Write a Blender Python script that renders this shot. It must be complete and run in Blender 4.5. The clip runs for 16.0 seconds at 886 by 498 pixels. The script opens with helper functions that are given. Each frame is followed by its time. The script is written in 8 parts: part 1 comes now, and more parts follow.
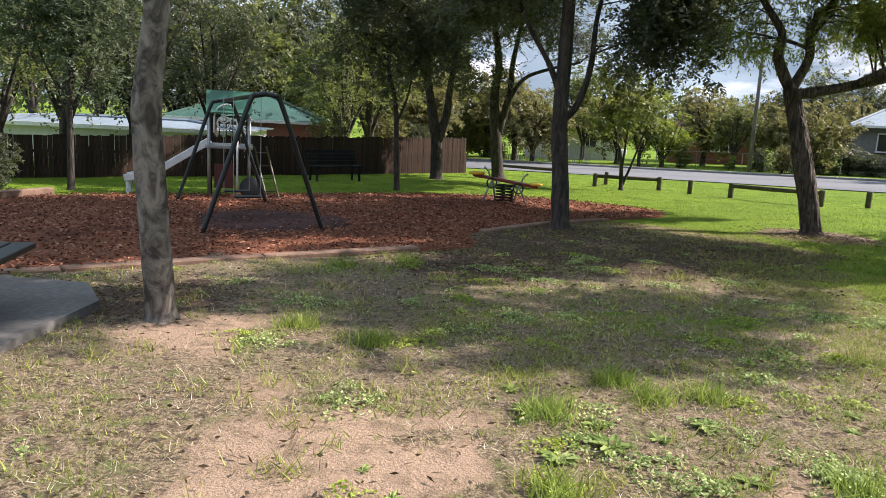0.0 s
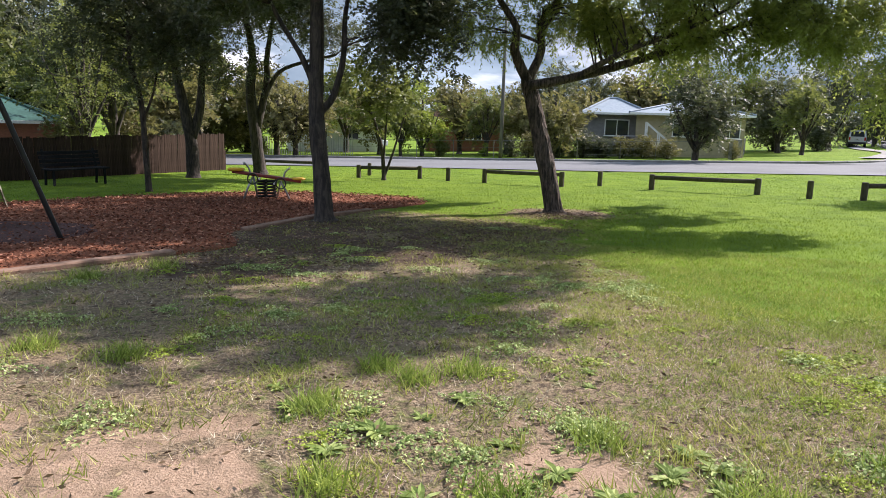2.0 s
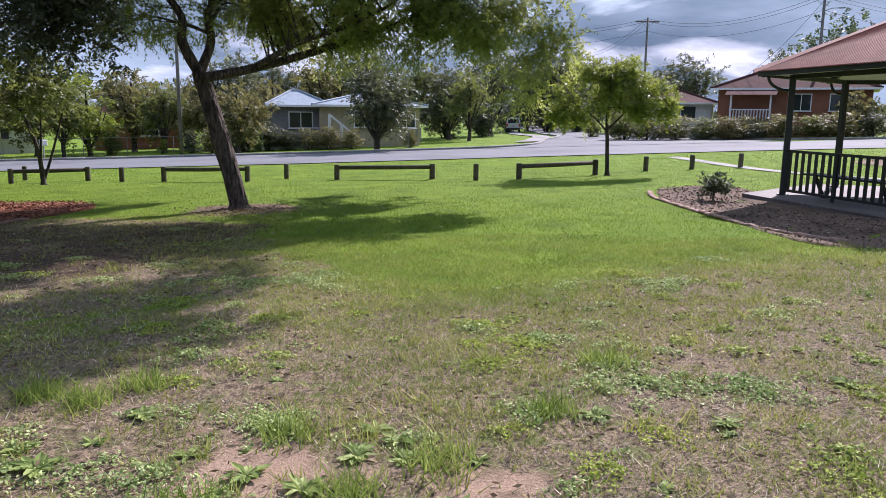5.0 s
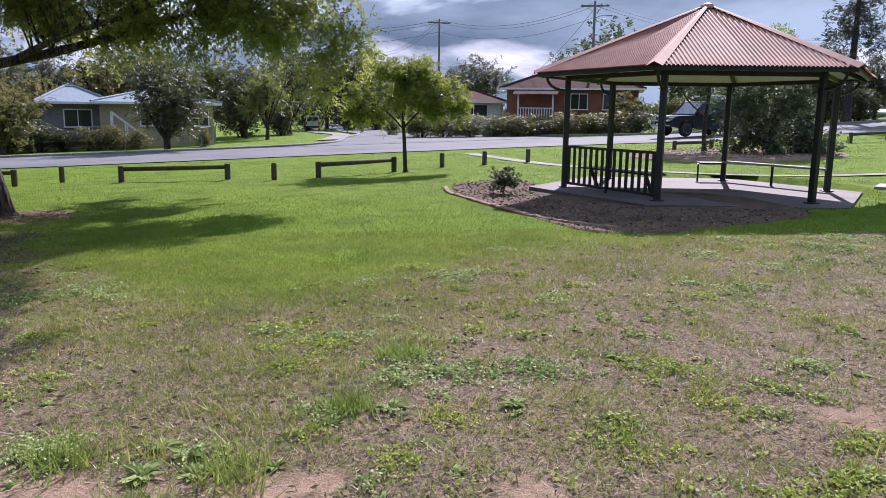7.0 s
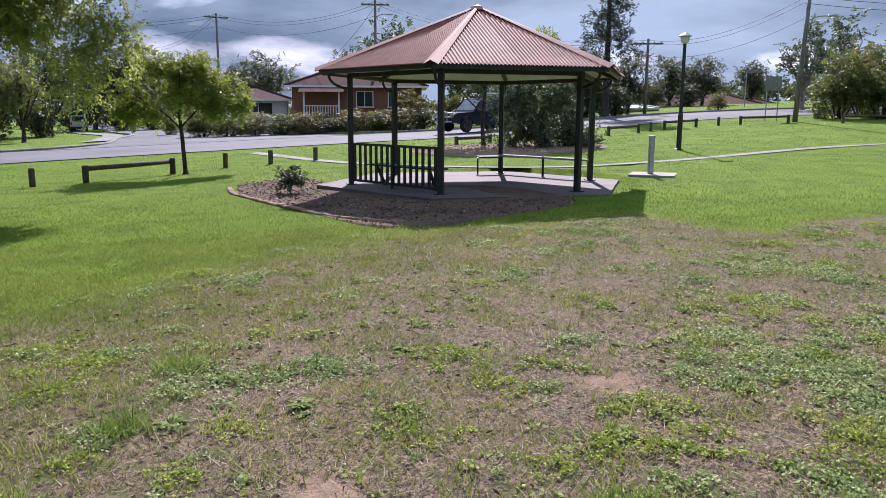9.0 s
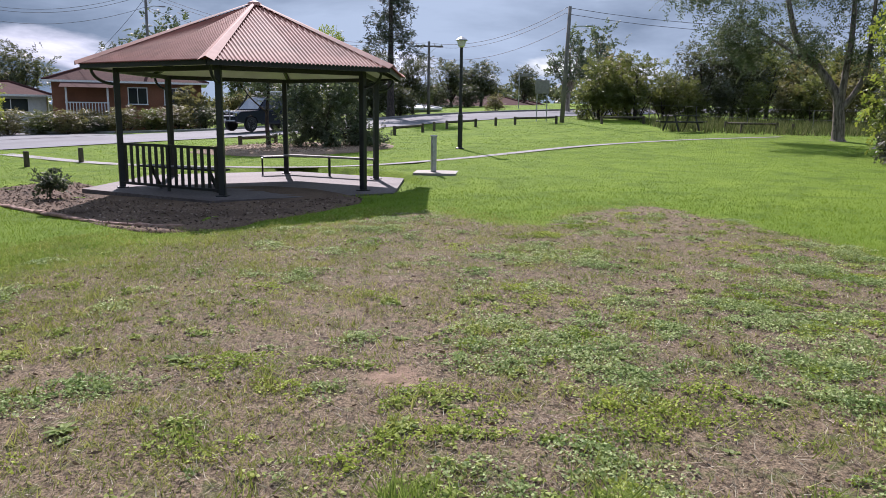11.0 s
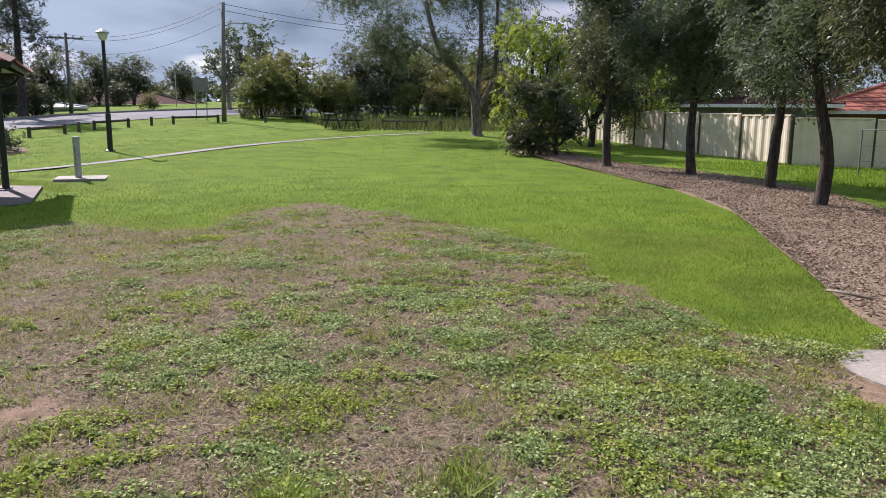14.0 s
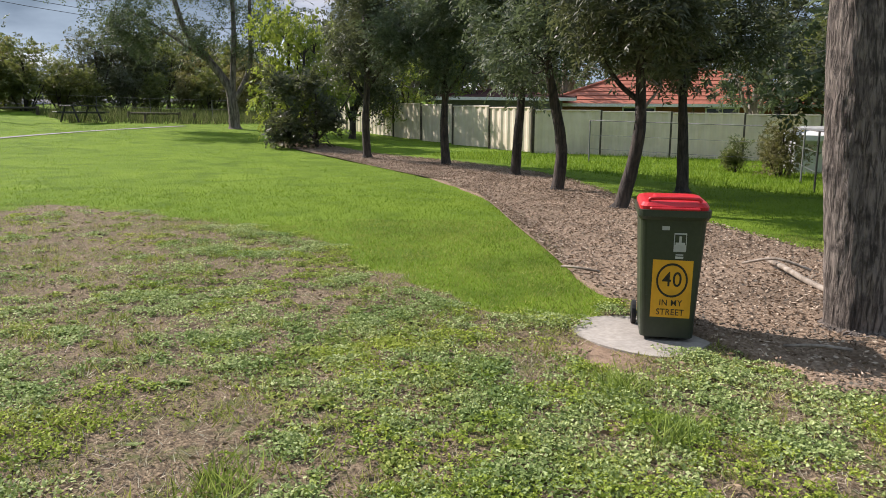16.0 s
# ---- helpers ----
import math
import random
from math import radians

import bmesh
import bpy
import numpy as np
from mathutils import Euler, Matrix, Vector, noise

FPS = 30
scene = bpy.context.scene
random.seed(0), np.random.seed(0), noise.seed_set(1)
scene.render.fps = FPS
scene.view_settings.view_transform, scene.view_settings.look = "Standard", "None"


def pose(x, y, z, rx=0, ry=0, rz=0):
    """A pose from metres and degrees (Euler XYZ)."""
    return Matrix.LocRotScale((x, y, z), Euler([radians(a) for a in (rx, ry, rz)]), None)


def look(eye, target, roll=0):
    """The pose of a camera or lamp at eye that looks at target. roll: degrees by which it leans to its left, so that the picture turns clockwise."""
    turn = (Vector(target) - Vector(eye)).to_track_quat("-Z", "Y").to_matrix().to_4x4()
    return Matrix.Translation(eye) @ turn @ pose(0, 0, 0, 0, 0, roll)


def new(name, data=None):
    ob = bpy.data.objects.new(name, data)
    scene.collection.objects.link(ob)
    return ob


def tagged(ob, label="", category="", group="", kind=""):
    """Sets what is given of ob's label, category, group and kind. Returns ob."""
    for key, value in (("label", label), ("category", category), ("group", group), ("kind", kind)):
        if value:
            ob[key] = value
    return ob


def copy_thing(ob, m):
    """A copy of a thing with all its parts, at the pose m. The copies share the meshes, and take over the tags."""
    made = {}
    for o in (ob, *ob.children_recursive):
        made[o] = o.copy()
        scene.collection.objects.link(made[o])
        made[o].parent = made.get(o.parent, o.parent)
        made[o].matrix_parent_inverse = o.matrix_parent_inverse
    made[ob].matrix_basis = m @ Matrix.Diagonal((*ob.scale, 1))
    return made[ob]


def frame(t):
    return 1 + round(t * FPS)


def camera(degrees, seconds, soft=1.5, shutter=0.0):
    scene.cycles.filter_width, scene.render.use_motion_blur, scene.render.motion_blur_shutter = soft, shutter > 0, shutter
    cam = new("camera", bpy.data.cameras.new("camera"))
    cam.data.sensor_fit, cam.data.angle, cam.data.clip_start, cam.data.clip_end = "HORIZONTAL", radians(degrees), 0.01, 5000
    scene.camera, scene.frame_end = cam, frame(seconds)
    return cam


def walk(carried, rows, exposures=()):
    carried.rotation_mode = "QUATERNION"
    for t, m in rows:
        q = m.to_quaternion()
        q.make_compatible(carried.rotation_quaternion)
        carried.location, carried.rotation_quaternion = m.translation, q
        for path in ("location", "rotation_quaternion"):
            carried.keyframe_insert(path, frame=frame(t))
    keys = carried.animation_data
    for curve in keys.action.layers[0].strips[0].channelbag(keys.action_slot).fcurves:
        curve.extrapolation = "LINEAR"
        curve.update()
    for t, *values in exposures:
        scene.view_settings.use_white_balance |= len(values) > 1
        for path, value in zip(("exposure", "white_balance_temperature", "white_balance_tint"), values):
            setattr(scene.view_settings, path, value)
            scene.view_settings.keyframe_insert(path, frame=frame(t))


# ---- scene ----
cam = camera(61.1, 16.0, soft=0.5)
PATH = [
    (0, pose(-0.000, 0.330, 1.6, 79.64, -2.82, 1.04)),
    (0.5, pose(0.025, 0.329, 1.6, 79.72, -2.48, -3.40)),
    (1, pose(0.049, 0.326, 1.6, 79.74, -2.13, -7.77)),
    (1.5, pose(0.074, 0.322, 1.6, 79.77, -1.94, -12.25)),
    (2, pose(0.098, 0.315, 1.6, 79.82, -1.74, -16.69)),
    (2.5, pose(0.120, 0.307, 1.6, 79.92, -1.48, -21.02)),
    (3, pose(0.142, 0.298, 1.6, 80.06, -1.43, -25.30)),
    (3.5, pose(0.162, 0.288, 1.6, 80.05, -1.19, -29.15)),
    (4, pose(0.180, 0.277, 1.6, 79.95, -0.91, -32.88)),
    (6.5, pose(0.256, 0.208, 1.6, 79.78, -0.82, -50.96)),
    (7, pose(0.270, 0.189, 1.6, 79.83, -0.79, -54.95)),
    (7.5, pose(0.283, 0.170, 1.6, 79.86, -0.83, -58.94)),
    (8, pose(0.294, 0.150, 1.6, 79.84, -0.70, -62.87)),
    (8.5, pose(0.304, 0.130, 1.6, 79.85, -0.50, -66.84)),
    (9, pose(0.312, 0.108, 1.6, 79.81, -0.33, -70.78)),
    (11.5, pose(0.330, -0.003, 1.6, 79.96, -0.89, -90.45)),
    (12, pose(0.329, -0.025, 1.6, 79.93, -0.94, -94.30)),
    (12.5, pose(0.326, -0.049, 1.6, 79.83, -0.89, -98.43)),
    (13, pose(0.322, -0.073, 1.6, 79.91, -0.76, -102.74)),
    (13.5, pose(0.316, -0.096, 1.6, 80.01, -0.66, -107.13)),
    (14, pose(0.307, -0.120, 1.6, 80.07, -0.40, -111.33)),
    (14.5, pose(0.298, -0.143, 1.6, 80.06, -0.25, -115.62)),
    (15, pose(0.286, -0.165, 1.6, 79.93, -0.33, -120.11)),
    (15.5, pose(0.273, -0.186, 1.6, 79.82, -0.33, -124.52)),
    (16, pose(0.258, -0.206, 1.6, 79.61, -0.37, -129.05)),
]
walk(cam, PATH, exposures=[(0.0, 1.23, 6560, 19), (2.0, 1.17, 6380, 22), (4.0, 1.02, 6030, 30), (6.5, 0.81, 5900, 30), (9.0, 0.73, 5900, 29), (11.5, 0.70, 6110, 27), (14.0, 0.65, 6210, 27), (16.0, 0.75, 6450, 20)])

# ---- sky, sun, exposure ----
SUN_HEADING, SUN_UP = 73.0, 38.0
world = bpy.data.worlds.new("sky")
scene.world = world
world.use_nodes = True
wn, wl = world.node_tree.nodes, world.node_tree.links
wn.clear()
w_out, w_bg = wn.new("ShaderNodeOutputWorld"), wn.new("ShaderNodeBackground")
w_sky = wn.new("ShaderNodeTexSky")
w_sky.sky_type, w_sky.sun_disc = "NISHITA", False
w_sky.sun_elevation, w_sky.sun_rotation = radians(SUN_UP), radians(SUN_HEADING)
w_co, w_map = wn.new("ShaderNodeTexCoord"), wn.new("ShaderNodeMapping")
w_map.inputs["Scale"].default_value = (1.0, 1.0, 3.6)
wl.new(w_co.outputs["Generated"], w_map.inputs["Vector"])


def cloud_noise(scale, detail, lo, hi, c0, c1, offset):
    mp, nz, rp = wn.new("ShaderNodeMapping"), wn.new("ShaderNodeTexNoise"), wn.new("ShaderNodeValToRGB")
    mp.inputs["Location"].default_value = offset
    wl.new(w_map.outputs["Vector"], mp.inputs["Vector"])
    wl.new(mp.outputs["Vector"], nz.inputs["Vector"])
    nz.inputs["Scale"].default_value, nz.inputs["Detail"].default_value, nz.inputs["Roughness"].default_value = scale, detail, 0.55
    nz.inputs["Distortion"].default_value = 0.25
    rp.color_ramp.elements[0].position, rp.color_ramp.elements[1].position = lo, hi
    rp.color_ramp.elements[0].color, rp.color_ramp.elements[1].color = (*c0, 1), (*c1, 1)
    wl.new(nz.outputs["Fac"], rp.inputs["Fac"])
    return rp.outputs["Color"]


def w_mix(kind, a, b, fac):
    m = wn.new("ShaderNodeMix")
    m.data_type, m.blend_type = "RGBA", kind
    for sock, v in ((m.inputs["Factor"], fac), (m.inputs[6], a), (m.inputs[7], b)):
        if hasattr(v, "is_linked"):
            wl.new(v, sock)
        else:
            sock.default_value = v
    return m.outputs[2]


grey = cloud_noise(2.6, 7, 0.34, 0.66, (0.95, 1.4, 1.85), (3.0, 3.85, 4.5), (0.3, 0.1, 0.0))
bright = cloud_noise(3.4, 7, 0.55, 0.70, (0, 0, 0), (1, 1, 1), (2.1, 4.2, 1.4))
cover = cloud_noise(2.2, 6, 0.30, 0.42, (0, 0, 0), (1, 1, 1), (7.0, 1.0, 3.0))
w_sep, w_low, w_mul = wn.new("ShaderNodeSeparateXYZ"), wn.new("ShaderNodeMapRange"), wn.new("ShaderNodeMath")
wl.new(w_co.outputs["Generated"], w_sep.inputs["Vector"])
wl.new(w_sep.outputs["Z"], w_low.inputs["Value"])
w_low.inputs["From Min"].default_value, w_low.inputs["From Max"].default_value = 0.03, 0.15
w_low.inputs["To Min"].default_value, w_low.inputs["To Max"].default_value = 1.0, 0.35
w_mul.operation = "MULTIPLY"
wl.new(bright, w_mul.inputs[0])
wl.new(w_low.outputs["Result"], w_mul.inputs[1])
clouds = w_mix("MIX", grey, (9.0, 9.2, 9.6, 1), w_mul.outputs[0])
sky_all = w_mix("MIX", w_sky.outputs["Color"], clouds, cover)
w_up = wn.new("ShaderNodeMapRange")
w_up.interpolation_type = "SMOOTHSTEP"
wl.new(w_sep.outputs["Z"], w_up.inputs["Value"])
w_up.inputs["From Min"].default_value, w_up.inputs["From Max"].default_value = 0.15, 0.85
w_up.inputs["To Min"].default_value, w_up.inputs["To Max"].default_value = 1.0, 1.6
w_gain = wn.new("ShaderNodeVectorMath")
w_gain.operation = "SCALE"
wl.new(sky_all, w_gain.inputs[0])
wl.new(w_up.outputs["Result"], w_gain.inputs["Scale"])
wl.new(w_gain.outputs["Vector"], w_bg.inputs["Color"])
w_bg.inputs["Strength"].default_value = 0.095
wl.new(w_bg.outputs["Background"], w_out.inputs["Surface"])

sun = new("sun", bpy.data.lights.new("sun", "SUN"))
sun.data.energy, sun.data.angle, sun.data.color = 4.7, radians(0.55), (1.0, 0.94, 0.84)
_s = Vector((math.sin(radians(SUN_HEADING)), math.cos(radians(SUN_HEADING)), math.tan(radians(SUN_UP))))
sun.matrix_world = look(_s * 50, (0, 0, 0))

# ---- tools ----
def soft_ramp(v, w=3.0):
    return w * np.log1p(np.exp(np.clip(np.asarray(v, float) / w, -40, 40)))


def ground_z(x, y):
    """The lie of the land: a little up towards the street's crest, a little down towards the playground fence."""
    x, y = 95 * np.tanh(np.asarray(x, float) / 95), 95 * np.tanh(np.asarray(y, float) / 95)
    z0 = 0.022 * soft_ramp(-8.0) - 0.033 * soft_ramp(-4.0)
    return 0.022 * soft_ramp(x - 8) - 0.033 * soft_ramp(y - 4) - z0 + 0.04 * soft_ramp(x - soft_ramp(y) - 29)


def gz(x, y):
    return float(ground_z(x, y))


class Shape:
    """Collects faces of one mesh."""

    def __init__(self):
        self.v, self.f = [], []

    def add(self, verts, faces):
        n = len(self.v)
        self.v += [tuple(map(float, q)) for q in verts]
        self.f += [tuple(n + i for i in q) for q in faces]
        return self

    def box(self, c, s, rz=0.0, bev=0.0, m=None):
        """A box about c with sides s, turned by rz degrees, its edges chamfered by bev."""
        hx, hy, hz = s[0] / 2, s[1] / 2, s[2] / 2
        b = min(bev, 0.45 * min(hx, hy, hz) * 2)
        if b <= 0:
            vs = [(sx * hx, sy * hy, sz * hz) for sx in (-1, 1) for sy in (-1, 1) for sz in (-1, 1)]
            fs = [(0, 1, 3, 2), (4, 6, 7, 5), (0, 4, 5, 1), (2, 3, 7, 6), (0, 2, 6, 4), (1, 5, 7, 3)]
        else:
            vs, fs = [], []
            ring = [(-1, -1), (1, -1), (1, 1), (-1, 1)]
            for z, k in ((-hz, b), (-hz + b, 0), (hz - b, 0), (hz, b)):
                for i, (sx, sy) in enumerate(ring):
                    ax, ay = hx - k, hy - k
                    bb = b if k == 0 else b * 0.5
                    pa = (sx * (ax - bb), sy * ay, z)
                    pb = (sx * ax, sy * (ay - bb), z)
                    vs += [pa, pb] if i % 2 else [pb, pa]
            for k in range(3):
                for i in range(8):
                    j = (i + 1) % 8
                    fs.append((k * 8 + i, k * 8 + j, k * 8 + 8 + j, k * 8 + 8 + i))
            fs += [tuple(range(7, -1, -1)), tuple(range(24, 32))]
        t = Matrix.Translation(c) @ (m.to_4x4() if m is not None else Matrix.Rotation(radians(rz), 4, "Z"))
        return self.add([t @ Vector(q) for q in vs], fs)

    def beam(self, a, b, w, h, bev=0.0, twist=0.0):
        """A bar of section w by h from a to b."""
        a, b = Vector(a), Vector(b)
        d = b - a
        q = d.to_track_quat("X", "Z").to_matrix()
        if twist:
            q = q @ Matrix.Rotation(radians(twist), 3, "X")
        return self.box((a + b) / 2, (d.length, w, h), bev=bev, m=q)

    def tube(self, pts, radii, seg=8, cap=True, wob=0.0, rng=None):
        pts = [Vector(p) for p in pts]
        if not hasattr(radii, "__len__"):
            radii = [radii] * len(pts)
        n0, rings = len(self.v), []
        side = None
        for i, p in enumerate(pts):
            d = (pts[min(i + 1, len(pts) - 1)] - pts[max(i - 1, 0)]).normalized()
            if side is None:
                side = d.orthogonal().normalized()
            else:
                side = (side - d * side.dot(d)).normalized()
            up = d.cross(side)
            ring = []
            for k in range(seg):
                a = 2 * math.pi * k / seg
                r = radii[i] * (1 + (rng.uniform(-wob, wob) if rng else 0))
                ring.append(p + side * (r * math.cos(a)) + up * (r * math.sin(a)))
            rings.append(ring)
        vs = [q for r in rings for q in r]
        fs = [(i * seg + k, i * seg + (k + 1) % seg, (i + 1) * seg + (k + 1) % seg, (i + 1) * seg + k) for i in range(len(pts) - 1) for k in range(seg)]
        if cap:
            fs += [tuple(range(seg - 1, -1, -1)), tuple((len(pts) - 1) * seg + k for k in range(seg))]
        return self.add(vs, fs)

    def lathe(self, c, prof, seg=16, m=None):
        """A turned shape: prof is rows of (radius, height)."""
        vs, fs = [], []
        for r, z in prof:
            for k in range(seg):
                a = 2 * math.pi * k / seg
                vs.append(Vector((r * math.cos(a), r * math.sin(a), z)))
        for i in range(len(prof) - 1):
            for k in range(seg):
                j = (k + 1) % seg
                fs.append((i * seg + k, i * seg + j, (i + 1) * seg + j, (i + 1) * seg + k))
        fs += [tuple(range(seg - 1, -1, -1)), tuple((len(prof) - 1) * seg + k for k in range(seg))]
        t = Matrix.Translation(c) @ (m.to_4x4() if m is not None else Matrix.Identity(4))
        return self.add([t @ q for q in vs], fs)

    def slab(self, outline, z0, z1, dz=None):
        """A flat plate over an outline (counter-clockwise), dz raises each corner."""
        n = len(outline)
        dz = dz or [0.0] * n
        vs = [(x, y, z0 + d) for (x, y), d in zip(outline, dz)] + [(x, y, z1 + d) for (x, y), d in zip(outline, dz)]
        return self.add(vs, [tuple(range(n - 1, -1, -1)), tuple(range(n, 2 * n))] + [(i, (i + 1) % n, n + (i + 1) % n, n + i) for i in range(n)])

    def mesh(self, name):
        me = bpy.data.meshes.new(name)
        me.from_pydata(self.v, [], self.f)
        me.validate()
        return me


def finish(ob, material, smooth=False):
    if material is not None:
        ob.data.materials.append(material)
    if smooth:
        ob.data.polygons.foreach_set("use_smooth", [True] * len(ob.data.polygons))
    return ob


def part(name, shape, material, parent, label="", smooth=False):
    ob = finish(new(name, shape.mesh(name)), material, smooth)
    ob.parent = parent
    if label:
        tagged(ob, label)
    return ob


def thing(name, label, category, at=(0, 0, 0), rz=0.0, group="", kind=""):
    ob = new(name)
    ob.empty_display_size = 0.1
    ob.matrix_basis = pose(at[0], at[1], at[2], 0, 0, rz)
    return tagged(ob, label, category, group, kind)


def solid(name, shape, material, label="", category="", group="", kind="", smooth=False):
    return tagged(finish(new(name, shape.mesh(name)), material, smooth), label, category, group, kind)


def polar(az, d):
    return (-math.sin(radians(az)) * d, math.cos(radians(az)) * d)


# ---- materials ----
def nodes_of(name):
    m = bpy.data.materials.new(name)
    m.use_nodes = True
    nt = m.node_tree
    return m, nt.nodes, nt.links, nt.nodes["Principled BSDF"]


def noise_node(n, l, scale, detail=4.0, rough=0.55, coords="Object", stretch=None, dist=0.0):
    co = n.new("ShaderNodeTexCoord")
    nz = n.new("ShaderNodeTexNoise")
    nz.inputs["Scale"].default_value, nz.inputs["Detail"].default_value, nz.inputs["Roughness"].default_value = scale, detail, rough
    nz.inputs["Distortion"].default_value = dist
    src = co.outputs[coords]
    if stretch:
        mp = n.new("ShaderNodeMapping")
        mp.inputs["Scale"].default_value = stretch
        l.new(src, mp.inputs["Vector"])
        src = mp.outputs["Vector"]
    l.new(src, nz.inputs["Vector"])
    return nz.outputs["Fac"]


def ramp(n, l, fac, lo, hi, c0=(0, 0, 0), c1=(1, 1, 1)):
    r = n.new("ShaderNodeValToRGB")
    r.color_ramp.elements[0].position, r.color_ramp.elements[1].position = lo, hi
    r.color_ramp.elements[0].color, r.color_ramp.elements[1].color = (*c0, 1), (*c1, 1)
    l.new(fac, r.inputs["Fac"])
    return r.outputs["Color"]


def mixed(n, l, a, b, fac, kind="MIX"):
    m = n.new("ShaderNodeMix")
    m.data_type, m.blend_type = "RGBA", kind
    for sock, v in ((m.inputs["Factor"], fac), (m.inputs[6], a), (m.inputs[7], b)):
        if hasattr(v, "is_linked"):
            l.new(v, sock)
        else:
            sock.default_value = v if not hasattr(v, "__len__") else (*v[:3], 1)
    return m.outputs[2]


def bumped(n, l, p, height, strength=0.4, distance=0.02):
    b = n.new("ShaderNodeBump")
    b.inputs["Strength"].default_value, b.inputs["Distance"].default_value = strength, distance
    l.new(height, b.inputs["Height"])
    l.new(b.outputs["Normal"], p.inputs["Normal"])


def surface(name, c0, c1, fine=30.0, coarse=1.5, rough=0.7, metal=0.0, bump=0.3, dist=0.01, stain=0.35, stretch=None, spec=0.5, vary=0.0):
    """A plain worn surface: two colours in a fine grain, darkened by wide stains."""
    m, n, l, p = nodes_of(name)
    a = noise_node(n, l, fine, 5, stretch=stretch)
    b = noise_node(n, l, coarse, 4)
    col = mixed(n, l, c0, c1, ramp(n, l, a, 0.32, 0.68))
    col = mixed(n, l, col, tuple(v * (1 - stain) for v in c0), ramp(n, l, b, 0.45, 0.75))
    if vary:
        oi = n.new("ShaderNodeObjectInfo")
        hv = n.new("ShaderNodeHueSaturation")
        mr = n.new("ShaderNodeMapRange")
        mr.inputs["To Min"].default_value, mr.inputs["To Max"].default_value = 1 - vary, 1 + vary
        l.new(oi.outputs["Random"], mr.inputs["Value"])
        l.new(mr.outputs["Result"], hv.inputs["Value"])
        l.new(col, hv.inputs["Color"])
        col = hv.outputs["Color"]
    l.new(col, p.inputs["Base Color"])
    p.inputs["Roughness"].default_value, p.inputs["Metallic"].default_value = rough, metal
    p.inputs["Specular IOR Level"].default_value = spec
    if bump:
        bumped(n, l, p, a, bump, dist)
    return m


def leafy(name, dark, light, through_col=None, gloss=0.45, thru=0.35, shine=0.22):
    """Leaves: colour varies leaf by leaf and over the crown, and light shines through."""
    m, n, l, p = nodes_of(name)
    ge = n.new("ShaderNodeNewGeometry")
    col = mixed(n, l, dark, light, ge.outputs["Random Per Island"])
    big = noise_node(n, l, 0.7, 3)
    col = mixed(n, l, col, tuple(v * 0.6 for v in dark), ramp(n, l, big, 0.5, 0.8))
    l.new(col, p.inputs["Base Color"])
    p.inputs["Roughness"].default_value = gloss
    p.inputs["Specular IOR Level"].default_value = shine
    tr, mx, out = n.new("ShaderNodeBsdfTranslucent"), n.new("ShaderNodeMixShader"), n["Material Output"]
    tc = mixed(n, l, col, through_col or light, 0.6)
    l.new(tc, tr.inputs["Color"])
    mx.inputs["Fac"].default_value = thru
    l.new(p.outputs["BSDF"], mx.inputs[1])
    l.new(tr.outputs["BSDF"], mx.inputs[2])
    l.new(mx.outputs["Shader"], out.inputs["Surface"])
    return m


def bark(name, c0, c1, scale=14.0, ridge=0.6, patch=2.2, stretch=(1.0, 1.0, 0.18)):
    m, n, l, p = nodes_of(name)
    a = noise_node(n, l, scale, 6, 0.6, stretch=stretch, dist=0.8)
    b = noise_node(n, l, patch * 2, 5, 0.6)
    col = mixed(n, l, c0, c1, ramp(n, l, a, 0.40, 0.60))
    col = mixed(n, l, col, tuple(v * 0.6 for v in c0), ramp(n, l, b, 0.52, 0.72))
    l.new(col, p.inputs["Base Color"])
    p.inputs["Roughness"].default_value = 0.9
    bumped(n, l, p, a, ridge, 0.04)
    return m


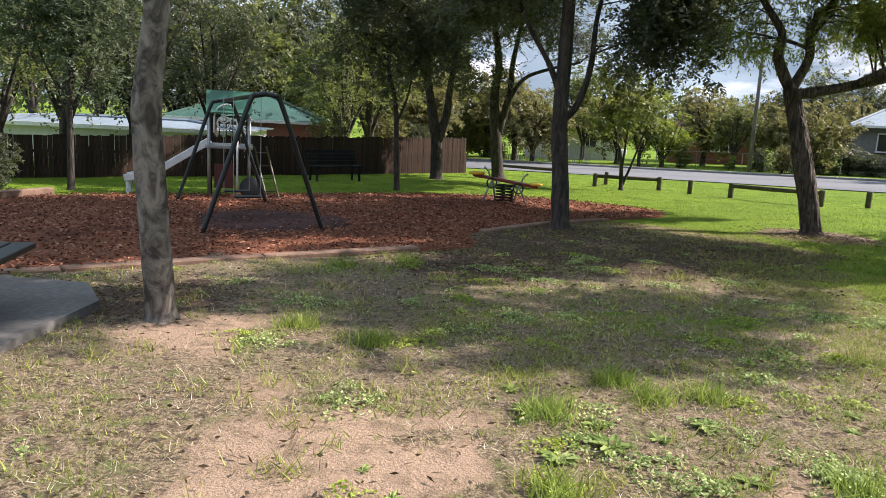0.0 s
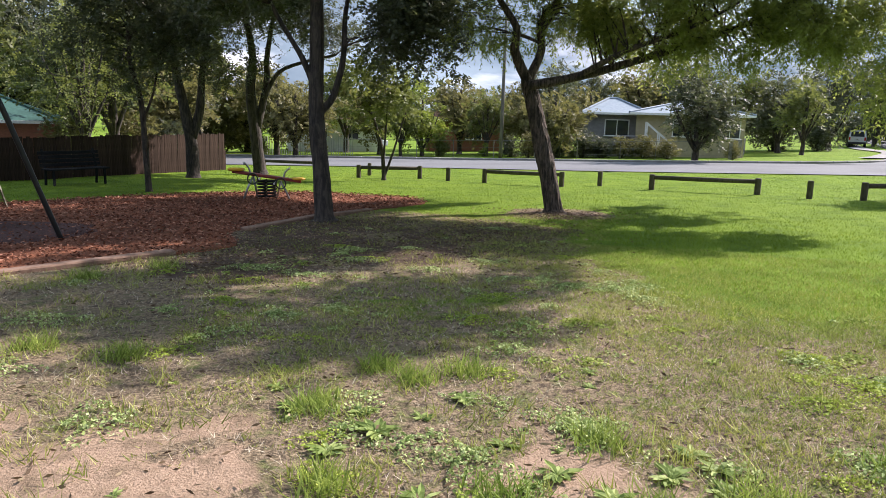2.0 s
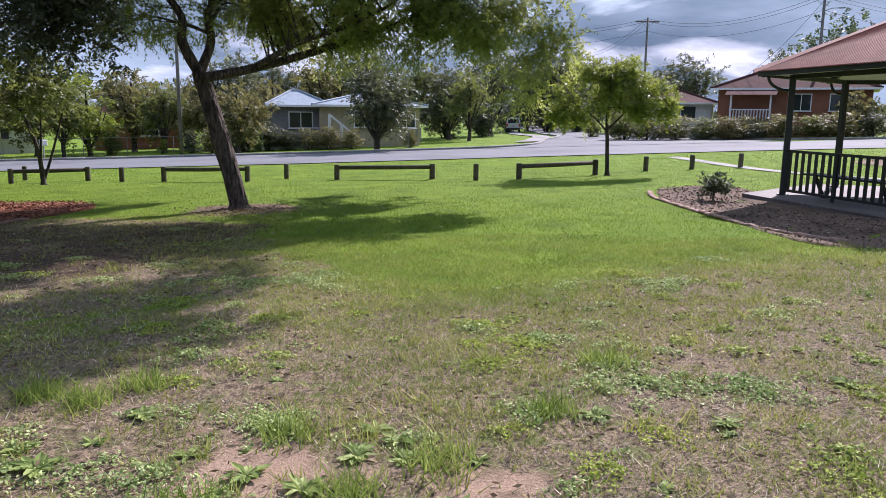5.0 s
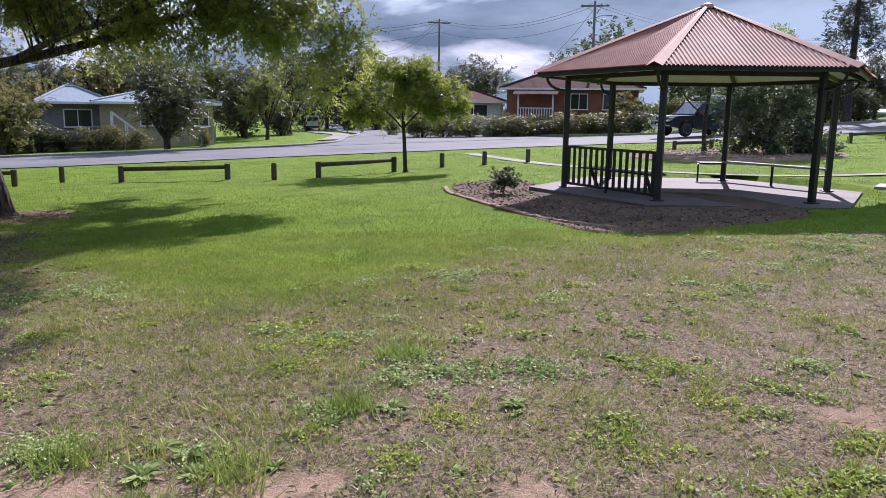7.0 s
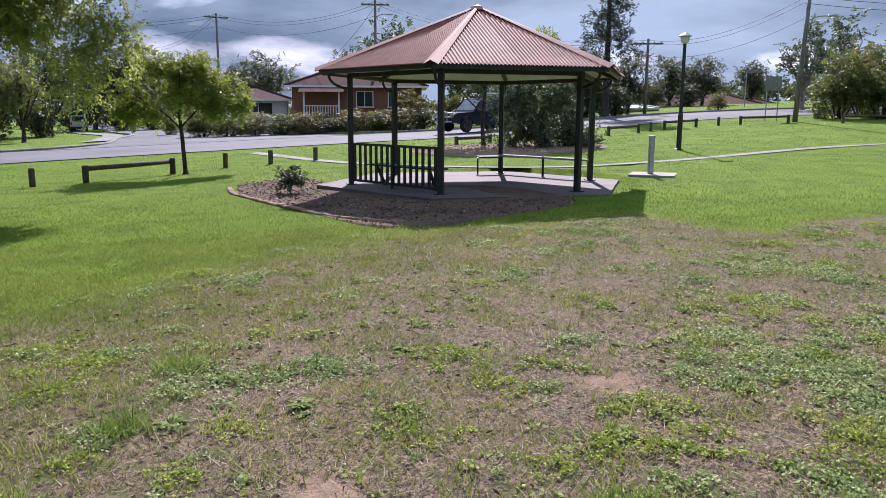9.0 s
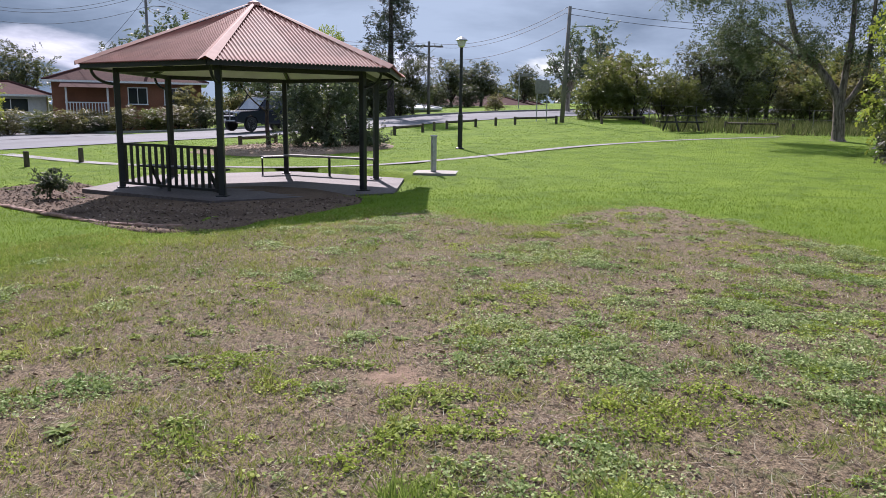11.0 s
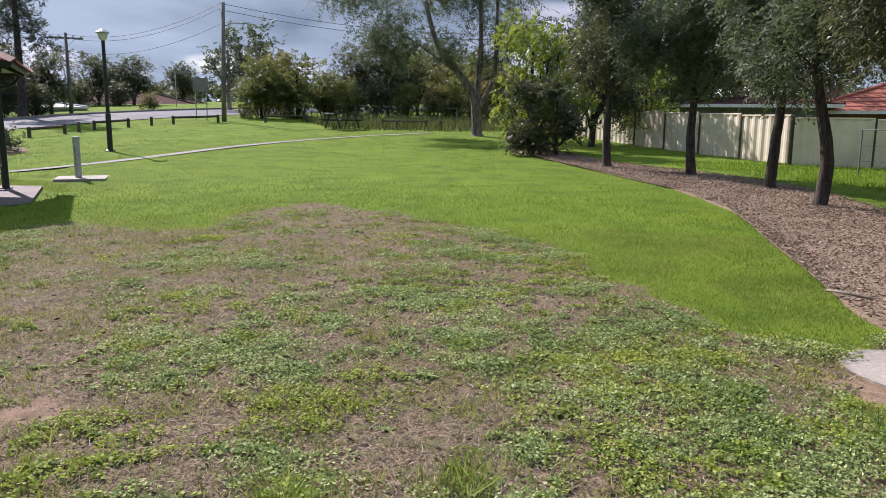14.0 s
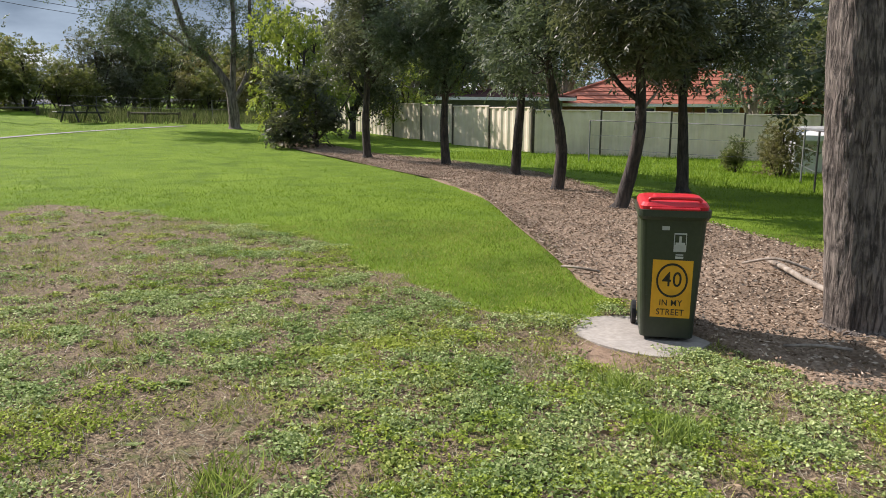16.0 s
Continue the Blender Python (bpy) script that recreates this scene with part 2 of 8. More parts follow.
def ground_material():
    m, n, l, p = nodes_of("park_ground")
    at = n.new("ShaderNodeAttribute")
    at.attribute_name = "cover"
    sp = n.new("ShaderNodeSeparateColor")
    l.new(at.outputs["Color"], sp.inputs["Color"])
    fine, mid, wide = noise_node(n, l, 55, 6, 0.65), noise_node(n, l, 6.5, 5, 0.6), noise_node(n, l, 0.55, 4)
    lush = mixed(n, l, (0.105, 0.175, 0.013), (0.150, 0.24, 0.019), ramp(n, l, fine, 0.3, 0.7))
    lush = mixed(n, l, lush, (0.165, 0.25, 0.02), ramp(n, l, wide, 0.42, 0.7))
    patch = noise_node(n, l, 1.3, 5, 0.6)
    lush = mixed(n, l, lush, (0.075, 0.135, 0.010), ramp(n, l, patch, 0.46, 0.72))
    dry = mixed(n, l, (0.066, 0.049, 0.032), (0.36, 0.275, 0.18), ramp(n, l, fine, 0.37, 0.64))
    dry = mixed(n, l, dry, (0.13, 0.15, 0.05), ramp(n, l, mid, 0.52, 0.66))
    gap = noise_node(n, l, 17, 5, 0.65)
    dry = mixed(n, l, dry, (0.075, 0.055, 0.04), ramp(n, l, gap, 0.50, 0.64))
    soil = mixed(n, l, (0.28, 0.190, 0.128), (0.43, 0.310, 0.222), ramp(n, l, fine, 0.3, 0.7))
    soil = mixed(n, l, soil, (0.18, 0.13, 0.085), ramp(n, l, mid, 0.48, 0.72))

    def edge(sock, noise_fac, amount=0.5):
        a = n.new("ShaderNodeMath")
        a.operation = "MULTIPLY_ADD"
        l.new(noise_fac, a.inputs[0])
        a.inputs[1].default_value = amount
        b = n.new("ShaderNodeMath")
        b.operation = "ADD"
        l.new(sock, a.inputs[2])
        l.new(a.outputs[0], b.inputs[0])
        b.inputs[1].default_value = -amount / 2
        return ramp(n, l, b.outputs[0], 0.42, 0.58)

    col = mixed(n, l, dry, soil, edge(sp.outputs["Green"], mid, 0.9))
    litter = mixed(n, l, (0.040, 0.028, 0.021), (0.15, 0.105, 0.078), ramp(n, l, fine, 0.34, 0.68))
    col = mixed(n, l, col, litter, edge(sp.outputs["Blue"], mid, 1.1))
    col = mixed(n, l, col, lush, edge(sp.outputs["Red"], mid, 0.6))
    l.new(col, p.inputs["Base Color"])
    p.inputs["Roughness"].default_value = 0.95
    p.inputs["Specular IOR Level"].default_value = 0.15
    add = n.new("ShaderNodeMath")
    add.operation = "ADD"
    l.new(fine, add.inputs[0])
    l.new(mid, add.inputs[1])
    bumped(n, l, p, add.outputs[0], 0.7, 0.05)
    return m


def tinted(name, col, rough=0.5, metal=0.0, spec=0.5):
    m, n, l, p = nodes_of(name)
    a = noise_node(n, l, 9, 5)
    l.new(mixed(n, l, col, tuple(v * 0.78 for v in col), ramp(n, l, a, 0.4, 0.75)), p.inputs["Base Color"])
    p.inputs["Roughness"].default_value, p.inputs["Metallic"].default_value, p.inputs["Specular IOR Level"].default_value = rough, metal, spec
    return m


def glass_dark(name):
    m, n, l, p = nodes_of(name)
    p.inputs["Base Color"].default_value = (0.02, 0.025, 0.03, 1)
    p.inputs["Roughness"].default_value = 0.06
    return m


M_GROUND = ground_material()
M_ASPHALT = surface("asphalt", (0.115, 0.12, 0.13), (0.17, 0.175, 0.187), fine=40, coarse=0.25, rough=0.85, stain=0.22, spec=0.3)
M_CONC = surface("concrete", (0.30, 0.275, 0.24), (0.42, 0.385, 0.34), fine=25, coarse=0.8, rough=0.85, stain=0.3)
# shelter floor: the roof's shade is put into this dark concrete colour
M_FLOOR = surface("shade_dark_floor_concrete", (0.085, 0.070, 0.070), (0.175, 0.15, 0.148), fine=18, coarse=0.7, rough=0.8, stain=0.4)
M_KERB = surface("kerb_concrete", (0.20, 0.195, 0.185), (0.29, 0.28, 0.265), fine=20, coarse=1.2, rough=0.9, stain=0.4)
M_REDROOF = surface("faded_red_roof_steel", (0.21, 0.066, 0.042), (0.29, 0.10, 0.068), fine=5, coarse=0.9, rough=0.7, stain=0.35, bump=0.1, spec=0.3)
M_REDFLASH = surface("faded_flashing", (0.36, 0.15, 0.105), (0.44, 0.21, 0.155), fine=6, coarse=1.2, rough=0.65, stain=0.2, bump=0.05)
M_DKGREEN = surface("dark_green_paint", (0.009, 0.0115, 0.012), (0.016, 0.019, 0.019), fine=18, coarse=2, rough=0.45, stain=0.3, bump=0.05)
M_BENCH = surface("dark_bench_timber", (0.010, 0.011, 0.014), (0.020, 0.021, 0.024), fine=20, coarse=2, rough=0.85, stain=0.3, bump=0.1, spec=0.15)
M_UNDER = surface("pale_roof_lining", (0.50, 0.49, 0.46), (0.60, 0.59, 0.55), fine=3, coarse=0.8, rough=0.6, stain=0.2, bump=0.03)
M_LOG = surface("dark_timber", (0.055, 0.048, 0.032), (0.12, 0.10, 0.068), fine=22, coarse=2.0, rough=0.9, stain=0.4, stretch=(1, 1, 0.25), vary=0.15)
M_MULCH_RED = surface("red_bark_mulch", (0.10, 0.035, 0.018), (0.27, 0.105, 0.055), fine=42, coarse=1.1, rough=0.95, bump=0.9, dist=0.03, stain=0.35, spec=0.2)
M_MULCH_TAN = surface("tan_bark_mulch", (0.190, 0.134, 0.091), (0.345, 0.26, 0.187), fine=38, coarse=1.0, rough=0.95, bump=0.9, dist=0.03, stain=0.35, spec=0.2)
M_MULCH_WORN = surface("worn_dark_mulch", (0.045, 0.023, 0.021), (0.10, 0.052, 0.045), fine=42, coarse=1.1, rough=0.95, bump=0.8, dist=0.02, stain=0.35, spec=0.2)
M_MULCH_BROWN = surface("brown_garden_mulch", (0.092, 0.061, 0.042), (0.205, 0.143, 0.102), fine=38, coarse=1.0, rough=0.95, bump=0.9, dist=0.03, stain=0.35, spec=0.2)
M_SLEEPER = surface("weathered_sleeper", (0.16, 0.095, 0.066), (0.26, 0.165, 0.118), fine=20, coarse=2.5, rough=0.95, stain=0.4, bump=0.5, vary=0.12)
M_BRICKEDGE = surface("edging_brick", (0.24, 0.14, 0.105), (0.34, 0.215, 0.165), fine=25, coarse=3, rough=0.9, stain=0.3, vary=0.15)
M_CREAM = surface("cream_sheet_steel", (0.70, 0.61, 0.47), (0.78, 0.69, 0.55), fine=3, coarse=0.9, rough=0.5, stain=0.16, bump=0.03)
M_BRONZE = surface("brown_steel_post", (0.06, 0.045, 0.03), (0.09, 0.07, 0.05), fine=6, coarse=2, rough=0.5, bump=0.02)
M_PALING = surface("grey_brown_paling", (0.024, 0.015, 0.012), (0.066, 0.044, 0.034), fine=16, coarse=1.2, rough=0.9, stain=0.45, stretch=(1, 1, 0.15), bump=0.4, vary=0.25, spec=0.1)
M_GALV = surface("galvanised_steel", (0.34, 0.35, 0.36), (0.46, 0.47, 0.48), fine=14, coarse=2, rough=0.45, metal=0.7, bump=0.05)
M_BINGREEN = surface("bin_green_plastic", (0.025, 0.035, 0.020), (0.035, 0.046, 0.028), fine=30, coarse=2, rough=0.45, stain=0.3, bump=0.05)
M_BINRED = tinted("bin_red_plastic", (0.62, 0.02, 0.03), 0.35)
M_YELLOW = tinted("sign_yellow", (0.72, 0.36, 0.02), 0.4)
M_BLACK = tinted("black_rubber", (0.012, 0.012, 0.013), 0.6)
M_INK = tinted("black_ink", (0.015, 0.015, 0.015), 0.5)
M_WHITE = tinted("white_paint", (0.75, 0.75, 0.73), 0.5)
M_GREYWHITE = tinted("grey_print", (0.45, 0.46, 0.45), 0.5)
M_GLASS = glass_dark("dark_window_glass")
M_POLE = surface("weathered_pole_timber", (0.12, 0.11, 0.10), (0.21, 0.195, 0.18), fine=12, coarse=1, rough=0.9, stretch=(1, 1, 0.1), bump=0.4)
BARK_GUM = bark("mottled_grey_bark", (0.05, 0.041, 0.035), (0.25, 0.22, 0.19), 7, 1.0, 4.0, (1.0, 1.0, 0.7))
BARK_DARK = bark("dark_rough_bark", (0.020, 0.016, 0.014), (0.072, 0.056, 0.046), 16, 0.9)
BARK_BROWN = bark("brown_furrowed_bark", (0.026, 0.020, 0.016), (0.135, 0.10, 0.08), 26, 1.0, 2.2, (1.0, 1.0, 0.12))
BARK_OLD = bark("old_grey_furrowed_bark", (0.05, 0.040, 0.034), (0.235, 0.20, 0.172), 40, 1.0, 3.0, (1.0, 1.0, 0.13))
BARK_PALE = bark("pale_smooth_bark", (0.20, 0.165, 0.13), (0.38, 0.33, 0.275), 9, 0.4)
BARK_GREY = bark("grey_brown_bark", (0.075, 0.06, 0.05), (0.22, 0.185, 0.16), 9, 0.5)
LEAF_DARK = leafy("dark_green_leaves", (0.040, 0.050, 0.032), (0.112, 0.126, 0.075), (0.17, 0.195, 0.065), 0.5, 0.34, 0.35)
LEAF_MID = leafy("green_leaves", (0.060, 0.079, 0.029), (0.160, 0.184, 0.066), (0.27, 0.31, 0.065), 0.45, 0.4)
LEAF_FRESH = leafy("fresh_green_leaves", (0.075, 0.115, 0.022), (0.215, 0.275, 0.055), (0.38, 0.46, 0.06), 0.45, 0.42)
LEAF_LIGHT = leafy("light_green_leaves", (0.115, 0.150, 0.042), (0.29, 0.335, 0.10), (0.50, 0.56, 0.13), 0.45, 0.58)
LEAF_YOUNG = leafy("young_tree_leaves", (0.065, 0.098, 0.024), (0.19, 0.245, 0.052), (0.46, 0.53, 0.07), 0.45, 0.45)
LEAF_OLIVE = leafy("olive_leaves", (0.084, 0.082, 0.037), (0.225, 0.208, 0.092), (0.31, 0.30, 0.085), 0.5, 0.36)
LEAF_GREY = leafy("grey_green_leaves", (0.05, 0.068, 0.042), (0.14, 0.17, 0.11), (0.18, 0.24, 0.09), 0.58, 0.32, 0.2)
LEAF_NEEDLE = leafy("dark_pine_foliage", (0.035, 0.048, 0.034), (0.085, 0.10, 0.07), (0.08, 0.12, 0.05), 0.6, 0.2)

# ---- fast meshes of many small pieces ----
def fast_mesh(name, verts, faces):
    verts, faces = np.asarray(verts, np.float32).reshape(-1, 3), np.asarray(faces, np.int32)
    me = bpy.data.meshes.new(name)
    k = faces.shape[1]
    me.vertices.add(len(verts))
    me.vertices.foreach_set("co", verts.ravel())
    me.loops.add(faces.size)
    me.loops.foreach_set("vertex_index", faces.ravel())
    me.polygons.add(len(faces))
    me.polygons.foreach_set("loop_start", np.arange(0, faces.size, k, dtype=np.int32))
    me.polygons.foreach_set("loop_total", np.full(len(faces), k, np.int32))
    me.update(calc_edges=True)
    return me


def unit(v):
    return v / np.maximum(np.linalg.norm(v, axis=-1, keepdims=True), 1e-9)


def leaf_cloud(rng, centres, spread, per, length, width, droop=0.3, flat=0.0, lie=0.0):
    """Leaves round cluster centres: folded rhombs, turned at random and drooping."""
    n = len(centres) * per
    c = np.repeat(np.asarray(centres, float), per, axis=0) + rng.normal(0, 1, (n, 3)) * np.asarray(spread)
    d = rng.normal(0, 1, (n, 3))
    d[:, 2] = d[:, 2] * (1 - flat) - droop
    d = unit(d)
    s = unit(np.cross(d, rng.normal(0, 1, (n, 3)) + np.array([0, 0, lie])))
    u = np.cross(d, s)
    L = (length * rng.uniform(0.6, 1.3, n))[:, None]
    W = (width * rng.uniform(0.6, 1.3, n))[:, None]
    a, b = c - d * L * 0.5, c + d * L * 0.5
    e, f = c + s * W * 0.5 + u * W * 0.15, c - s * W * 0.5 + u * W * 0.15
    v = np.stack([a, e, b, f], 1).reshape(-1, 3)
    return v, np.arange(4 * n).reshape(-1, 4)


def sprays(rng, pts, middle, spread, per, leaf, width, droop, along=10):
    """Leafy twigs round cluster centres: each twig grows outwards and hangs, with leaves in two rows along it."""
    tw = max(1, round(per / along))
    root = np.repeat(np.asarray(pts, float), tw, axis=0)
    n = len(root)
    out = unit(root - np.asarray(middle)) * np.array([1, 1, 0.7])
    root = root + rng.normal(0, 0.75, (n, 3)) * spread
    d = unit(0.55 * out + rng.normal(0, 0.62, (n, 3)) + np.array([0, 0, 0.18 - 0.5 * droop]))
    side = unit(np.cross(d, rng.normal(0, 0.45, (n, 3)) + np.array([0, 0, 1.0])))
    nor = np.cross(side, d)
    reach = spread * rng.uniform(1.1, 2.2, n)
    k = np.repeat(np.arange(n), along)
    j = np.tile(np.arange(along), n)
    t = (j + rng.uniform(0.2, 0.9, len(k))) / along
    c = root[k] + d[k] * (reach[k] * t)[:, None]
    c[:, 2] -= 0.42 * droop * reach[k] * t * t
    sgn = np.where(j % 2, 1.0, -1.0)[:, None]
    m = len(k)
    e = unit(0.6 * d[k] + 0.8 * sgn * side[k] + rng.normal(0, 0.24, (m, 3)) + np.array([0, 0, -0.45 * droop]))
    w = unit(np.cross(e, nor[k] + rng.normal(0, 0.3, (m, 3))))
    L = (leaf * rng.uniform(0.65, 1.3, m) * (1.1 - 0.4 * t))[:, None]
    W = (width * rng.uniform(0.65, 1.3, m))[:, None]
    up = np.cross(w, e)
    b = c + e * L
    mid = c + e * L * 0.45
    v = np.stack([c, mid + w * W * 0.5 + up * W * 0.14, b - up * L * 0.06, mid - w * W * 0.5 + up * W * 0.14], 1).reshape(-1, 3)
    return v, np.arange(4 * m).reshape(-1, 4)


def blob_points(rng, centre, radii, n, hollow=0.55):
    """Cluster centres inside an ellipsoid, more of them towards its skin."""
    d = unit(rng.normal(0, 1, (n, 3)))
    r = hollow + (1 - hollow) * rng.uniform(0, 1, n) ** 0.6
    r *= 1 + 0.16 * np.sin(d[:, 0] * 5 + centre[0]) * np.cos(d[:, 2] * 4 + centre[1])
    return np.asarray(centre) + d * r[:, None] * np.asarray(radii)


def smooth_line(pts, steps=4):
    """A curve through the points, finer than they are."""
    p = [Vector(q) for q in pts]
    out = []
    for i in range(len(p) - 1):
        a, b, c, d = p[max(i - 1, 0)], p[i], p[i + 1], p[min(i + 2, len(p) - 1)]
        for k in range(steps):
            t = k / steps
            out.append(0.5 * ((2 * b) + (c - a) * t + (2 * a - 5 * b + 4 * c - d) * t * t + (3 * b - a - 3 * c + d) * t ** 3))
    return out + [p[-1]]


def clumped(rng, blobs, n):
    """Breaks each part of a crown into smaller uneven clumps."""
    if n < 2:
        return blobs
    out = []
    for c, r, amount in blobs:
        for i in range(n):
            d = unit(rng.normal(0, 1, 3)) * rng.uniform(0.35, 0.78)
            s = rng.uniform(0.38, 0.62)
            out.append((tuple(np.asarray(c) + d * np.asarray(r)), (r[0] * s, r[1] * s, r[2] * s), amount * 1.25))
    return out


def furrowed(line, rad, furrow, seed):
    """A thick trunk whose skin is broken into plates and furrows: furrow is (depth, how many round, stretch, rings)."""
    deep, count, stretch, rings = furrow
    pts, rr = [], []
    for i in range(len(line) - 1):
        for k in range(rings):
            t = k / rings
            pts.append(line[i].lerp(line[i + 1], t))
            rr.append(rad[i] + (rad[i + 1] - rad[i]) * t)
    pts.append(line[-1])
    rr.append(rad[-1])
    seg, vs = 84, []
    for p, r in zip(pts, rr):
        for k in range(seg):
            a = 2 * math.pi * k / seg
            q = Vector((math.cos(a) * count / 6.28, math.sin(a) * count / 6.28, p.z * stretch + seed))
            w = abs(noise.noise(q)) * 1.6 + 0.35 * noise.noise(q * 2.7)
            big = noise.noise(Vector((math.cos(a) * 1.2, math.sin(a) * 1.2, p.z * 0.9 + seed)))
            s = r * (1 + 0.07 * big) + deep * (w - 0.5)
            vs.append((p.x + math.cos(a) * s, p.y + math.sin(a) * s, p.z))
    n = len(pts)
    return Shape().add(vs, [(i * seg + k, i * seg + (k + 1) % seg, (i + 1) * seg + (k + 1) % seg, (i + 1) * seg + k) for i in range(n - 1) for k in range(seg)])


def tree(label, trunk, r0, r1, limbs, blobs, leaf_mat, bark_mat, seed, leaf=(0.11, 0.045), per=26, dens=14.0, spread=0.22, droop=0.3,
         flare=1.5, category="tree", group="", name="tree", hollow=0.45, twigs=True, furrow=None, clump=5, gaps=-0.16, gap_size=1.1, along=10, high=99.0):
    """A tree: a tapered trunk and limbs along curves, twigs to each clump of its crown, and the leaves, coarser above the height high."""
    rng = np.random.default_rng(seed)
    base = Vector(trunk[0])
    root = thing(name, label, category, base, group=group)

    def rel(pts):
        return [Vector(q) - base for q in pts]

    line = smooth_line(rel(trunk), 5)
    n = len(line)
    rad = [r0 + (r1 - r0) * (i / (n - 1)) for i in range(n)]
    if flare > 1:
        line = [line[0] - Vector((0, 0, 0.15)), line[0] + Vector((0, 0, 0.02)), line[0] * 0.75 + line[1] * 0.25] + line[1:]
        rad = [r0 * flare * 1.12, r0 * flare, r0 * (1 + (flare - 1) * 0.45)] + rad[1:]
    if furrow:
        part("trunk", furrowed(line, rad, furrow, seed), bark_mat, root, smooth=True)
    else:
        part("trunk", Shape().tube(line, rad, 14, wob=0.06, rng=rng), bark_mat, root, smooth=True)
    nodes = [(q, r) for q, r in zip(line, rad)]
    for pts, ra, rb in limbs:
        ln = smooth_line(rel(pts), 4)
        rr = [ra + (rb - ra) * i / (len(ln) - 1) for i in range(len(ln))]
        part("limb", Shape().tube(ln, rr, 9, wob=0.05, rng=rng), bark_mat, root, smooth=True)
        nodes += list(zip(ln, rr))
    vs, fs = [], []
    off = 0
    tw = Shape()
    for c, radii, amount in clumped(rng, blobs, clump):
        cc = np.array(c) - np.array(base)
        vol = radii[0] * radii[1] * radii[2] * 4.2
        k = max(6, int(2.0 * dens * amount * vol ** 0.8))
        pts = blob_points(rng, cc, radii, k, hollow)
        open_at = gaps - (0.13 if c[2] <= high < 90 else 0.0)
        pts = pts[[noise.noise(Vector(q) * gap_size + base * 0.37) > open_at for q in pts]]
        if not len(pts):
            continue
        big, few = (1.65, 0.36) if c[2] > high else (1.0, 1.0)
        v, f = sprays(rng, pts, cc - np.array([0, 0, radii[2] * 0.5]), spread, int(per * 1.9 * few), leaf[0] * 1.05 * big, leaf[1] * 1.25 * big, droop, along)
        vs.append(v)
        fs.append(f + off)
        off += len(v)
        if twigs:
            for q in pts[:: max(1, len(pts) // 3)]:
                q = Vector(q)
                a, ra = min(nodes, key=lambda o: (o[0] - q).length + 0.6 * max(0.0, o[0].z - q.z))
                if (a - q).length > 1.1 or ra > 0.09:
                    continue
                mid = (a + q) / 2 + Vector(rng.normal(0, 0.12, 3)) + Vector((0, 0, 0.1))
                rt = min(ra * 0.5, 0.012 + 0.011 * (a - q).length)
                tw.tube(smooth_line([a, mid, q], 3), [rt * (1 - 0.8 * i / 6) for i in range(7)], 4)
    if tw.v:
        tagged(part("twig_mass", tw, bark_mat, root, smooth=True), kind="stuff")
    if vs:
        cr = finish(new("crown", fast_mesh("crown", np.concatenate(vs), np.concatenate(fs))), leaf_mat)
        cr.parent = root
    return root


# ---- the ground ----
LUSH_AT = [(-40, 11), (-20, 11.5), (-8, 12.5), (0, 14), (8, 15.0), (15, 14.6), (22, 11.6), (28, 8.8), (34, 7.4), (43, 7.0), (51, 7.7), (60, 9.2), (85, 11.9), (94, 11.0), (98, 12.6), (102, 13.4),
           (108, 12.0), (112, 10.8), (120, 9.8), (123, 7.8), (130, 6.4), (140, 6.2), (152, 9), (165, 14), (190, 14)]


def heading(x, y):
    return np.degrees(np.arctan2(x, y))


def lattice(ix, iy, k):
    h = np.sin(ix * 127.1 + iy * 311.7 + k * 74.7) * 43758.5453
    return h - np.floor(h)


def value_noise(x, y, k=0.0):
    ix, iy = np.floor(x), np.floor(y)
    fx, fy = x - ix, y - iy
    fx, fy = fx * fx * (3 - 2 * fx), fy * fy * (3 - 2 * fy)
    a, b, c, d = lattice(ix, iy, k), lattice(ix + 1, iy, k), lattice(ix, iy + 1, k), lattice(ix + 1, iy + 1, k)
    return (a * (1 - fx) + b * fx) * (1 - fy) + (c * (1 - fx) + d * fx) * fy


def wavy(x, y, s=1.0, k=0.0):
    """Uneven patches between about -1 and 1, at three sizes."""
    x, y = np.asarray(x, float) * s, np.asarray(y, float) * s
    v = value_noise(x, y, k) + 0.55 * value_noise(x * 2.3 + y * 0.4 + 5, y * 2.3 - x * 0.4, k + 1) + 0.3 * value_noise(x * 5.1, y * 5.1 + 3, k + 2)
    return (v / 1.85 - 0.5) * 3.0


def lush_at(x, y):
    """0 for thin dry ground, 1 for thick mown lawn."""
    h, r = heading(x, y), np.hypot(x, y)
    lim = np.interp(h, *zip(*LUSH_AT)) + 0.35 * wavy(x, y, 0.9)
    lim = np.where((h < -40) | (h > 190), 11, lim)
    soft = np.interp(h, [20, 60, 90, 120, 180], [4.5, 4.8, 2.2, 0.5, 0.5])
    v = np.clip((r - lim) / soft + 0.5, 0, 1)
    shade = np.exp(-(((x - 2.0) / 2.9) ** 2 + ((y - 6.5) / 1.0) ** 2)) * (0.5 + 0.2 * wavy(x, y, 1.3, 31.0))
    v = np.maximum(v, shade)
    for tx, ty, tr in ((6.6, 14.0, 0.9), (1.9, 13.1, 1.3), (3.2, 11.6, 1.0)):
        v = v - 1.0 * np.exp(-((x - tx) ** 2 + (y - ty) ** 2) / tr ** 2)
    return np.clip(v - 0.9 * litter_at(x, y), 0, 1)


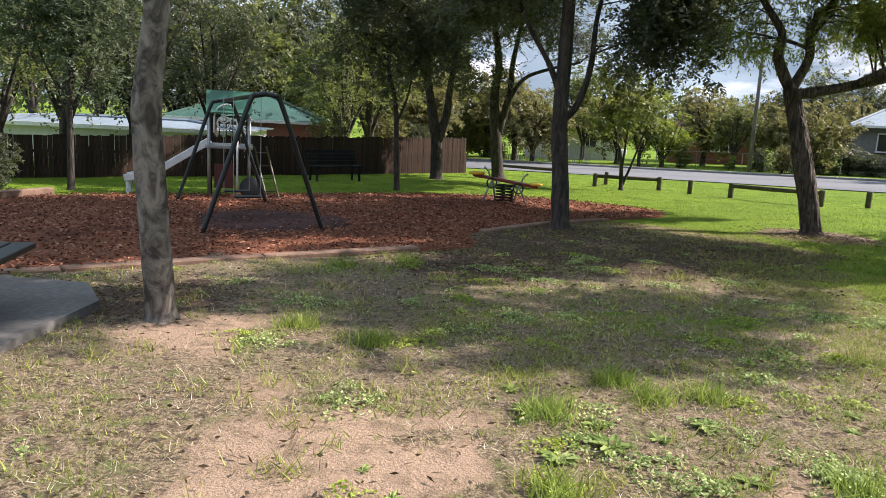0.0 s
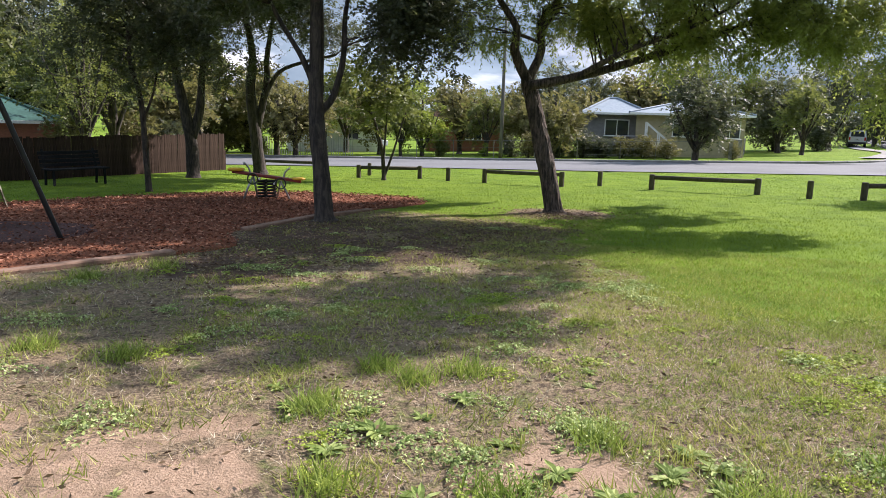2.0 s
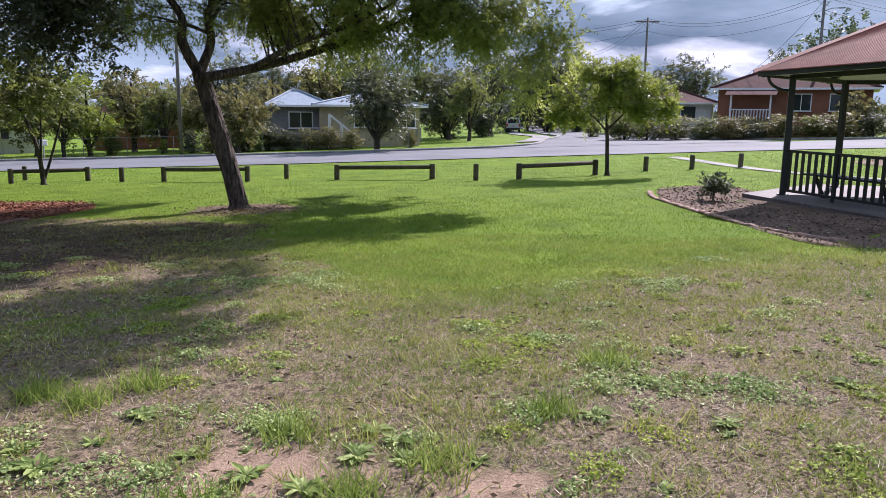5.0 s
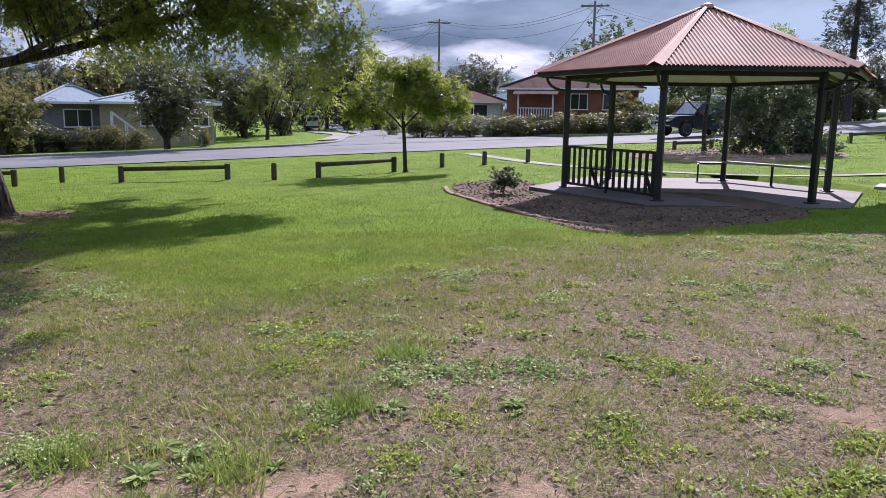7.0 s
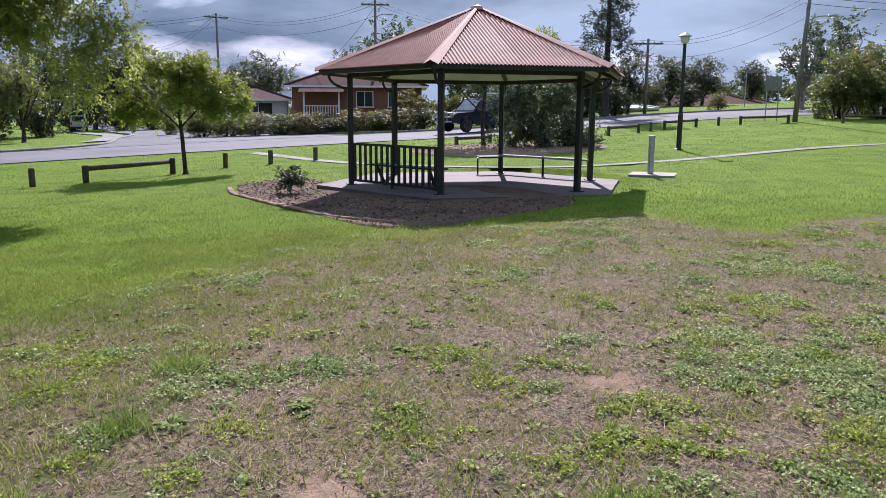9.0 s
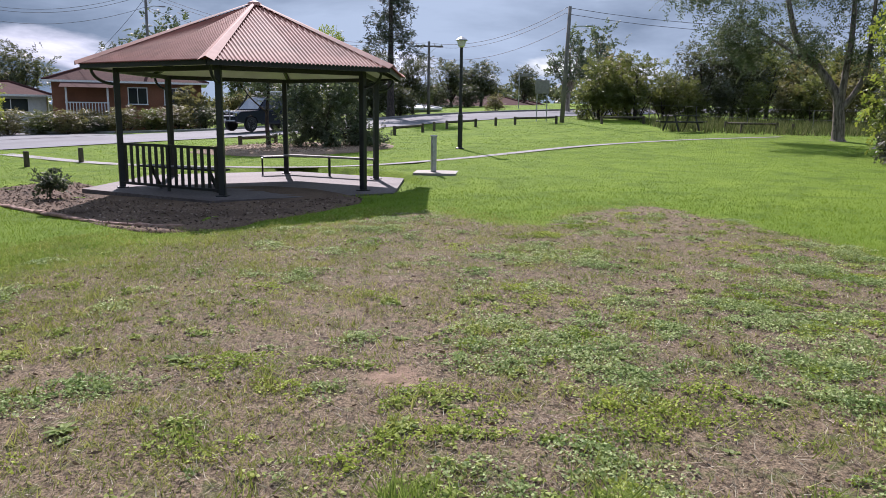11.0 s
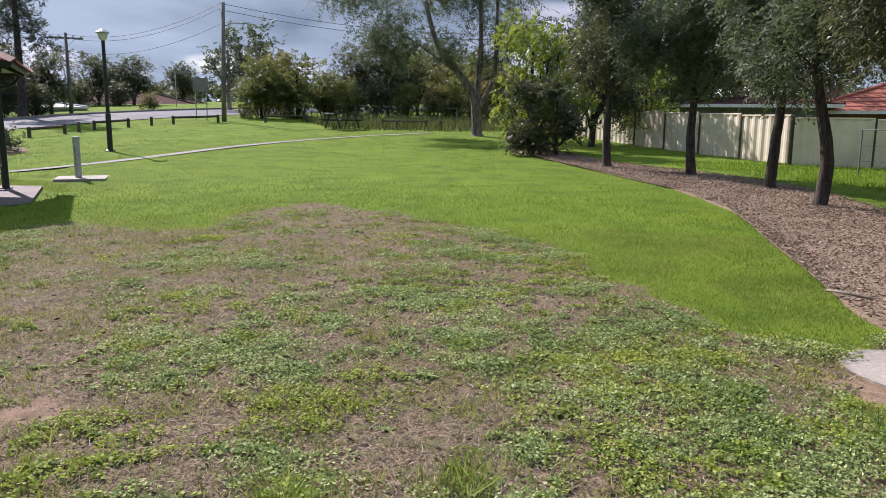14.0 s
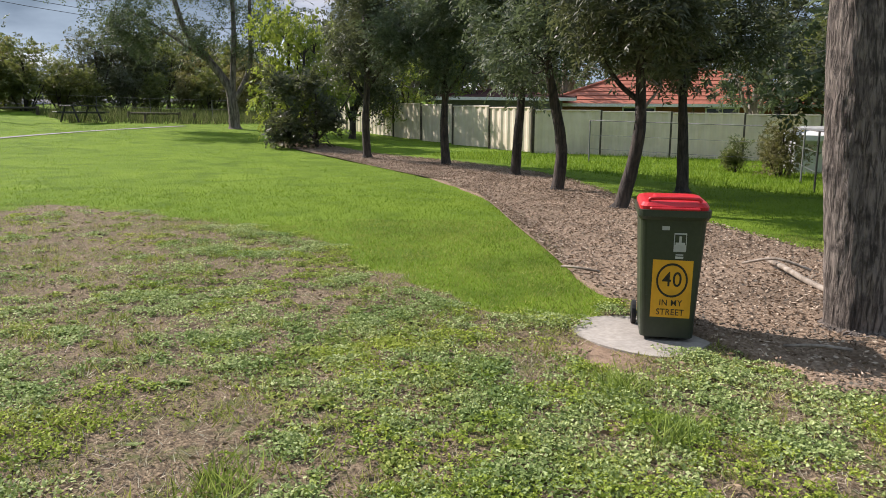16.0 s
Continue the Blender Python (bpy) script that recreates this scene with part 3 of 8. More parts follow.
SOIL_SPOTS = [(10.5, 3.75, 0.55, 0.95), (14, 3.4, 0.4, 0.85), (6.5, 4.1, 0.35, 0.8), (18, 6.0, 0.75, 0.75), (13, 4.6, 0.4, 0.6), (-1, 4.2, 0.3, 0.7), (-6, 3.2, 0.22, 0.6), (-13, 3.0, 0.25, 0.6), (-20, 3.6, 0.22, 0.6), (-50, 2.8, 0.3, 0.6), (-70, 2.9, 0.3, 0.55), (-92, 2.9, 0.25, 0.6),
              (-26, 4.3, 0.3, 0.6), (-36, 3.5, 0.3, 0.55), (-83, 4.7, 0.28, 0.65), (-62, 3.3, 0.3, 0.6), (-140, 5.2, 0.4, 0.7)]


def soil_at(x, y):
    v = np.zeros_like(np.asarray(x, float))
    for az, d, r, k in SOIL_SPOTS:
        px, py = polar(az, d)
        q = ((x - px) ** 2 + (y - py) ** 2) / r ** 2
        v = np.maximum(v, k * np.exp(-q * 0.8))
    h, r = heading(x, y), np.hypot(x, y)
    bare = np.interp(h, [-25, -5, 44, 66], [0, 1, 1, 0.2]) * np.interp(r, [3.7, 5.0], [1, 0])
    v = np.maximum(v, bare * np.clip(1.9 * (wavy(x, y, 1.7, 6.0) + 0.04), 0, 0.9))
    return np.clip(v + 0.22 * wavy(x, y, 1.4, 2.0), 0, 1)


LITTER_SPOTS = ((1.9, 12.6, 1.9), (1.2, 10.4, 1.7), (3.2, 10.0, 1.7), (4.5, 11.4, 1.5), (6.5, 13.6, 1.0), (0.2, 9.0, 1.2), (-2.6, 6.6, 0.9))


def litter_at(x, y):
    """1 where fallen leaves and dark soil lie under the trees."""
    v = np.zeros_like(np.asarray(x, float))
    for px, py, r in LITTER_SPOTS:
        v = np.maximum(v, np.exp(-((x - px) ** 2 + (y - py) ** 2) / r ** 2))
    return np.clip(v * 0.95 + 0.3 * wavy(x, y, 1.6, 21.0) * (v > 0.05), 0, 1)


def axis_steps(lo, hi, step, far, n):
    a = list(np.arange(lo, hi + step / 2, step))
    g = np.geomspace(step, far, n)
    return np.array([lo - v for v in np.cumsum(g)[::-1]] + a + [hi + v for v in np.cumsum(g)])


def build_ground():
    xs, ys = axis_steps(-9, 24, 0.16, 260, 44), axis_steps(-16, 22, 0.16, 260, 44)
    X, Y = np.meshgrid(xs, ys)
    r = np.hypot(X, Y)
    Z = ground_z(X, Y) + np.where(r < 30, 0.018 * wavy(X, Y, 0.8) + 0.010 * wavy(X, Y, 2.3, 1.0), 0)
    Z = np.where(np.hypot(X - 3.43, Y + 4.67) < 0.55, np.minimum(Z, 0.0), Z)
    Z = np.where(np.hypot(X - 16.35, Y - 4.93) < 3.5, np.minimum(Z, 0.05), Z)
    v = np.stack([X, Y, Z], -1).reshape(-1, 3)
    ny, nx = X.shape
    i = np.arange(ny * nx).reshape(ny, nx)
    f = np.stack([i[:-1, :-1], i[:-1, 1:], i[1:, 1:], i[1:, :-1]], -1).reshape(-1, 4)
    me = fast_mesh("ground", v, f)
    me.polygons.foreach_set("use_smooth", [True] * len(f))
    at = me.color_attributes.new("cover", "FLOAT_COLOR", "POINT")
    col = np.ones((len(v), 4), np.float32)
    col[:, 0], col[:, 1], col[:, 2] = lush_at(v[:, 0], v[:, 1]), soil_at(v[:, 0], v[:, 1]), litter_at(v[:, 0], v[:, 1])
    at.data.foreach_set("color", col.ravel())
    return tagged(finish(new("ground", me), M_GROUND), "park ground of mown lawn, thin dry grass and bare soil", "ground", kind="structure")


build_ground()


def drape(name, left, right, lift, material, label, category="road", across=5, close=False):
    """A strip of ground between two lines of points, lying on the land."""
    a, b = smooth_line([(x, y, 0) for x, y in left], 6), smooth_line([(x, y, 0) for x, y in right], 6)
    n = min(len(a), len(b))
    sh = Shape()
    vs = []
    for i in range(n):
        for k in range(across):
            q = a[i].lerp(b[i], k / (across - 1))
            vs.append((q.x, q.y, gz(q.x, q.y) + lift))
    fs = [(i * across + k, (i + 1) * across + k, (i + 1) * across + k + 1, i * across + k + 1) for i in range(n - 1) for k in range(across - 1)]
    sh.add(vs, fs)
    return solid(name, sh, material, label, category, kind="structure", smooth=True)


def kerb(points, label="grey concrete kerb along the street edge"):
    ln = smooth_line([(x, y, 0) for x, y in points], 6)
    sh = Shape()
    for i in range(len(ln) - 1):
        a, b = ln[i], ln[i + 1]
        za, zb = gz(a.x, a.y), gz(b.x, b.y)
        sh.beam((a.x, a.y, za + 0.05), (b.x, b.y, zb + 0.05), 0.32, 0.2, 0.03)
    return solid("kerb", sh, M_KERB, label, "kerb", kind="structure")


NEAR_EDGE = [(-60, 40), (-20, 37.5), (1, 36), (9.5, 33.2), (16.3, 28.6), (27, 21.8), (35.6, 15.2), (41.0, 9.2), (46, 3), (52, -4), (62, -18), (75, -40)]
FAR_EDGE = [(-60, 52), (-20, 49), (4, 46.6), (14, 42.2), (23.5, 36.2), (32, 31.8), (44, 23), (50, 15), (55, 7), (60, -1), (70, -15), (83, -38)]
drape("road", NEAR_EDGE, FAR_EDGE, 0.035, M_ASPHALT, "worn pale grey asphalt suburban street", across=9)
SIDE_L = [(30, 32.4), (36, 33.8), (45, 41.0), (54, 47.5), (63, 58), (80, 76), (112, 110), (170, 168)]
SIDE_R = [(45, 22), (50, 31), (54, 38.5), (62, 48), (72, 59.5), (88, 76), (120, 108), (178, 164)]
drape("road", SIDE_L, SIDE_R, 0.05, M_ASPHALT, "pale grey asphalt side street opposite the park", across=7)
kerb([(-60, 52), (-20, 49), (4, 46.6), (14, 42.2), (18.7, 39.3), (23.5, 36.3), (30, 33.5), (35.4, 33.7), (40, 36.8), (45.2, 41.2), (54, 47.5), (63, 58), (80, 76), (112, 110)])
kerb([(120, 108), (88, 76), (72, 59.5), (62, 48), (54.5, 38.5), (50.5, 31), (48.2, 24), (50, 15), (55, 7), (60, -1), (70, -15)])
drape("footpath", [(39.5, 39.0), (45, 43.0), (53.5, 50.5), (62, 62), (78, 79)], [(41.0, 38.2), (46.2, 42.0), (54.6, 49.4), (63.2, 61), (79, 78)], 0.08, M_KERB, "narrow concrete footpath beside the side street", "footpath", 3)
M_PATH = surface("worn_path_concrete", (0.22, 0.21, 0.19), (0.32, 0.305, 0.28), fine=20, coarse=1.2, rough=0.9, stain=0.4)
drape("footpath", [(27.4, 17.6), (22.4, 11.6), (20.6, 7.9), (20.3, 4.2), (22.9, 1.3), (29.2, -3.2), (33.3, -8.1), (36.1, -13.3)],
      [(26.9, 17.9), (21.95, 11.75), (20.2, 7.85), (20.0, 4.1), (22.65, 1.0), (28.95, -3.55), (33.05, -8.25), (35.8, -13.45)], 0.02, M_PATH, "narrow pale concrete path across the lawn", "footpath", 3)


# ---- garden and mulch beds ----
def bed(name, outline, lift, material, label, seed, chips, chip_mat, chip_size, category="mulch"):
    """A low heap over an outline with loose chips on it."""
    rng = np.random.default_rng(seed)
    ring = smooth_line([(x, y, 0) for x, y in outline + outline[:1]], 9)[:-1]
    cx, cy = sum(q.x for q in ring) / len(ring), sum(q.y for q in ring) / len(ring)
    ring = [q + Vector((cx - q.x, cy - q.y, 0)).normalized() * (0.07 * float(wavy(q.x, q.y, 1.7, seed))) for q in ring]
    steps, n, vs, fs = (0.0, 0.012, 0.04, 0.1, 0.2, 0.32, 0.45, 0.6, 0.75, 0.9), len(ring), [], []
    K = len(steps)
    for k, t in enumerate(steps):
        for q in ring:
            x, y = q.x + (cx - q.x) * t, q.y + (cy - q.y) * t
            z = gz(x, y) + 0.018 + (lift - 0.018) * min(1.0, t * 5) + 0.012 * float(wavy(x, y, 3.0))
            vs.append((x, y, z - (0.055 if k == 0 else 0)))
    vs.append((cx, cy, gz(cx, cy) + lift))
    for k in range(K - 1):
        for i in range(n):
            j = (i + 1) % n
            fs.append((k * n + i, k * n + j, (k + 1) * n + j, (k + 1) * n + i))
    fs += [((K - 1) * n + i, (K - 1) * n + (i + 1) % n, len(vs) - 1) for i in range(n)]
    solid(name, Shape().add(vs, fs), material, label, category, kind="structure", smooth=True)
    tri = np.array([[(vs[a][0], vs[a][1]) for a in f[:3]] for f in fs] + [[(vs[f[0]][0], vs[f[0]][1]), (vs[f[2]][0], vs[f[2]][1]), (vs[f[3]][0], vs[f[3]][1])] for f in fs if len(f) == 4])
    ar = np.abs(np.cross(tri[:, 1] - tri[:, 0], tri[:, 2] - tri[:, 0]))
    pick = rng.choice(len(tri), chips, p=ar / ar.sum())
    u, v = rng.uniform(0, 1, chips), rng.uniform(0, 1, chips)
    sw = u + v > 1
    u[sw], v[sw] = 1 - u[sw], 1 - v[sw]
    p = tri[pick, 0] + (tri[pick, 1] - tri[pick, 0]) * u[:, None] + (tri[pick, 2] - tri[pick, 0]) * v[:, None]
    p = p[np.hypot(p[:, 0] - 16.35, p[:, 1] - 4.93) > 3.5]
    c = np.c_[p, ground_z(p[:, 0], p[:, 1]) + lift + rng.uniform(0.0, 0.03, len(p))]
    v, f = leaf_cloud(rng, c, 0.0, 1, chip_size, chip_size * 0.4, 0.0, 0.75)
    tagged(finish(new("bark_chips", fast_mesh("bark_chips", v, f)), chip_mat), "loose bark chips lying on the mulch bed", "bark chips", kind="stuff")


def chip_material(name, c0, c1, c2):
    m, n, l, p = nodes_of(name)
    ge = n.new("ShaderNodeNewGeometry")
    r = n.new("ShaderNodeValToRGB")
    r.color_ramp.elements[0].color, r.color_ramp.elements[1].color = (*c0, 1), (*c2, 1)
    e = r.color_ramp.elements.new(0.6)
    e.color = (*c1, 1)
    l.new(ge.outputs["Random Per Island"], r.inputs["Fac"])
    l.new(r.outputs["Color"], p.inputs["Base Color"])
    p.inputs["Roughness"].default_value = 0.85
    p.inputs["Specular IOR Level"].default_value = 0.3
    return m


M_CHIP_RED = chip_material("red_bark_chips", (0.06, 0.02, 0.012), (0.24, 0.085, 0.045), (0.45, 0.24, 0.16))
M_CHIP_TAN = chip_material("tan_bark_chips", (0.140, 0.097, 0.065), (0.31, 0.235, 0.168), (0.53, 0.435, 0.335))
M_CHIP_BROWN = chip_material("brown_bark_chips", (0.06, 0.042, 0.033), (0.16, 0.115, 0.088), (0.34, 0.265, 0.215))
PLAY = [(-5.6, 6.4), (-4.1, 7.2), (-2.96, 8.1), (-1.2, 9.5), (0.3, 10.4), (0.5, 12.2), (3.1, 14.9), (4.6, 16.4), (4.4, 18.2), (1.6, 19.9), (-1.3, 18.9), (-5.0, 16.3), (-7.6, 14.2), (-8.3, 10.5)]
bed("playground_mulch", PLAY, 0.03, M_MULCH_RED, "red-brown bark mulch under the play equipment", 5, 26000, M_CHIP_RED, 0.06)
GARDEN = [(13.2, 9.0), (11.4, 6.6), (9.9, 4.3), (11.2, 3.1), (13.5, 2.2), (15.4, 4.2), (15.2, 7.4), (16.5, 9.4), (15.2, 10.2)]
bed("garden_mulch", GARDEN, 0.015, M_MULCH_BROWN, "brown bark mulch garden bed beside the shelter", 6, 4200, M_CHIP_BROWN, 0.06)
ROW = [(2.0, -4.55), (4.4, -5.35), (5.7, -6.3), (7.0, -7.4), (9.2, -8.65), (12.3, -10.05), (15.6, -10.95), (19.3, -11.55), (23.8, -12.3), (27, -13.4), (26, -14.4), (20, -13.4), (16, -13.8), (12.6, -13.4), (10, -12.1), (8.2, -11.0), (5.6, -9.6), (3.4, -8.6), (0.8, -7.8), (0.3, -6)]
bed("tree_row_mulch", ROW, 0.03, M_MULCH_TAN, "long curved bed of tan bark mulch under the trees", 7, 64000, M_CHIP_TAN, 0.04)
bed("shrub_mulch", [(26.4, 10.6), (24.4, 8.2), (24.6, 5.6), (27.5, 3.6), (30.5, 4.2), (30.8, 7.2), (29.2, 10.2)], 0.12, M_MULCH_TAN, "heaped mulch round the shrubs behind the shelter", 8, 3000, M_CHIP_TAN, 0.07)


bed("worn_mulch", [(-3.7, 10.9), (-2.9, 10.6), (-1.9, 11.2), (-1.5, 12.2), (-2.0, 13.1), (-3.2, 13.4), (-4.2, 12.6)], 0.062, M_MULCH_WORN, "dark worn hollow in the mulch under the swings", 9, 300, M_CHIP_RED, 0.05)


def sleeper_edge(points, size, gap, material, name, label, group, each=0.9):
    """Edging pieces laid end to end along a line."""
    ln = smooth_line([(x, y, 0) for x, y in points], 8)
    rng = random.Random(4)
    run, a = 0.0, ln[0]
    root = thing(name, label, "edging", (points[0][0], points[0][1], gz(*points[0])), kind="structure")
    base = Vector(root.matrix_basis.translation)
    for q in ln[1:]:
        if (q - a).length >= each:
            d = (q - a).normalized()
            e = a + d * (each - gap)
            za, zb = gz(a.x, a.y), gz(e.x, e.y)
            part("edging_piece", Shape().beam(Vector((a.x, a.y, za + size[1] * 0.3 + rng.uniform(-0.015, 0.015))) - base, Vector((e.x, e.y, zb + size[1] * 0.3 + rng.uniform(-0.015, 0.015))) - base, size[0], size[1], 0.015), material, root)
            a = a + d * each
    return root


sleeper_edge(PLAY[:5] + [(0.42, 10.9)], (0.16, 0.07), 0.01, M_SLEEPER, "mulch_edging", "weathered pinkish sleeper edging round the playground mulch", "", 2.1)
sleeper_edge([(0.5, 12.0), (1.9, 13.9), (3.1, 14.9), (4.2, 15.9)], (0.16, 0.08), 0.02, M_SLEEPER, "mulch_edging", "weathered pinkish sleeper edging round the playground mulch", "", 1.9)
sleeper_edge([(-7.6, 14.4), (-8.4, 11.5), (-8.2, 9.5)], (0.16, 0.2), 0.02, M_SLEEPER, "mulch_edging", "weathered pinkish sleeper edging round the playground mulch", "", 1.2)
sleeper_edge([(14.4, 10.0), (13.2, 9.0), (11.4, 6.6), (9.9, 4.3), (10.4, 3.6)], (0.11, 0.05), 0.012, M_BRICKEDGE, "garden_edging", "low red brick edging of the garden bed", "", 0.24)

# ---- shelter ----
M_PLANK = surface("pale_weathered_plank", (0.30, 0.29, 0.27), (0.44, 0.43, 0.40), fine=18, coarse=1.5, rough=0.8, stain=0.25, bump=0.2)


def build_shelter():
    cx, cy, R, RE, ang = 16.35, 4.93, 2.76, 3.43, radians(183.2)
    ze, za = 2.49, 3.84
    z0 = 0.11
    root = thing("picnic_shelter", "hexagonal open picnic shelter with faded red roof and dark green posts", "shelter", (cx, cy, 0))
    cor = [Vector((math.cos(ang + i * math.pi / 3), math.sin(ang + i * math.pi / 3), 0)) for i in range(6)]
    part("slab", Shape().slab([(c.x * 3.5, c.y * 3.5) for c in cor], -0.25, z0), M_FLOOR, root, "concrete floor slab coloured dark to stand for the roof's shade")
    for c in cor:
        post = Shape().box((c.x * R, c.y * R, (z0 + 2.42) / 2), (0.11, 0.11, 2.42 - z0), math.degrees(math.atan2(c.y, c.x)), 0.008)
        p = part("post", post, M_DKGREEN, root)
        part("foot_plate", Shape().box((c.x * R, c.y * R, z0 + 0.012), (0.2, 0.2, 0.02), math.degrees(math.atan2(c.y, c.x))), M_DKGREEN, p)
    for i, c in enumerate(cor):
        d = cor[(i + 1) % 6]
        a, b = c * R, d * R
        part("beam", Shape().beam((a.x, a.y, 2.38), (b.x, b.y, 2.38), 0.06, 0.09, 0.005), M_DKGREEN, root)
        e, f = c * RE, d * RE
        part("fascia", Shape().beam((e.x * 0.985, e.y * 0.985, ze - 0.05), (f.x * 0.985, f.y * 0.985, ze - 0.05), 0.03, 0.10), M_DKGREEN, root)
        # bracket: a curved brace from post to rafter
        arc = [(c.x * (R + 0.04 + 0.40 * math.sin(t)), c.y * (R + 0.04 + 0.40 * math.sin(t)), 2.12 + 0.28 * (1 - math.cos(t))) for t in np.linspace(0.05, 1.5, 7)]
        part("bracket", Shape().tube(arc, 0.028, 6), M_DKGREEN, root)
        part("rafter", Shape().beam((c.x * RE * 0.97, c.y * RE * 0.97, ze - 0.07), (0, 0, za - 0.14), 0.06, 0.12), M_DKGREEN, root)
        # roof sheet with corrugations running down the slope
        n, amp = 46, 0.016
        sh, top = Shape(), Vector((0, 0, za))
        ev, fv = Vector((e.x, e.y, ze)), Vector((f.x, f.y, ze))
        nor = (fv - ev).cross(top - ev).normalized()
        if nor.z < 0:
            nor = -nor
        vs = []
        mid = (ev + fv) / 2
        run = (fv - ev).normalized()
        half = (fv - ev).length / 2
        for k in range(n * 4 + 1):
            s = -half + 2 * half * k / (n * 4)
            w = nor * (amp * math.sin(2 * math.pi * k / 4))
            lo = mid + run * s + w
            hi = lo + (top - mid) * (1 - abs(s) / half) * 0.999
            vs += [lo - (top - mid).normalized() * 0.03, hi]
        sh.add(vs, [(2 * k, 2 * k + 2, 2 * k + 3, 2 * k + 1) for k in range(n * 4)])
        part("roof_sheet", sh, M_REDROOF, root, "faded red corrugated steel sheet", smooth=True)
        lin = Shape().add([ev * 0.985 - Vector((0, 0, 0.02)), fv * 0.985 - Vector((0, 0, 0.02)), top - Vector((0, 0, 0.10))], [(0, 2, 1)])
        part("ceiling_lining", lin, M_UNDER, root, "pale flat lining under the roof sheet")
        # ridge flashing: two flat wings
        d1, d2 = (fv - ev).normalized(), (cor[(i - 1) % 6] * RE - e).normalized()
        sl = (top - ev)
        wing = 0.15
        g = Shape()
        a0, a1 = ev + nor * 0.035 - sl.normalized() * 0.04, top + Vector((0, 0, 0.05))
        for dd in (d1, d2):
            sd = (dd - sl.normalized() * dd.dot(sl.normalized())).normalized() * wing
            dn = Vector((0, 0, -0.025))
            g.add([a0 + Vector((0, 0, 0.02)), a1, a1 + sd * 0.25 + dn * 0.3, a0 + sd + dn], [(0, 1, 2, 3)])
        part("ridge_flashing", g, M_REDFLASH, root, "paler bent steel ridge flashing")
    part("roof_cap", Shape().lathe((0, 0, za - 0.02), [(0.2, -0.03), (0.12, 0.05), (0.0, 0.10)], 6), M_REDFLASH, root)

    def balustrade(i):
        a, b = cor[i] * R, cor[(i + 1) % 6] * R
        d = (b - a).normalized()
        L = (b - a).length
        fr = thing("balustrade", "dark green slatted steel balustrade panel", "")
        fr.parent = root
        for z in (z0 + 0.10, z0 + 0.86):
            part("rail", Shape().beam((a.x, a.y, z), (b.x, b.y, z), 0.04, 0.05, 0.004), M_DKGREEN, fr)
        k = 15
        for j in range(k):
            q = a + d * (L * (j + 0.8) / (k + 0.6))
            part("slat", Shape().box((q.x, q.y, z0 + 0.48), (0.075, 0.018, 0.74), math.degrees(math.atan2(d.y, d.x))), M_DKGREEN, fr)
        m = (a + b) / 2
        part("stay", Shape().box((m.x * 1.01, m.y * 1.01, z0 + 0.44), (0.05, 0.05, 0.86)), M_DKGREEN, fr)

    balustrade(5)

    def bench(i, t0, t1, inset):
        a, b = cor[i] * (R - inset), cor[(i + 1) % 6] * (R - inset)
        p, q = a.lerp(b, t0), a.lerp(b, t1)
        bn = thing("bench", "dark slatted bench along the shelter's edge", "")
        bn.parent = root
        for o in (-0.13, 0.0, 0.13):
            nrm = ((a + b) / 2).normalized() * o
            part("seat_slat", Shape().beam((p.x + nrm.x, p.y + nrm.y, z0 + 0.44), (q.x + nrm.x, q.y + nrm.y, z0 + 0.44), 0.11, 0.035, 0.005), M_DKGREEN, bn)
        for t in (0.12, 0.88):
            m = p.lerp(q, t)
            w = ((a + b) / 2).normalized()
            part("leg", Shape().beam((m.x - w.x * 0.12, m.y - w.y * 0.12, z0), (m.x + w.x * 0.1, m.y + w.y * 0.1, z0 + 0.43), 0.05, 0.05), M_DKGREEN, bn)

    bench(5, 0.08, 0.95, 0.35)
    # galvanised low rail at the back
    a, b = cor[2] * R, cor[3] * R
    rl = Shape().beam((a.x, a.y, z0 + 0.46), (b.x, b.y, z0 + 0.46), 0.24, 0.045, 0.006)
    part("back_seat", rl, M_PLANK, root, "pale weathered plank seat")
    m = (a + b) / 2
    part("seat_leg", Shape().box((m.x, m.y, z0 + 0.25), (0.05, 0.05, 0.5)), M_DKGREEN, root)
    a, b = cor[3] * R, cor[4] * R
    q = a.lerp(b, 0.22) * 0.9
    part("side_seat", Shape().beam((a.x * 0.92, a.y * 0.92, z0 + 0.43), (q.x, q.y, z0 + 0.43), 0.3, 0.05, 0.006), M_DKGREEN, root, "short dark seat board")
    part("seat_leg", Shape().beam((q.x * 1.05, q.y * 1.05, z0), (q.x * 0.97, q.y * 0.97, z0 + 0.42), 0.04, 0.04), M_DKGREEN, root)
    return root


build_shelter()


# ---- log rails and posts along the street ----
def log_post(x, y, h=0.45, r=0.075, group="posts along the street"):
    root = thing("bollard", "short dark round timber post standing in the lawn", "bollard", (x, y, gz(x, y)), random.Random(x).uniform(0, 360), group)
    part("post", Shape().lathe((0, 0, 0), [(r, -0.2), (r, h - 0.03), (r * 0.86, h), (r * 0.5, h + 0.004)], 12), M_LOG, root)
    return root


def log_rail(a, b, h=0.42, group="low log rails along the street"):
    za, zb = gz(*a), gz(*b)
    root = thing("log_rail", "low dark timber log rail on two posts in the grass", "barrier rail", (a[0], a[1], za), group=group)
    B = Vector((b[0] - a[0], b[1] - a[1], zb - za))
    for q in (Vector((0, 0, 0)), B):
        part("post", Shape().lathe(q, [(0.08, -0.2), (0.08, h), (0.068, h + 0.03)], 10), M_LOG, root)
    n = Vector((-B.y, B.x, 0)).normalized() * 0.02
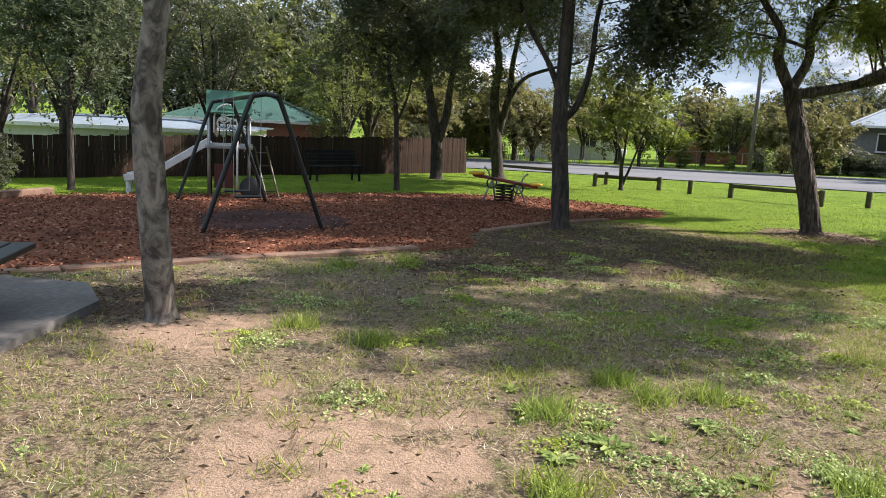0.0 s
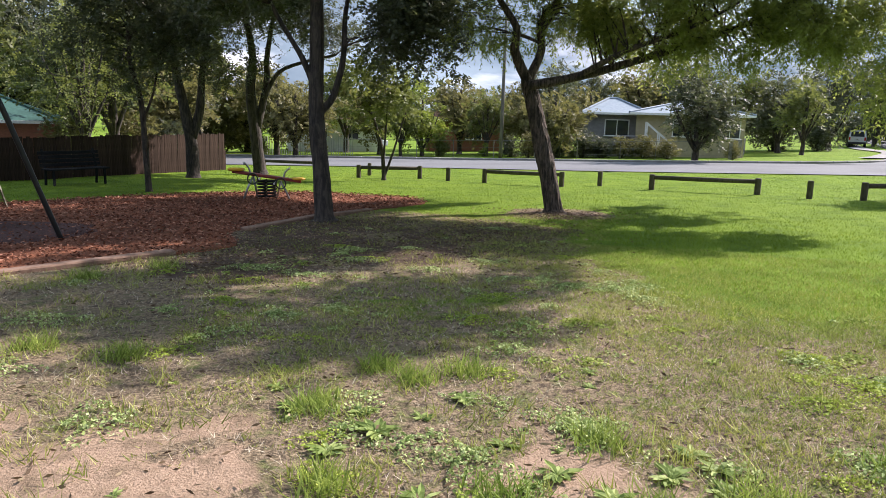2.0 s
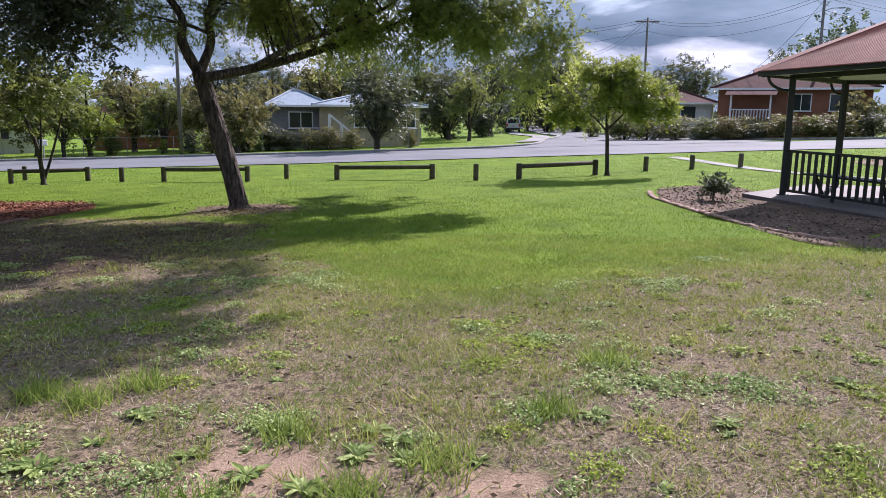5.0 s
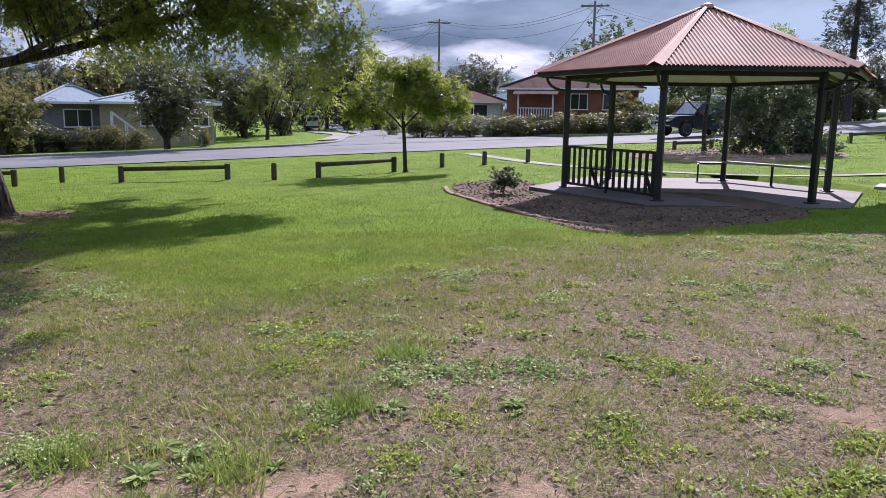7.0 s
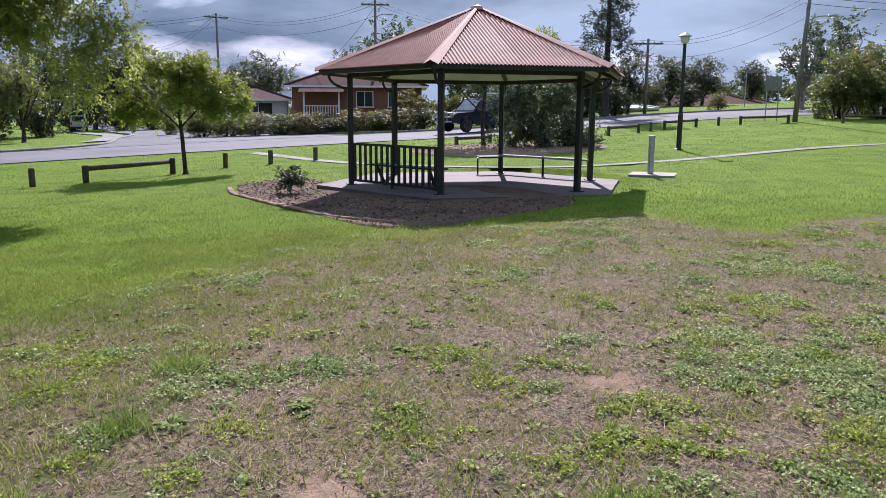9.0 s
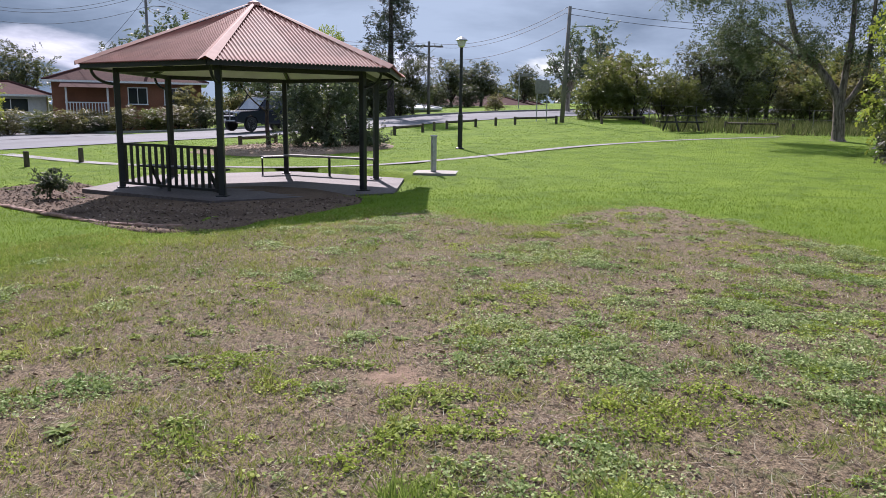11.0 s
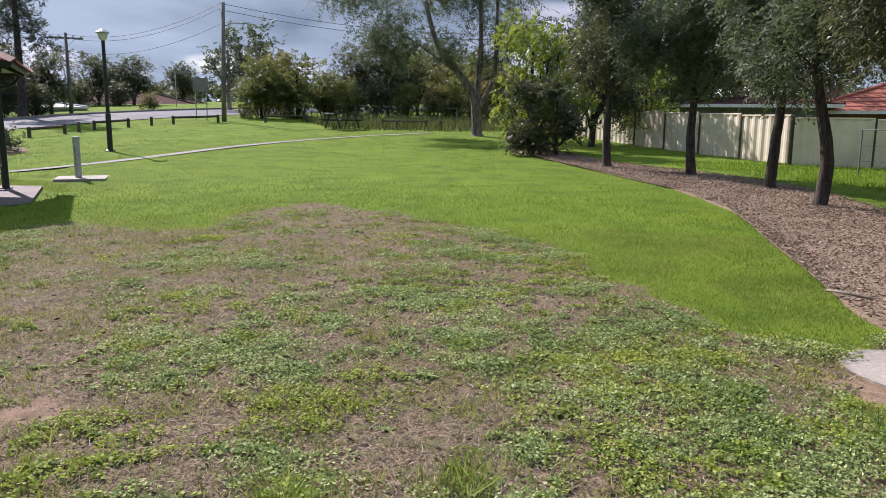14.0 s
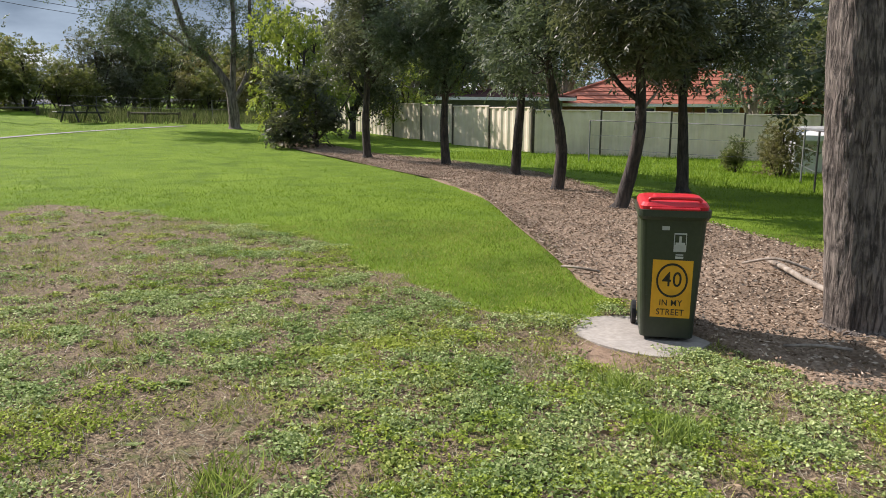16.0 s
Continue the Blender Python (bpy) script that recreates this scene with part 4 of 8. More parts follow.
    part("rail", Shape().tube([n + Vector((0, 0, h - 0.06)) - B.normalized() * 0.05, n + B / 2 + Vector((0, 0, h - 0.065)), n + B + Vector((0, 0, h - 0.06)) + B.normalized() * 0.05], [0.06, 0.065, 0.06], 10), M_LOG, root, smooth=True)
    return root


for a, b in (((2.0, 32.0), (4.0, 30.2)), ((4.9, 26.4), (6.9, 25.6)), ((8.5, 23.4), (10.2, 21.2)), ((12.2, 19.4), (13.9, 17.0)), ((15.3, 14.9), (17.75, 14.2)),
             ((29.2, 9.6), (30.6, 8.6)), ((36.6, 4.5), (38.4, 3.3)), ((40.6, 2.2), (41.9, 0.7)), ((43.6, -1.5), (44.6, -3.9)), ((44.6, -6.5), (45.2, -9.0)), ((40.3, -12.2), (39.8, -14.6))):
    log_rail(a, b)
for q in ((7.5, 24.2), (11.5, 21.2), (14.5, 15.8), (19.8, 13.9), (21.05, 13.1), (22.5, 12.3), (34.2, 5.6), (35.2, 5.1), (39.5, 2.8), (42.9, -0.4), (38.7, -12.5), (38.8, -15.0), (38.4, -17.2), (38.0, -19.4), (37.6, -21.6), (5.6, 28.0)):
    log_post(*q)


# ---- tap post, lamp ----
def tap_post():
    x, y = 18.6, 1.32
    pad = solid("concrete_pad", Shape().slab([(x + a * 0.56, y + b * 0.56) for a, b in ((-0.95, -1.0), (0.9, -1.05), (0.95, 0.8), (-0.85, 0.82))], gz(x, y) - 0.15, gz(x, y) + 0.035), M_CONC, "square pale concrete pad in the lawn", "concrete pad", kind="structure")
    root = thing("tap_post", "grey metal tap post standing on a concrete pad", "tap post", (x, y, gz(x, y) + 0.035))
    part("column", Shape().box((0, 0, 0.42), (0.12, 0.12, 0.84), 20, 0.015), M_GALV, root)
    part("cap", Shape().box((0, 0, 0.86), (0.14, 0.14, 0.05), 20, 0.012), M_GALV, root)
    part("spout", Shape().tube([(-0.05, 0.02, 0.74), (-0.12, 0.03, 0.75), (-0.14, 0.03, 0.70)], 0.014, 6), M_GALV, root)


tap_post()
M_LAMPGLASS = tinted("frosted_lamp_glass", (0.62, 0.62, 0.58), 0.3)


def park_lamp(x, y):
    root = thing("lamp_post", "dark park lamp post with a small frosted lantern", "lamp post", (x, y, gz(x, y)))
    part("pole", Shape().lathe((0, 0, 0), [(0.085, -0.2), (0.085, 1.2), (0.06, 1.25), (0.055, 3.55)], 12), M_DKGREEN, root)
    part("base_plate", Shape().lathe((0, 0, 0), [(0.16, 0.0), (0.16, 0.03), (0.10, 0.05)], 12), M_DKGREEN, root)
    lan = part("lantern", Shape().lathe((0, 0, 3.55), [(0.06, 0), (0.12, 0.05), (0.16, 0.22), (0.15, 0.24)], 12), M_LAMPGLASS, root, "frosted lantern bowl")
    part("hood", Shape().lathe((0, 0, 3.79), [(0.22, 0.0), (0.2, 0.03), (0.09, 0.1), (0.03, 0.13)], 14), M_GALV, lan, "pale metal hood")


park_lamp(27.65, 1.02)


# ---- wheelie bin ----
def wedge(sh, w0, d0, z0, w1, d1, z1, bev=0.05):
    """A tapered block with rounded corners, from (w0, d0) at z0 to (w1, d1) at z1."""
    vs, per = [], 5
    for w, d, z in ((w0, d0, z0), (w1, d1, z1)):
        for sx, sy, start in ((1, 1, 0), (-1, 1, 90), (-1, -1, 180), (1, -1, 270)):
            for k in range(per):
                a = radians(start + 90 * k / (per - 1))
                vs.append((sx * (w / 2 - bev) + bev * math.cos(a), sy * (d / 2 - bev) + bev * math.sin(a), z))
    n = per * 4
    return sh.add(vs, [tuple(range(n - 1, -1, -1)), tuple(range(n, 2 * n))] + [(i, (i + 1) % n, n + (i + 1) % n, n + i) for i in range(n)])


def lettering(text, size, at, rot, material, parent, name):
    cu = bpy.data.curves.new(name, "FONT")
    cu.body, cu.size, cu.align_x, cu.align_y, cu.extrude, cu.offset, cu.space_character = text, size, "CENTER", "CENTER", 0.0006, size * 0.004, 1.08
    tmp = new(name + "_curve", cu)
    bpy.context.view_layer.update()
    me = bpy.data.meshes.new_from_object(tmp.evaluated_get(bpy.context.evaluated_depsgraph_get()))
    bpy.data.objects.remove(tmp)
    ob = finish(new(name, me), material)
    ob.parent = parent
    ob.matrix_basis = pose(*at, *rot)
    return ob


def wheelie_bin():
    x, y = 3.36, -4.82
    z = 0.015
    root = thing("wheelie_bin", "dark green wheelie bin with closed red lid and yellow sign", "bin", (x, y, z), 219.0)
    root.scale = (0.82, 0.92, 0.965)
    sh = Shape()
    wedge(sh, 0.44, 0.50, 0.03, 0.475, 0.56, 0.35)
    wedge(sh, 0.475, 0.56, 0.3501, 0.535, 0.66, 0.94)
    part("body", sh, M_BINGREEN, root)
    part("rim", wedge(wedge(Shape(), 0.55, 0.68, 0.905, 0.585, 0.73, 0.93, 0.06), 0.585, 0.73, 0.9301, 0.585, 0.73, 0.975, 0.06), M_BINGREEN, root)
    lid = part("lid", wedge(wedge(wedge(Shape(), 0.55, 0.69, 0.976, 0.555, 0.70, 1.0, 0.07), 0.555, 0.70, 1.0001, 0.52, 0.65, 1.025, 0.08), 0.52, 0.65, 1.0251, 0.46, 0.58, 1.033, 0.08), M_BINRED, root, "glossy red plastic lid")
    part("lid_lip", Shape().box((0, -0.355, 0.985), (0.40, 0.03, 0.022), 0, 0.008), M_BINRED, lid)
    part("lid_grip", Shape().tube(smooth_line([(-0.20, -0.30, 1.02), (-0.19, -0.30, 1.05), (0.0, -0.31, 1.055), (0.19, -0.30, 1.05), (0.20, -0.30, 1.02)], 3), 0.014, 7), M_BINRED, lid, smooth=True)
    part("lid_ridge", wedge(Shape(), 0.30, 0.34, 1.0331, 0.27, 0.31, 1.046, 0.05), M_BINRED, lid)
    part("handle", Shape().tube([(-0.24, 0.36, 0.96), (-0.24, 0.43, 0.985), (0.24, 0.43, 0.985), (0.24, 0.36, 0.96)], 0.016, 8), M_BINGREEN, root)
    for s in (-1, 1):
        rot = Matrix.Rotation(radians(90), 3, "Y")
        w = part("wheel", Shape().lathe((s * 0.255, 0.26, 0.08), [(0.085, -0.022), (0.1, -0.016), (0.1, 0.016), (0.085, 0.022)], 18, rot), M_BLACK, root, "black rubber wheel")
        part("hub", Shape().lathe((s * 0.255 + s * 0.012, 0.26, 0.08), [(0.055, -0.016), (0.055, 0.016)], 12, rot), M_BINGREEN, w)
    part("axle", Shape().tube([(-0.25, 0.26, 0.08), (0.25, 0.26, 0.08)], 0.012, 6), M_GALV, root)
    # the front leans: sign plate lies on it
    lean = math.degrees(math.atan2(0.05, 0.59))
    rot = (90 + lean, 0, 0)

    def on_face(px, pz, out=0.004):
        return (px, -(0.28 + (pz - 0.35) * 0.05 / 0.59) - out, pz)

    def plate(name, w, h, px, pz, out, mat_, thick=0.003):
        q = Shape().box((0, 0, 0), (w, h, thick))
        ob = part(name, q, mat_, root)
        ob.matrix_basis = pose(*on_face(px, pz, out), *rot)
        return ob

    sg = plate("speed_sign", 0.325, 0.43, 0.015, 0.40, 0.003, M_YELLOW)
    tagged(sg, "yellow printed speed reminder sign")
    ring = Shape()
    n = 40
    vs = [(r * math.cos(2 * math.pi * k / n), r * math.sin(2 * math.pi * k / n), zz) for r, zz in ((0.128, 0), (0.112, 0)) for k in range(n)]
    ring.add(vs, [(k, (k + 1) % n, n + (k + 1) % n, n + k) for k in range(n)])
    rg = part("ring", ring, M_INK, root)
    rg.matrix_basis = pose(*on_face(0.015, 0.465, 0.0060), *rot)
    lettering("40", 0.155, on_face(0.015, 0.468, 0.0062), rot, M_INK, root, "sign_number")
    lettering("IN MY", 0.066, on_face(0.015, 0.295, 0.0062), rot, M_INK, root, "sign_line")
    lettering("STREET", 0.066, on_face(0.015, 0.225, 0.0062), rot, M_INK, root, "sign_line")
    plate("badge", 0.10, 0.135, 0.06, 0.745, 0.003, M_GREYWHITE)
    plate("badge_panel", 0.088, 0.075, 0.06, 0.765, 0.0048, M_BINGREEN)
    plate("badge_bar", 0.02, 0.05, 0.06, 0.765, 0.0062, M_GREYWHITE)
    plate("badge_base", 0.075, 0.02, 0.06, 0.735, 0.0062, M_GREYWHITE)
    plate("printed_bar", 0.06, 0.008, 0.06, 0.655, 0.003, M_GREYWHITE)
    plate("printed_bar", 0.065, 0.016, 0.06, 0.635, 0.003, M_GREYWHITE)
    plate("printed_mark", 0.06, 0.028, -0.06, 0.845, 0.003, M_GREYWHITE)
    pad = [(0.50 * (1 + 0.10 * math.sin(3 * a + 1)) * math.cos(a) * 1.02, 0.50 * (1 + 0.1 * math.cos(2 * a)) * math.sin(a)) for a in np.linspace(0, 2 * math.pi, 26)[:-1]]
    solid("concrete_pad", Shape().slab([(x + 0.07 + a, y + 0.15 + b) for a, b in pad], -0.1, z - 0.0), M_CONC, "rounded worn concrete pad under the bin", "concrete pad", kind="structure")


wheelie_bin()

# ---- trees ----
tree("tall gum tree with mottled grey bark on bare soil", [(-2.2, 5.9, -0.1), (-2.23, 5.9, 0.5), (-2.26, 5.9, 1.0), (-2.27, 5.9, 1.6), (-2.2, 5.95, 2.3), (-2.16, 6.0, 3.4), (-2.1, 6.0, 4.6)], 0.12, 0.08,
     [([(-2.15, 6.0, 3.4), (-2.8, 6.2, 4.2), (-3.4, 6.3, 5.2)], 0.05, 0.02), ([(-2.12, 6.0, 3.9), (-1.4, 6.4, 4.8), (-0.8, 6.8, 5.6)], 0.05, 0.02)],
     [((-3.2, 6.3, 5.2), (1.3, 1.3, 0.9), 0.8), ((-1.2, 6.5, 5.6), (1.3, 1.4, 0.9), 0.8), ((-2.1, 6.0, 6.3), (1.4, 1.4, 1.0), 0.8)], LEAF_DARK, BARK_GUM, 11, flare=1.35, furrow=(0.012, 9, 2.2, 5))
# this tree's wide upper limbs and clumps are added above view to shade the mulch
tree("straight dark-barked tree at the edge of the playground mulch", [(1.88, 13.2, -0.28), (1.83, 13.25, 0.6), (1.75, 13.3, 1.6), (1.76, 13.3, 2.6), (1.76, 13.3, 3.6), (1.72, 13.3, 4.8)], 0.16, 0.09,
     [([(1.8, 13.3, 1.55), (2.04, 13.28, 1.86), (2.2, 13.25, 2.5), (2.23, 13.25, 3.2), (2.4, 13.2, 4.2)], 0.07, 0.03), ([(1.7, 13.3, 2.05), (1.5, 13.35, 2.5), (1.13, 13.4, 3.1), (0.8, 13.4, 3.8)], 0.06, 0.025), ([(1.72, 13.3, 4.7), (2.8, 13.6, 5.6), (4.4, 14.2, 6.4), (6.2, 15.3, 6.8)], 0.07, 0.02), ([(1.72, 13.3, 4.8), (2.2, 12.8, 5.8), (3.4, 11.8, 6.5)], 0.05, 0.02), ([(1.72, 13.3, 4.8), (2.1, 14.0, 6.4), (2.6, 14.6, 7.8)], 0.06, 0.02)],
     [((3.3, 13.0, 3.35), (0.95, 0.9, 0.85), 1.6), ((2.9, 13.2, 4.5), (1.3, 1.3, 0.8), 1.3), ((0.7, 13.4, 4.3), (1.2, 1.2, 0.7), 1.2), ((1.8, 13.3, 5.3), (1.5, 1.5, 0.8), 1.0), ((3.2, 14.2, 6.6), (2.2, 2.2, 1.0), 0.8), ((0.6, 12.8, 6.6), (1.8, 1.8, 0.9), 0.7), ((4.4, 14.6, 5.8), (1.2, 1.4, 0.7), 0.8), ((5.4, 16.4, 6.2), (1.8, 1.8, 0.8), 0.9), ((3.4, 15.8, 7.4), (2.0, 1.8, 0.8), 0.9), ((6.0, 18.4, 6.0), (1.7, 1.8, 0.8), 0.8), ((1.0, 15.0, 7.2), (1.9, 1.8, 0.8), 0.8), ((0.1, 13.3, 3.7), (0.6, 0.6, 0.5), 1.0), ((3.3, 12.9, 6.4), (1.9, 1.9, 0.9), 2.2), ((4.7, 14.2, 6.6), (2.0, 1.9, 0.9), 2.2), ((5.9, 15.3, 6.8), (1.9, 1.8, 0.9), 2.2), ((3.4, 11.2, 6.6), (1.6, 1.5, 0.8), 1.6), ((2.6, 14.6, 7.6), (2.0, 1.9, 0.9), 2.0), ((7.6, 16.4, 6.6), (1.6, 1.3, 0.8), 1.8)],
     LEAF_DARK, BARK_DARK, 12, leaf=(0.085, 0.038), per=44, dens=20, gaps=-0.04, gap_size=1.5, high=5.5)
ACACIA_LIMBS = [([(6.04, 14.4, 2.3), (5.75, 14.4, 2.85), (5.76, 14.4, 3.3), (5.4, 14.5, 3.85), (5.1, 14.6, 4.5)], 0.11, 0.04),
                ([(6.08, 14.45, 2.3), (6.35, 14.5, 2.9), (6.33, 14.55, 3.46), (6.75, 14.4, 4.05), (7.1, 14.3, 4.8)], 0.10, 0.035),
                ([(6.0, 14.2, 2.2), (6.62, 13.83, 2.34), (7.61, 13.31, 2.65), (8.55, 12.73, 3.03), (9.42, 12.09, 3.42), (10.1, 11.56, 3.9), (10.6, 11.1, 4.5)], 0.10, 0.03),
                ([(6.79, 13.5, 2.44), (7.4, 12.96, 2.86), (8.14, 12.52, 3.18), (8.83, 12.04, 3.6), (9.3, 11.6, 4.1)], 0.06, 0.02),
                ([(5.76, 14.5, 3.2), (6.05, 14.55, 3.15), (6.3, 14.5, 3.05)], 0.04, 0.03),
                # from here on, upper limbs added out of view to carry shade-casting clumps
                ([(7.1, 14.3, 4.8), (8.2, 12.8, 5.6), (9.0, 11.0, 6.2), (9.6, 9.2, 6.6)], 0.05, 0.02), ([(10.6, 11.1, 4.5), (12.2, 11.8, 5.5), (14.0, 13.0, 6.1), (16.0, 14.4, 6.4)], 0.04, 0.015),
                ([(5.1, 14.6, 4.5), (5.2, 14.8, 5.4), (5.6, 15.0, 6.4)], 0.04, 0.02), ([(7.1, 14.3, 4.8), (8.0, 15.2, 5.8), (9.0, 16.4, 6.5), (10.4, 17.6, 6.7), (12.0, 18.6, 7.0)], 0.05, 0.012), ([(9.0, 11.0, 6.2), (8.0, 10.0, 6.5), (7.2, 9.6, 7.6), (6.8, 9.8, 9.0)], 0.035, 0.012), ([(8.0, 10.0, 6.5), (6.2, 8.8, 6.6), (4.4, 7.8, 6.5)], 0.03, 0.012)]
# clumps above about 6 m are unseen additions, set to shade ground and mulch
tree("spreading tree with a leaning trunk and fine drooping light green foliage", [(6.6, 14.0, -0.3), (6.45, 14.1, 0.5), (6.27, 14.25, 1.4), (6.05, 14.4, 2.3)], 0.19, 0.15, ACACIA_LIMBS,
     [((9.9, 11.5, 3.6), (1.3, 1.3, 0.6), 0.875), ((11.2, 10.6, 3.0), (0.75, 0.9, 1.1), 1.22), ((8.3, 12.6, 3.9), (1.2, 1.2, 0.6), 1.4), ((6.9, 13.9, 4.6), (1.5, 1.4, 0.7), 1.57), ((5.0, 14.6, 4.4), (1.1, 1.2, 0.7), 1.4), ((4.5, 14.6, 3.2), (0.45, 0.5, 0.6), 0.875),
      ((8.2, 12.9, 2.75), (0.8, 0.7, 0.35), 0.875), ((10.3, 11.2, 4.8), (1.4, 1.4, 0.8), 1.75), ((8.6, 13.0, 5.0), (1.6, 1.6, 0.8), 1.57), ((6.4, 14.5, 3.5), (0.9, 0.7, 0.6), 0.612), ((9.3, 11.9, 2.9), (0.6, 0.6, 0.4), 0.875), ((8.2, 11.4, 6.6), (2.0, 1.8, 0.8), 0.8), ((6.4, 13.4, 6.8), (1.9, 1.9, 0.8), 0.8), ((6.8, 9.8, 9.2), (2.6, 1.6, 0.9), 0.8), ((7.5, 9.7, 6.6), (1.6, 1.3, 0.7), 2.6), ((9.7, 9.0, 6.6), (1.6, 1.2, 0.7), 2.6), ((8.8, 8.3, 6.5), (1.2, 0.8, 0.6), 1.1), ((10.6, 10.4, 6.5), (1.3, 1.0, 0.6), 0.8), ((8.8, 11.4, 6.4), (1.5, 1.4, 0.7), 1), ((7.3, 13.5, 3.6), (0.9, 0.9, 0.5), 1.57), ((7.9, 13.2, 3.25), (0.8, 0.8, 0.4), 1.4), ((9.0, 12.3, 3.7), (0.9, 0.9, 0.5), 1.75), ((5.3, 14.8, 3.5), (0.8, 0.7, 0.5), 1.22), ((7.0, 14.2, 3.4), (0.7, 0.7, 0.5), 1.22), ((8.6, 12.6, 3.3), (0.8, 0.8, 0.4), 1.4), ((10.4, 11.4, 3.2), (0.8, 0.8, 0.5), 1.57), ((14.8, 14.6, 6.4), (1.6, 1.4, 0.7), 1.5), ((16.6, 14.8, 6.5), (1.4, 1.3, 0.7), 1.4), ((14.6, 12.4, 6.4), (1.4, 1.2, 0.7), 1.5), ((12.8, 12.6, 6.2), (1.3, 1.2, 0.7), 1.4), ((16.4, 16.6, 6.7), (1.3, 1.1, 0.6), 1.3), ((5.8, 15.0, 6.4), (1.7, 1.5, 0.8), 1.6), ((4.4, 8.3, 6.6), (1.6, 1.3, 0.6), 2.5), ((3.2, 7.0, 6.8), (1.2, 1.0, 0.5), 2.2), ((9.0, 16.4, 6.5), (1.6, 1.3, 0.6), 2.2), ((7.6, 14.6, 6.7), (1.6, 1.4, 0.6), 2.2), ((8.6, 13.2, 6.6), (1.3, 1.2, 0.6), 1.8), ((10.6, 17.4, 6.8), (1.9, 1.6, 0.6), 3.4), ((12.2, 18.6, 7.1), (1.8, 1.5, 0.6), 3.4), ((9.6, 19.4, 7.0), (1.8, 1.5, 0.6), 3.2), ((8.4, 17.6, 7.0), (1.5, 1.3, 0.6), 3.2)],
     LEAF_LIGHT, BARK_BROWN, 13, leaf=(0.095, 0.024), per=44, dens=21, spread=0.2, droop=0.9, furrow=(0.025, 30, 2.4, 6), gaps=0.05, gap_size=1.5, along=14, high=5.5)
tree("slender dark tree beside the paling fence", [(-7.84, 15.6, -0.38), (-7.82, 15.6, 0.5), (-7.8, 15.6, 1.4), (-7.75, 15.65, 2.4), (-7.7, 15.7, 3.4)], 0.075, 0.04,
     [([(-7.8, 15.6, 1.5), (-8.2, 15.6, 2.0), (-8.4, 15.5, 2.7)], 0.03, 0.012), ([(-7.8, 15.6, 1.3), (-7.4, 15.6, 1.9), (-7.2, 15.6, 2.6)], 0.03, 0.012)],
     [((-8.0, 15.6, 2.6), (1.0, 1.0, 0.75), 1.3), ((-7.4, 15.7, 3.4), (1.2, 1.2, 0.8), 1.3), ((-8.6, 15.6, 3.6), (1.1, 1.1, 0.8), 1.2), ((-7.3, 15.6, 1.9), (0.55, 0.6, 0.4), 1.0)], LEAF_GREY, BARK_DARK, 14, leaf=(0.09, 0.035), per=34, gaps=-0.02, gap_size=1.7)
# clumps above 6 m and their limbs are added, unseen, to shade the paling fence
tree("thin-stemmed tree behind the play equipment", [(-1.48, 20.1, -0.55), (-1.53, 20.1, 0.5), (-1.6, 20.1, 1.75), (-1.8, 20.1, 2.6), (-1.8, 20.1, 3.8)], 0.08, 0.04,
     [([(-1.58, 20.1, 1.2), (-1.3, 20.1, 1.9), (-1.15, 20.1, 2.8)], 0.04, 0.015), ([(-1.8, 20.1, 3.7), (-2.4, 19.8, 4.8), (-3.4, 19.4, 6.0)], 0.04, 0.015), ([(-1.8, 20.1, 3.8), (-1.2, 20.8, 5.0), (-0.8, 21.6, 6.4)], 0.04, 0.015)],
     [((-1.4, 20.1, 2.8), (1.4, 1.2, 0.8), 0.9), ((-2.3, 20.2, 3.6), (1.3, 1.2, 0.8), 0.7), ((-0.5, 20.2, 3.7), (1.3, 1.2, 0.8), 0.7), ((-1.4, 20.1, 4.6), (1.8, 1.6, 0.9), 1.0), ((-3.2, 19.4, 6.2), (1.9, 1.8, 0.8), 2.0), ((-0.8, 21.8, 6.6), (1.9, 1.9, 0.8), 2.0), ((-1.6, 20.4, 7.0), (1.8, 1.8, 0.8), 1.8), ((-5.0, 17.8, 6.4), (1.5, 1.4, 0.7), 1.8)], LEAF_DARK, BARK_DARK, 15, leaf=(0.09, 0.038), per=40, gaps=-0.02, gap_size=1.7, high=5.8)
# its two clumps near 7 m are out of view, added for shade by the fence
tree("dark forked tree on the lawn by the paling fence", [(-0.6, 26.2, -0.75), (-0.64, 26.2, 0.5), (-0.85, 26.2, 1.7), (-1.05, 26.2, 2.8), (-1.2, 26.2, 4.4)], 0.22, 0.10,
     [([(-0.62, 26.2, 0.6), (-0.35, 26.2, 1.5), (-0.25, 26.2, 2.6), (0, 26.2, 4.2)], 0.17, 0.08)],
     [((-1.7, 26.2, 3.9), (1.6, 1.4, 1.0), 0.8), ((0.5, 26.2, 4.3), (1.5, 1.4, 1.0), 0.8), ((-0.6, 26.2, 5.4), (2.4, 2.0, 1.2), 1.4), ((1.2, 25.2, 7.0), (2.4, 2.2, 1.0), 1.8), ((-1.6, 24.6, 6.8), (2.0, 1.8, 0.9), 1.6), ((0.9, 26.3, 2.8), (0.8, 0.8, 0.8), 0.8)], LEAF_DARK, BARK_DARK, 16, leaf=(0.11, 0.045), per=40, dens=12, spread=0.3, gaps=-0.02, gap_size=1.5)
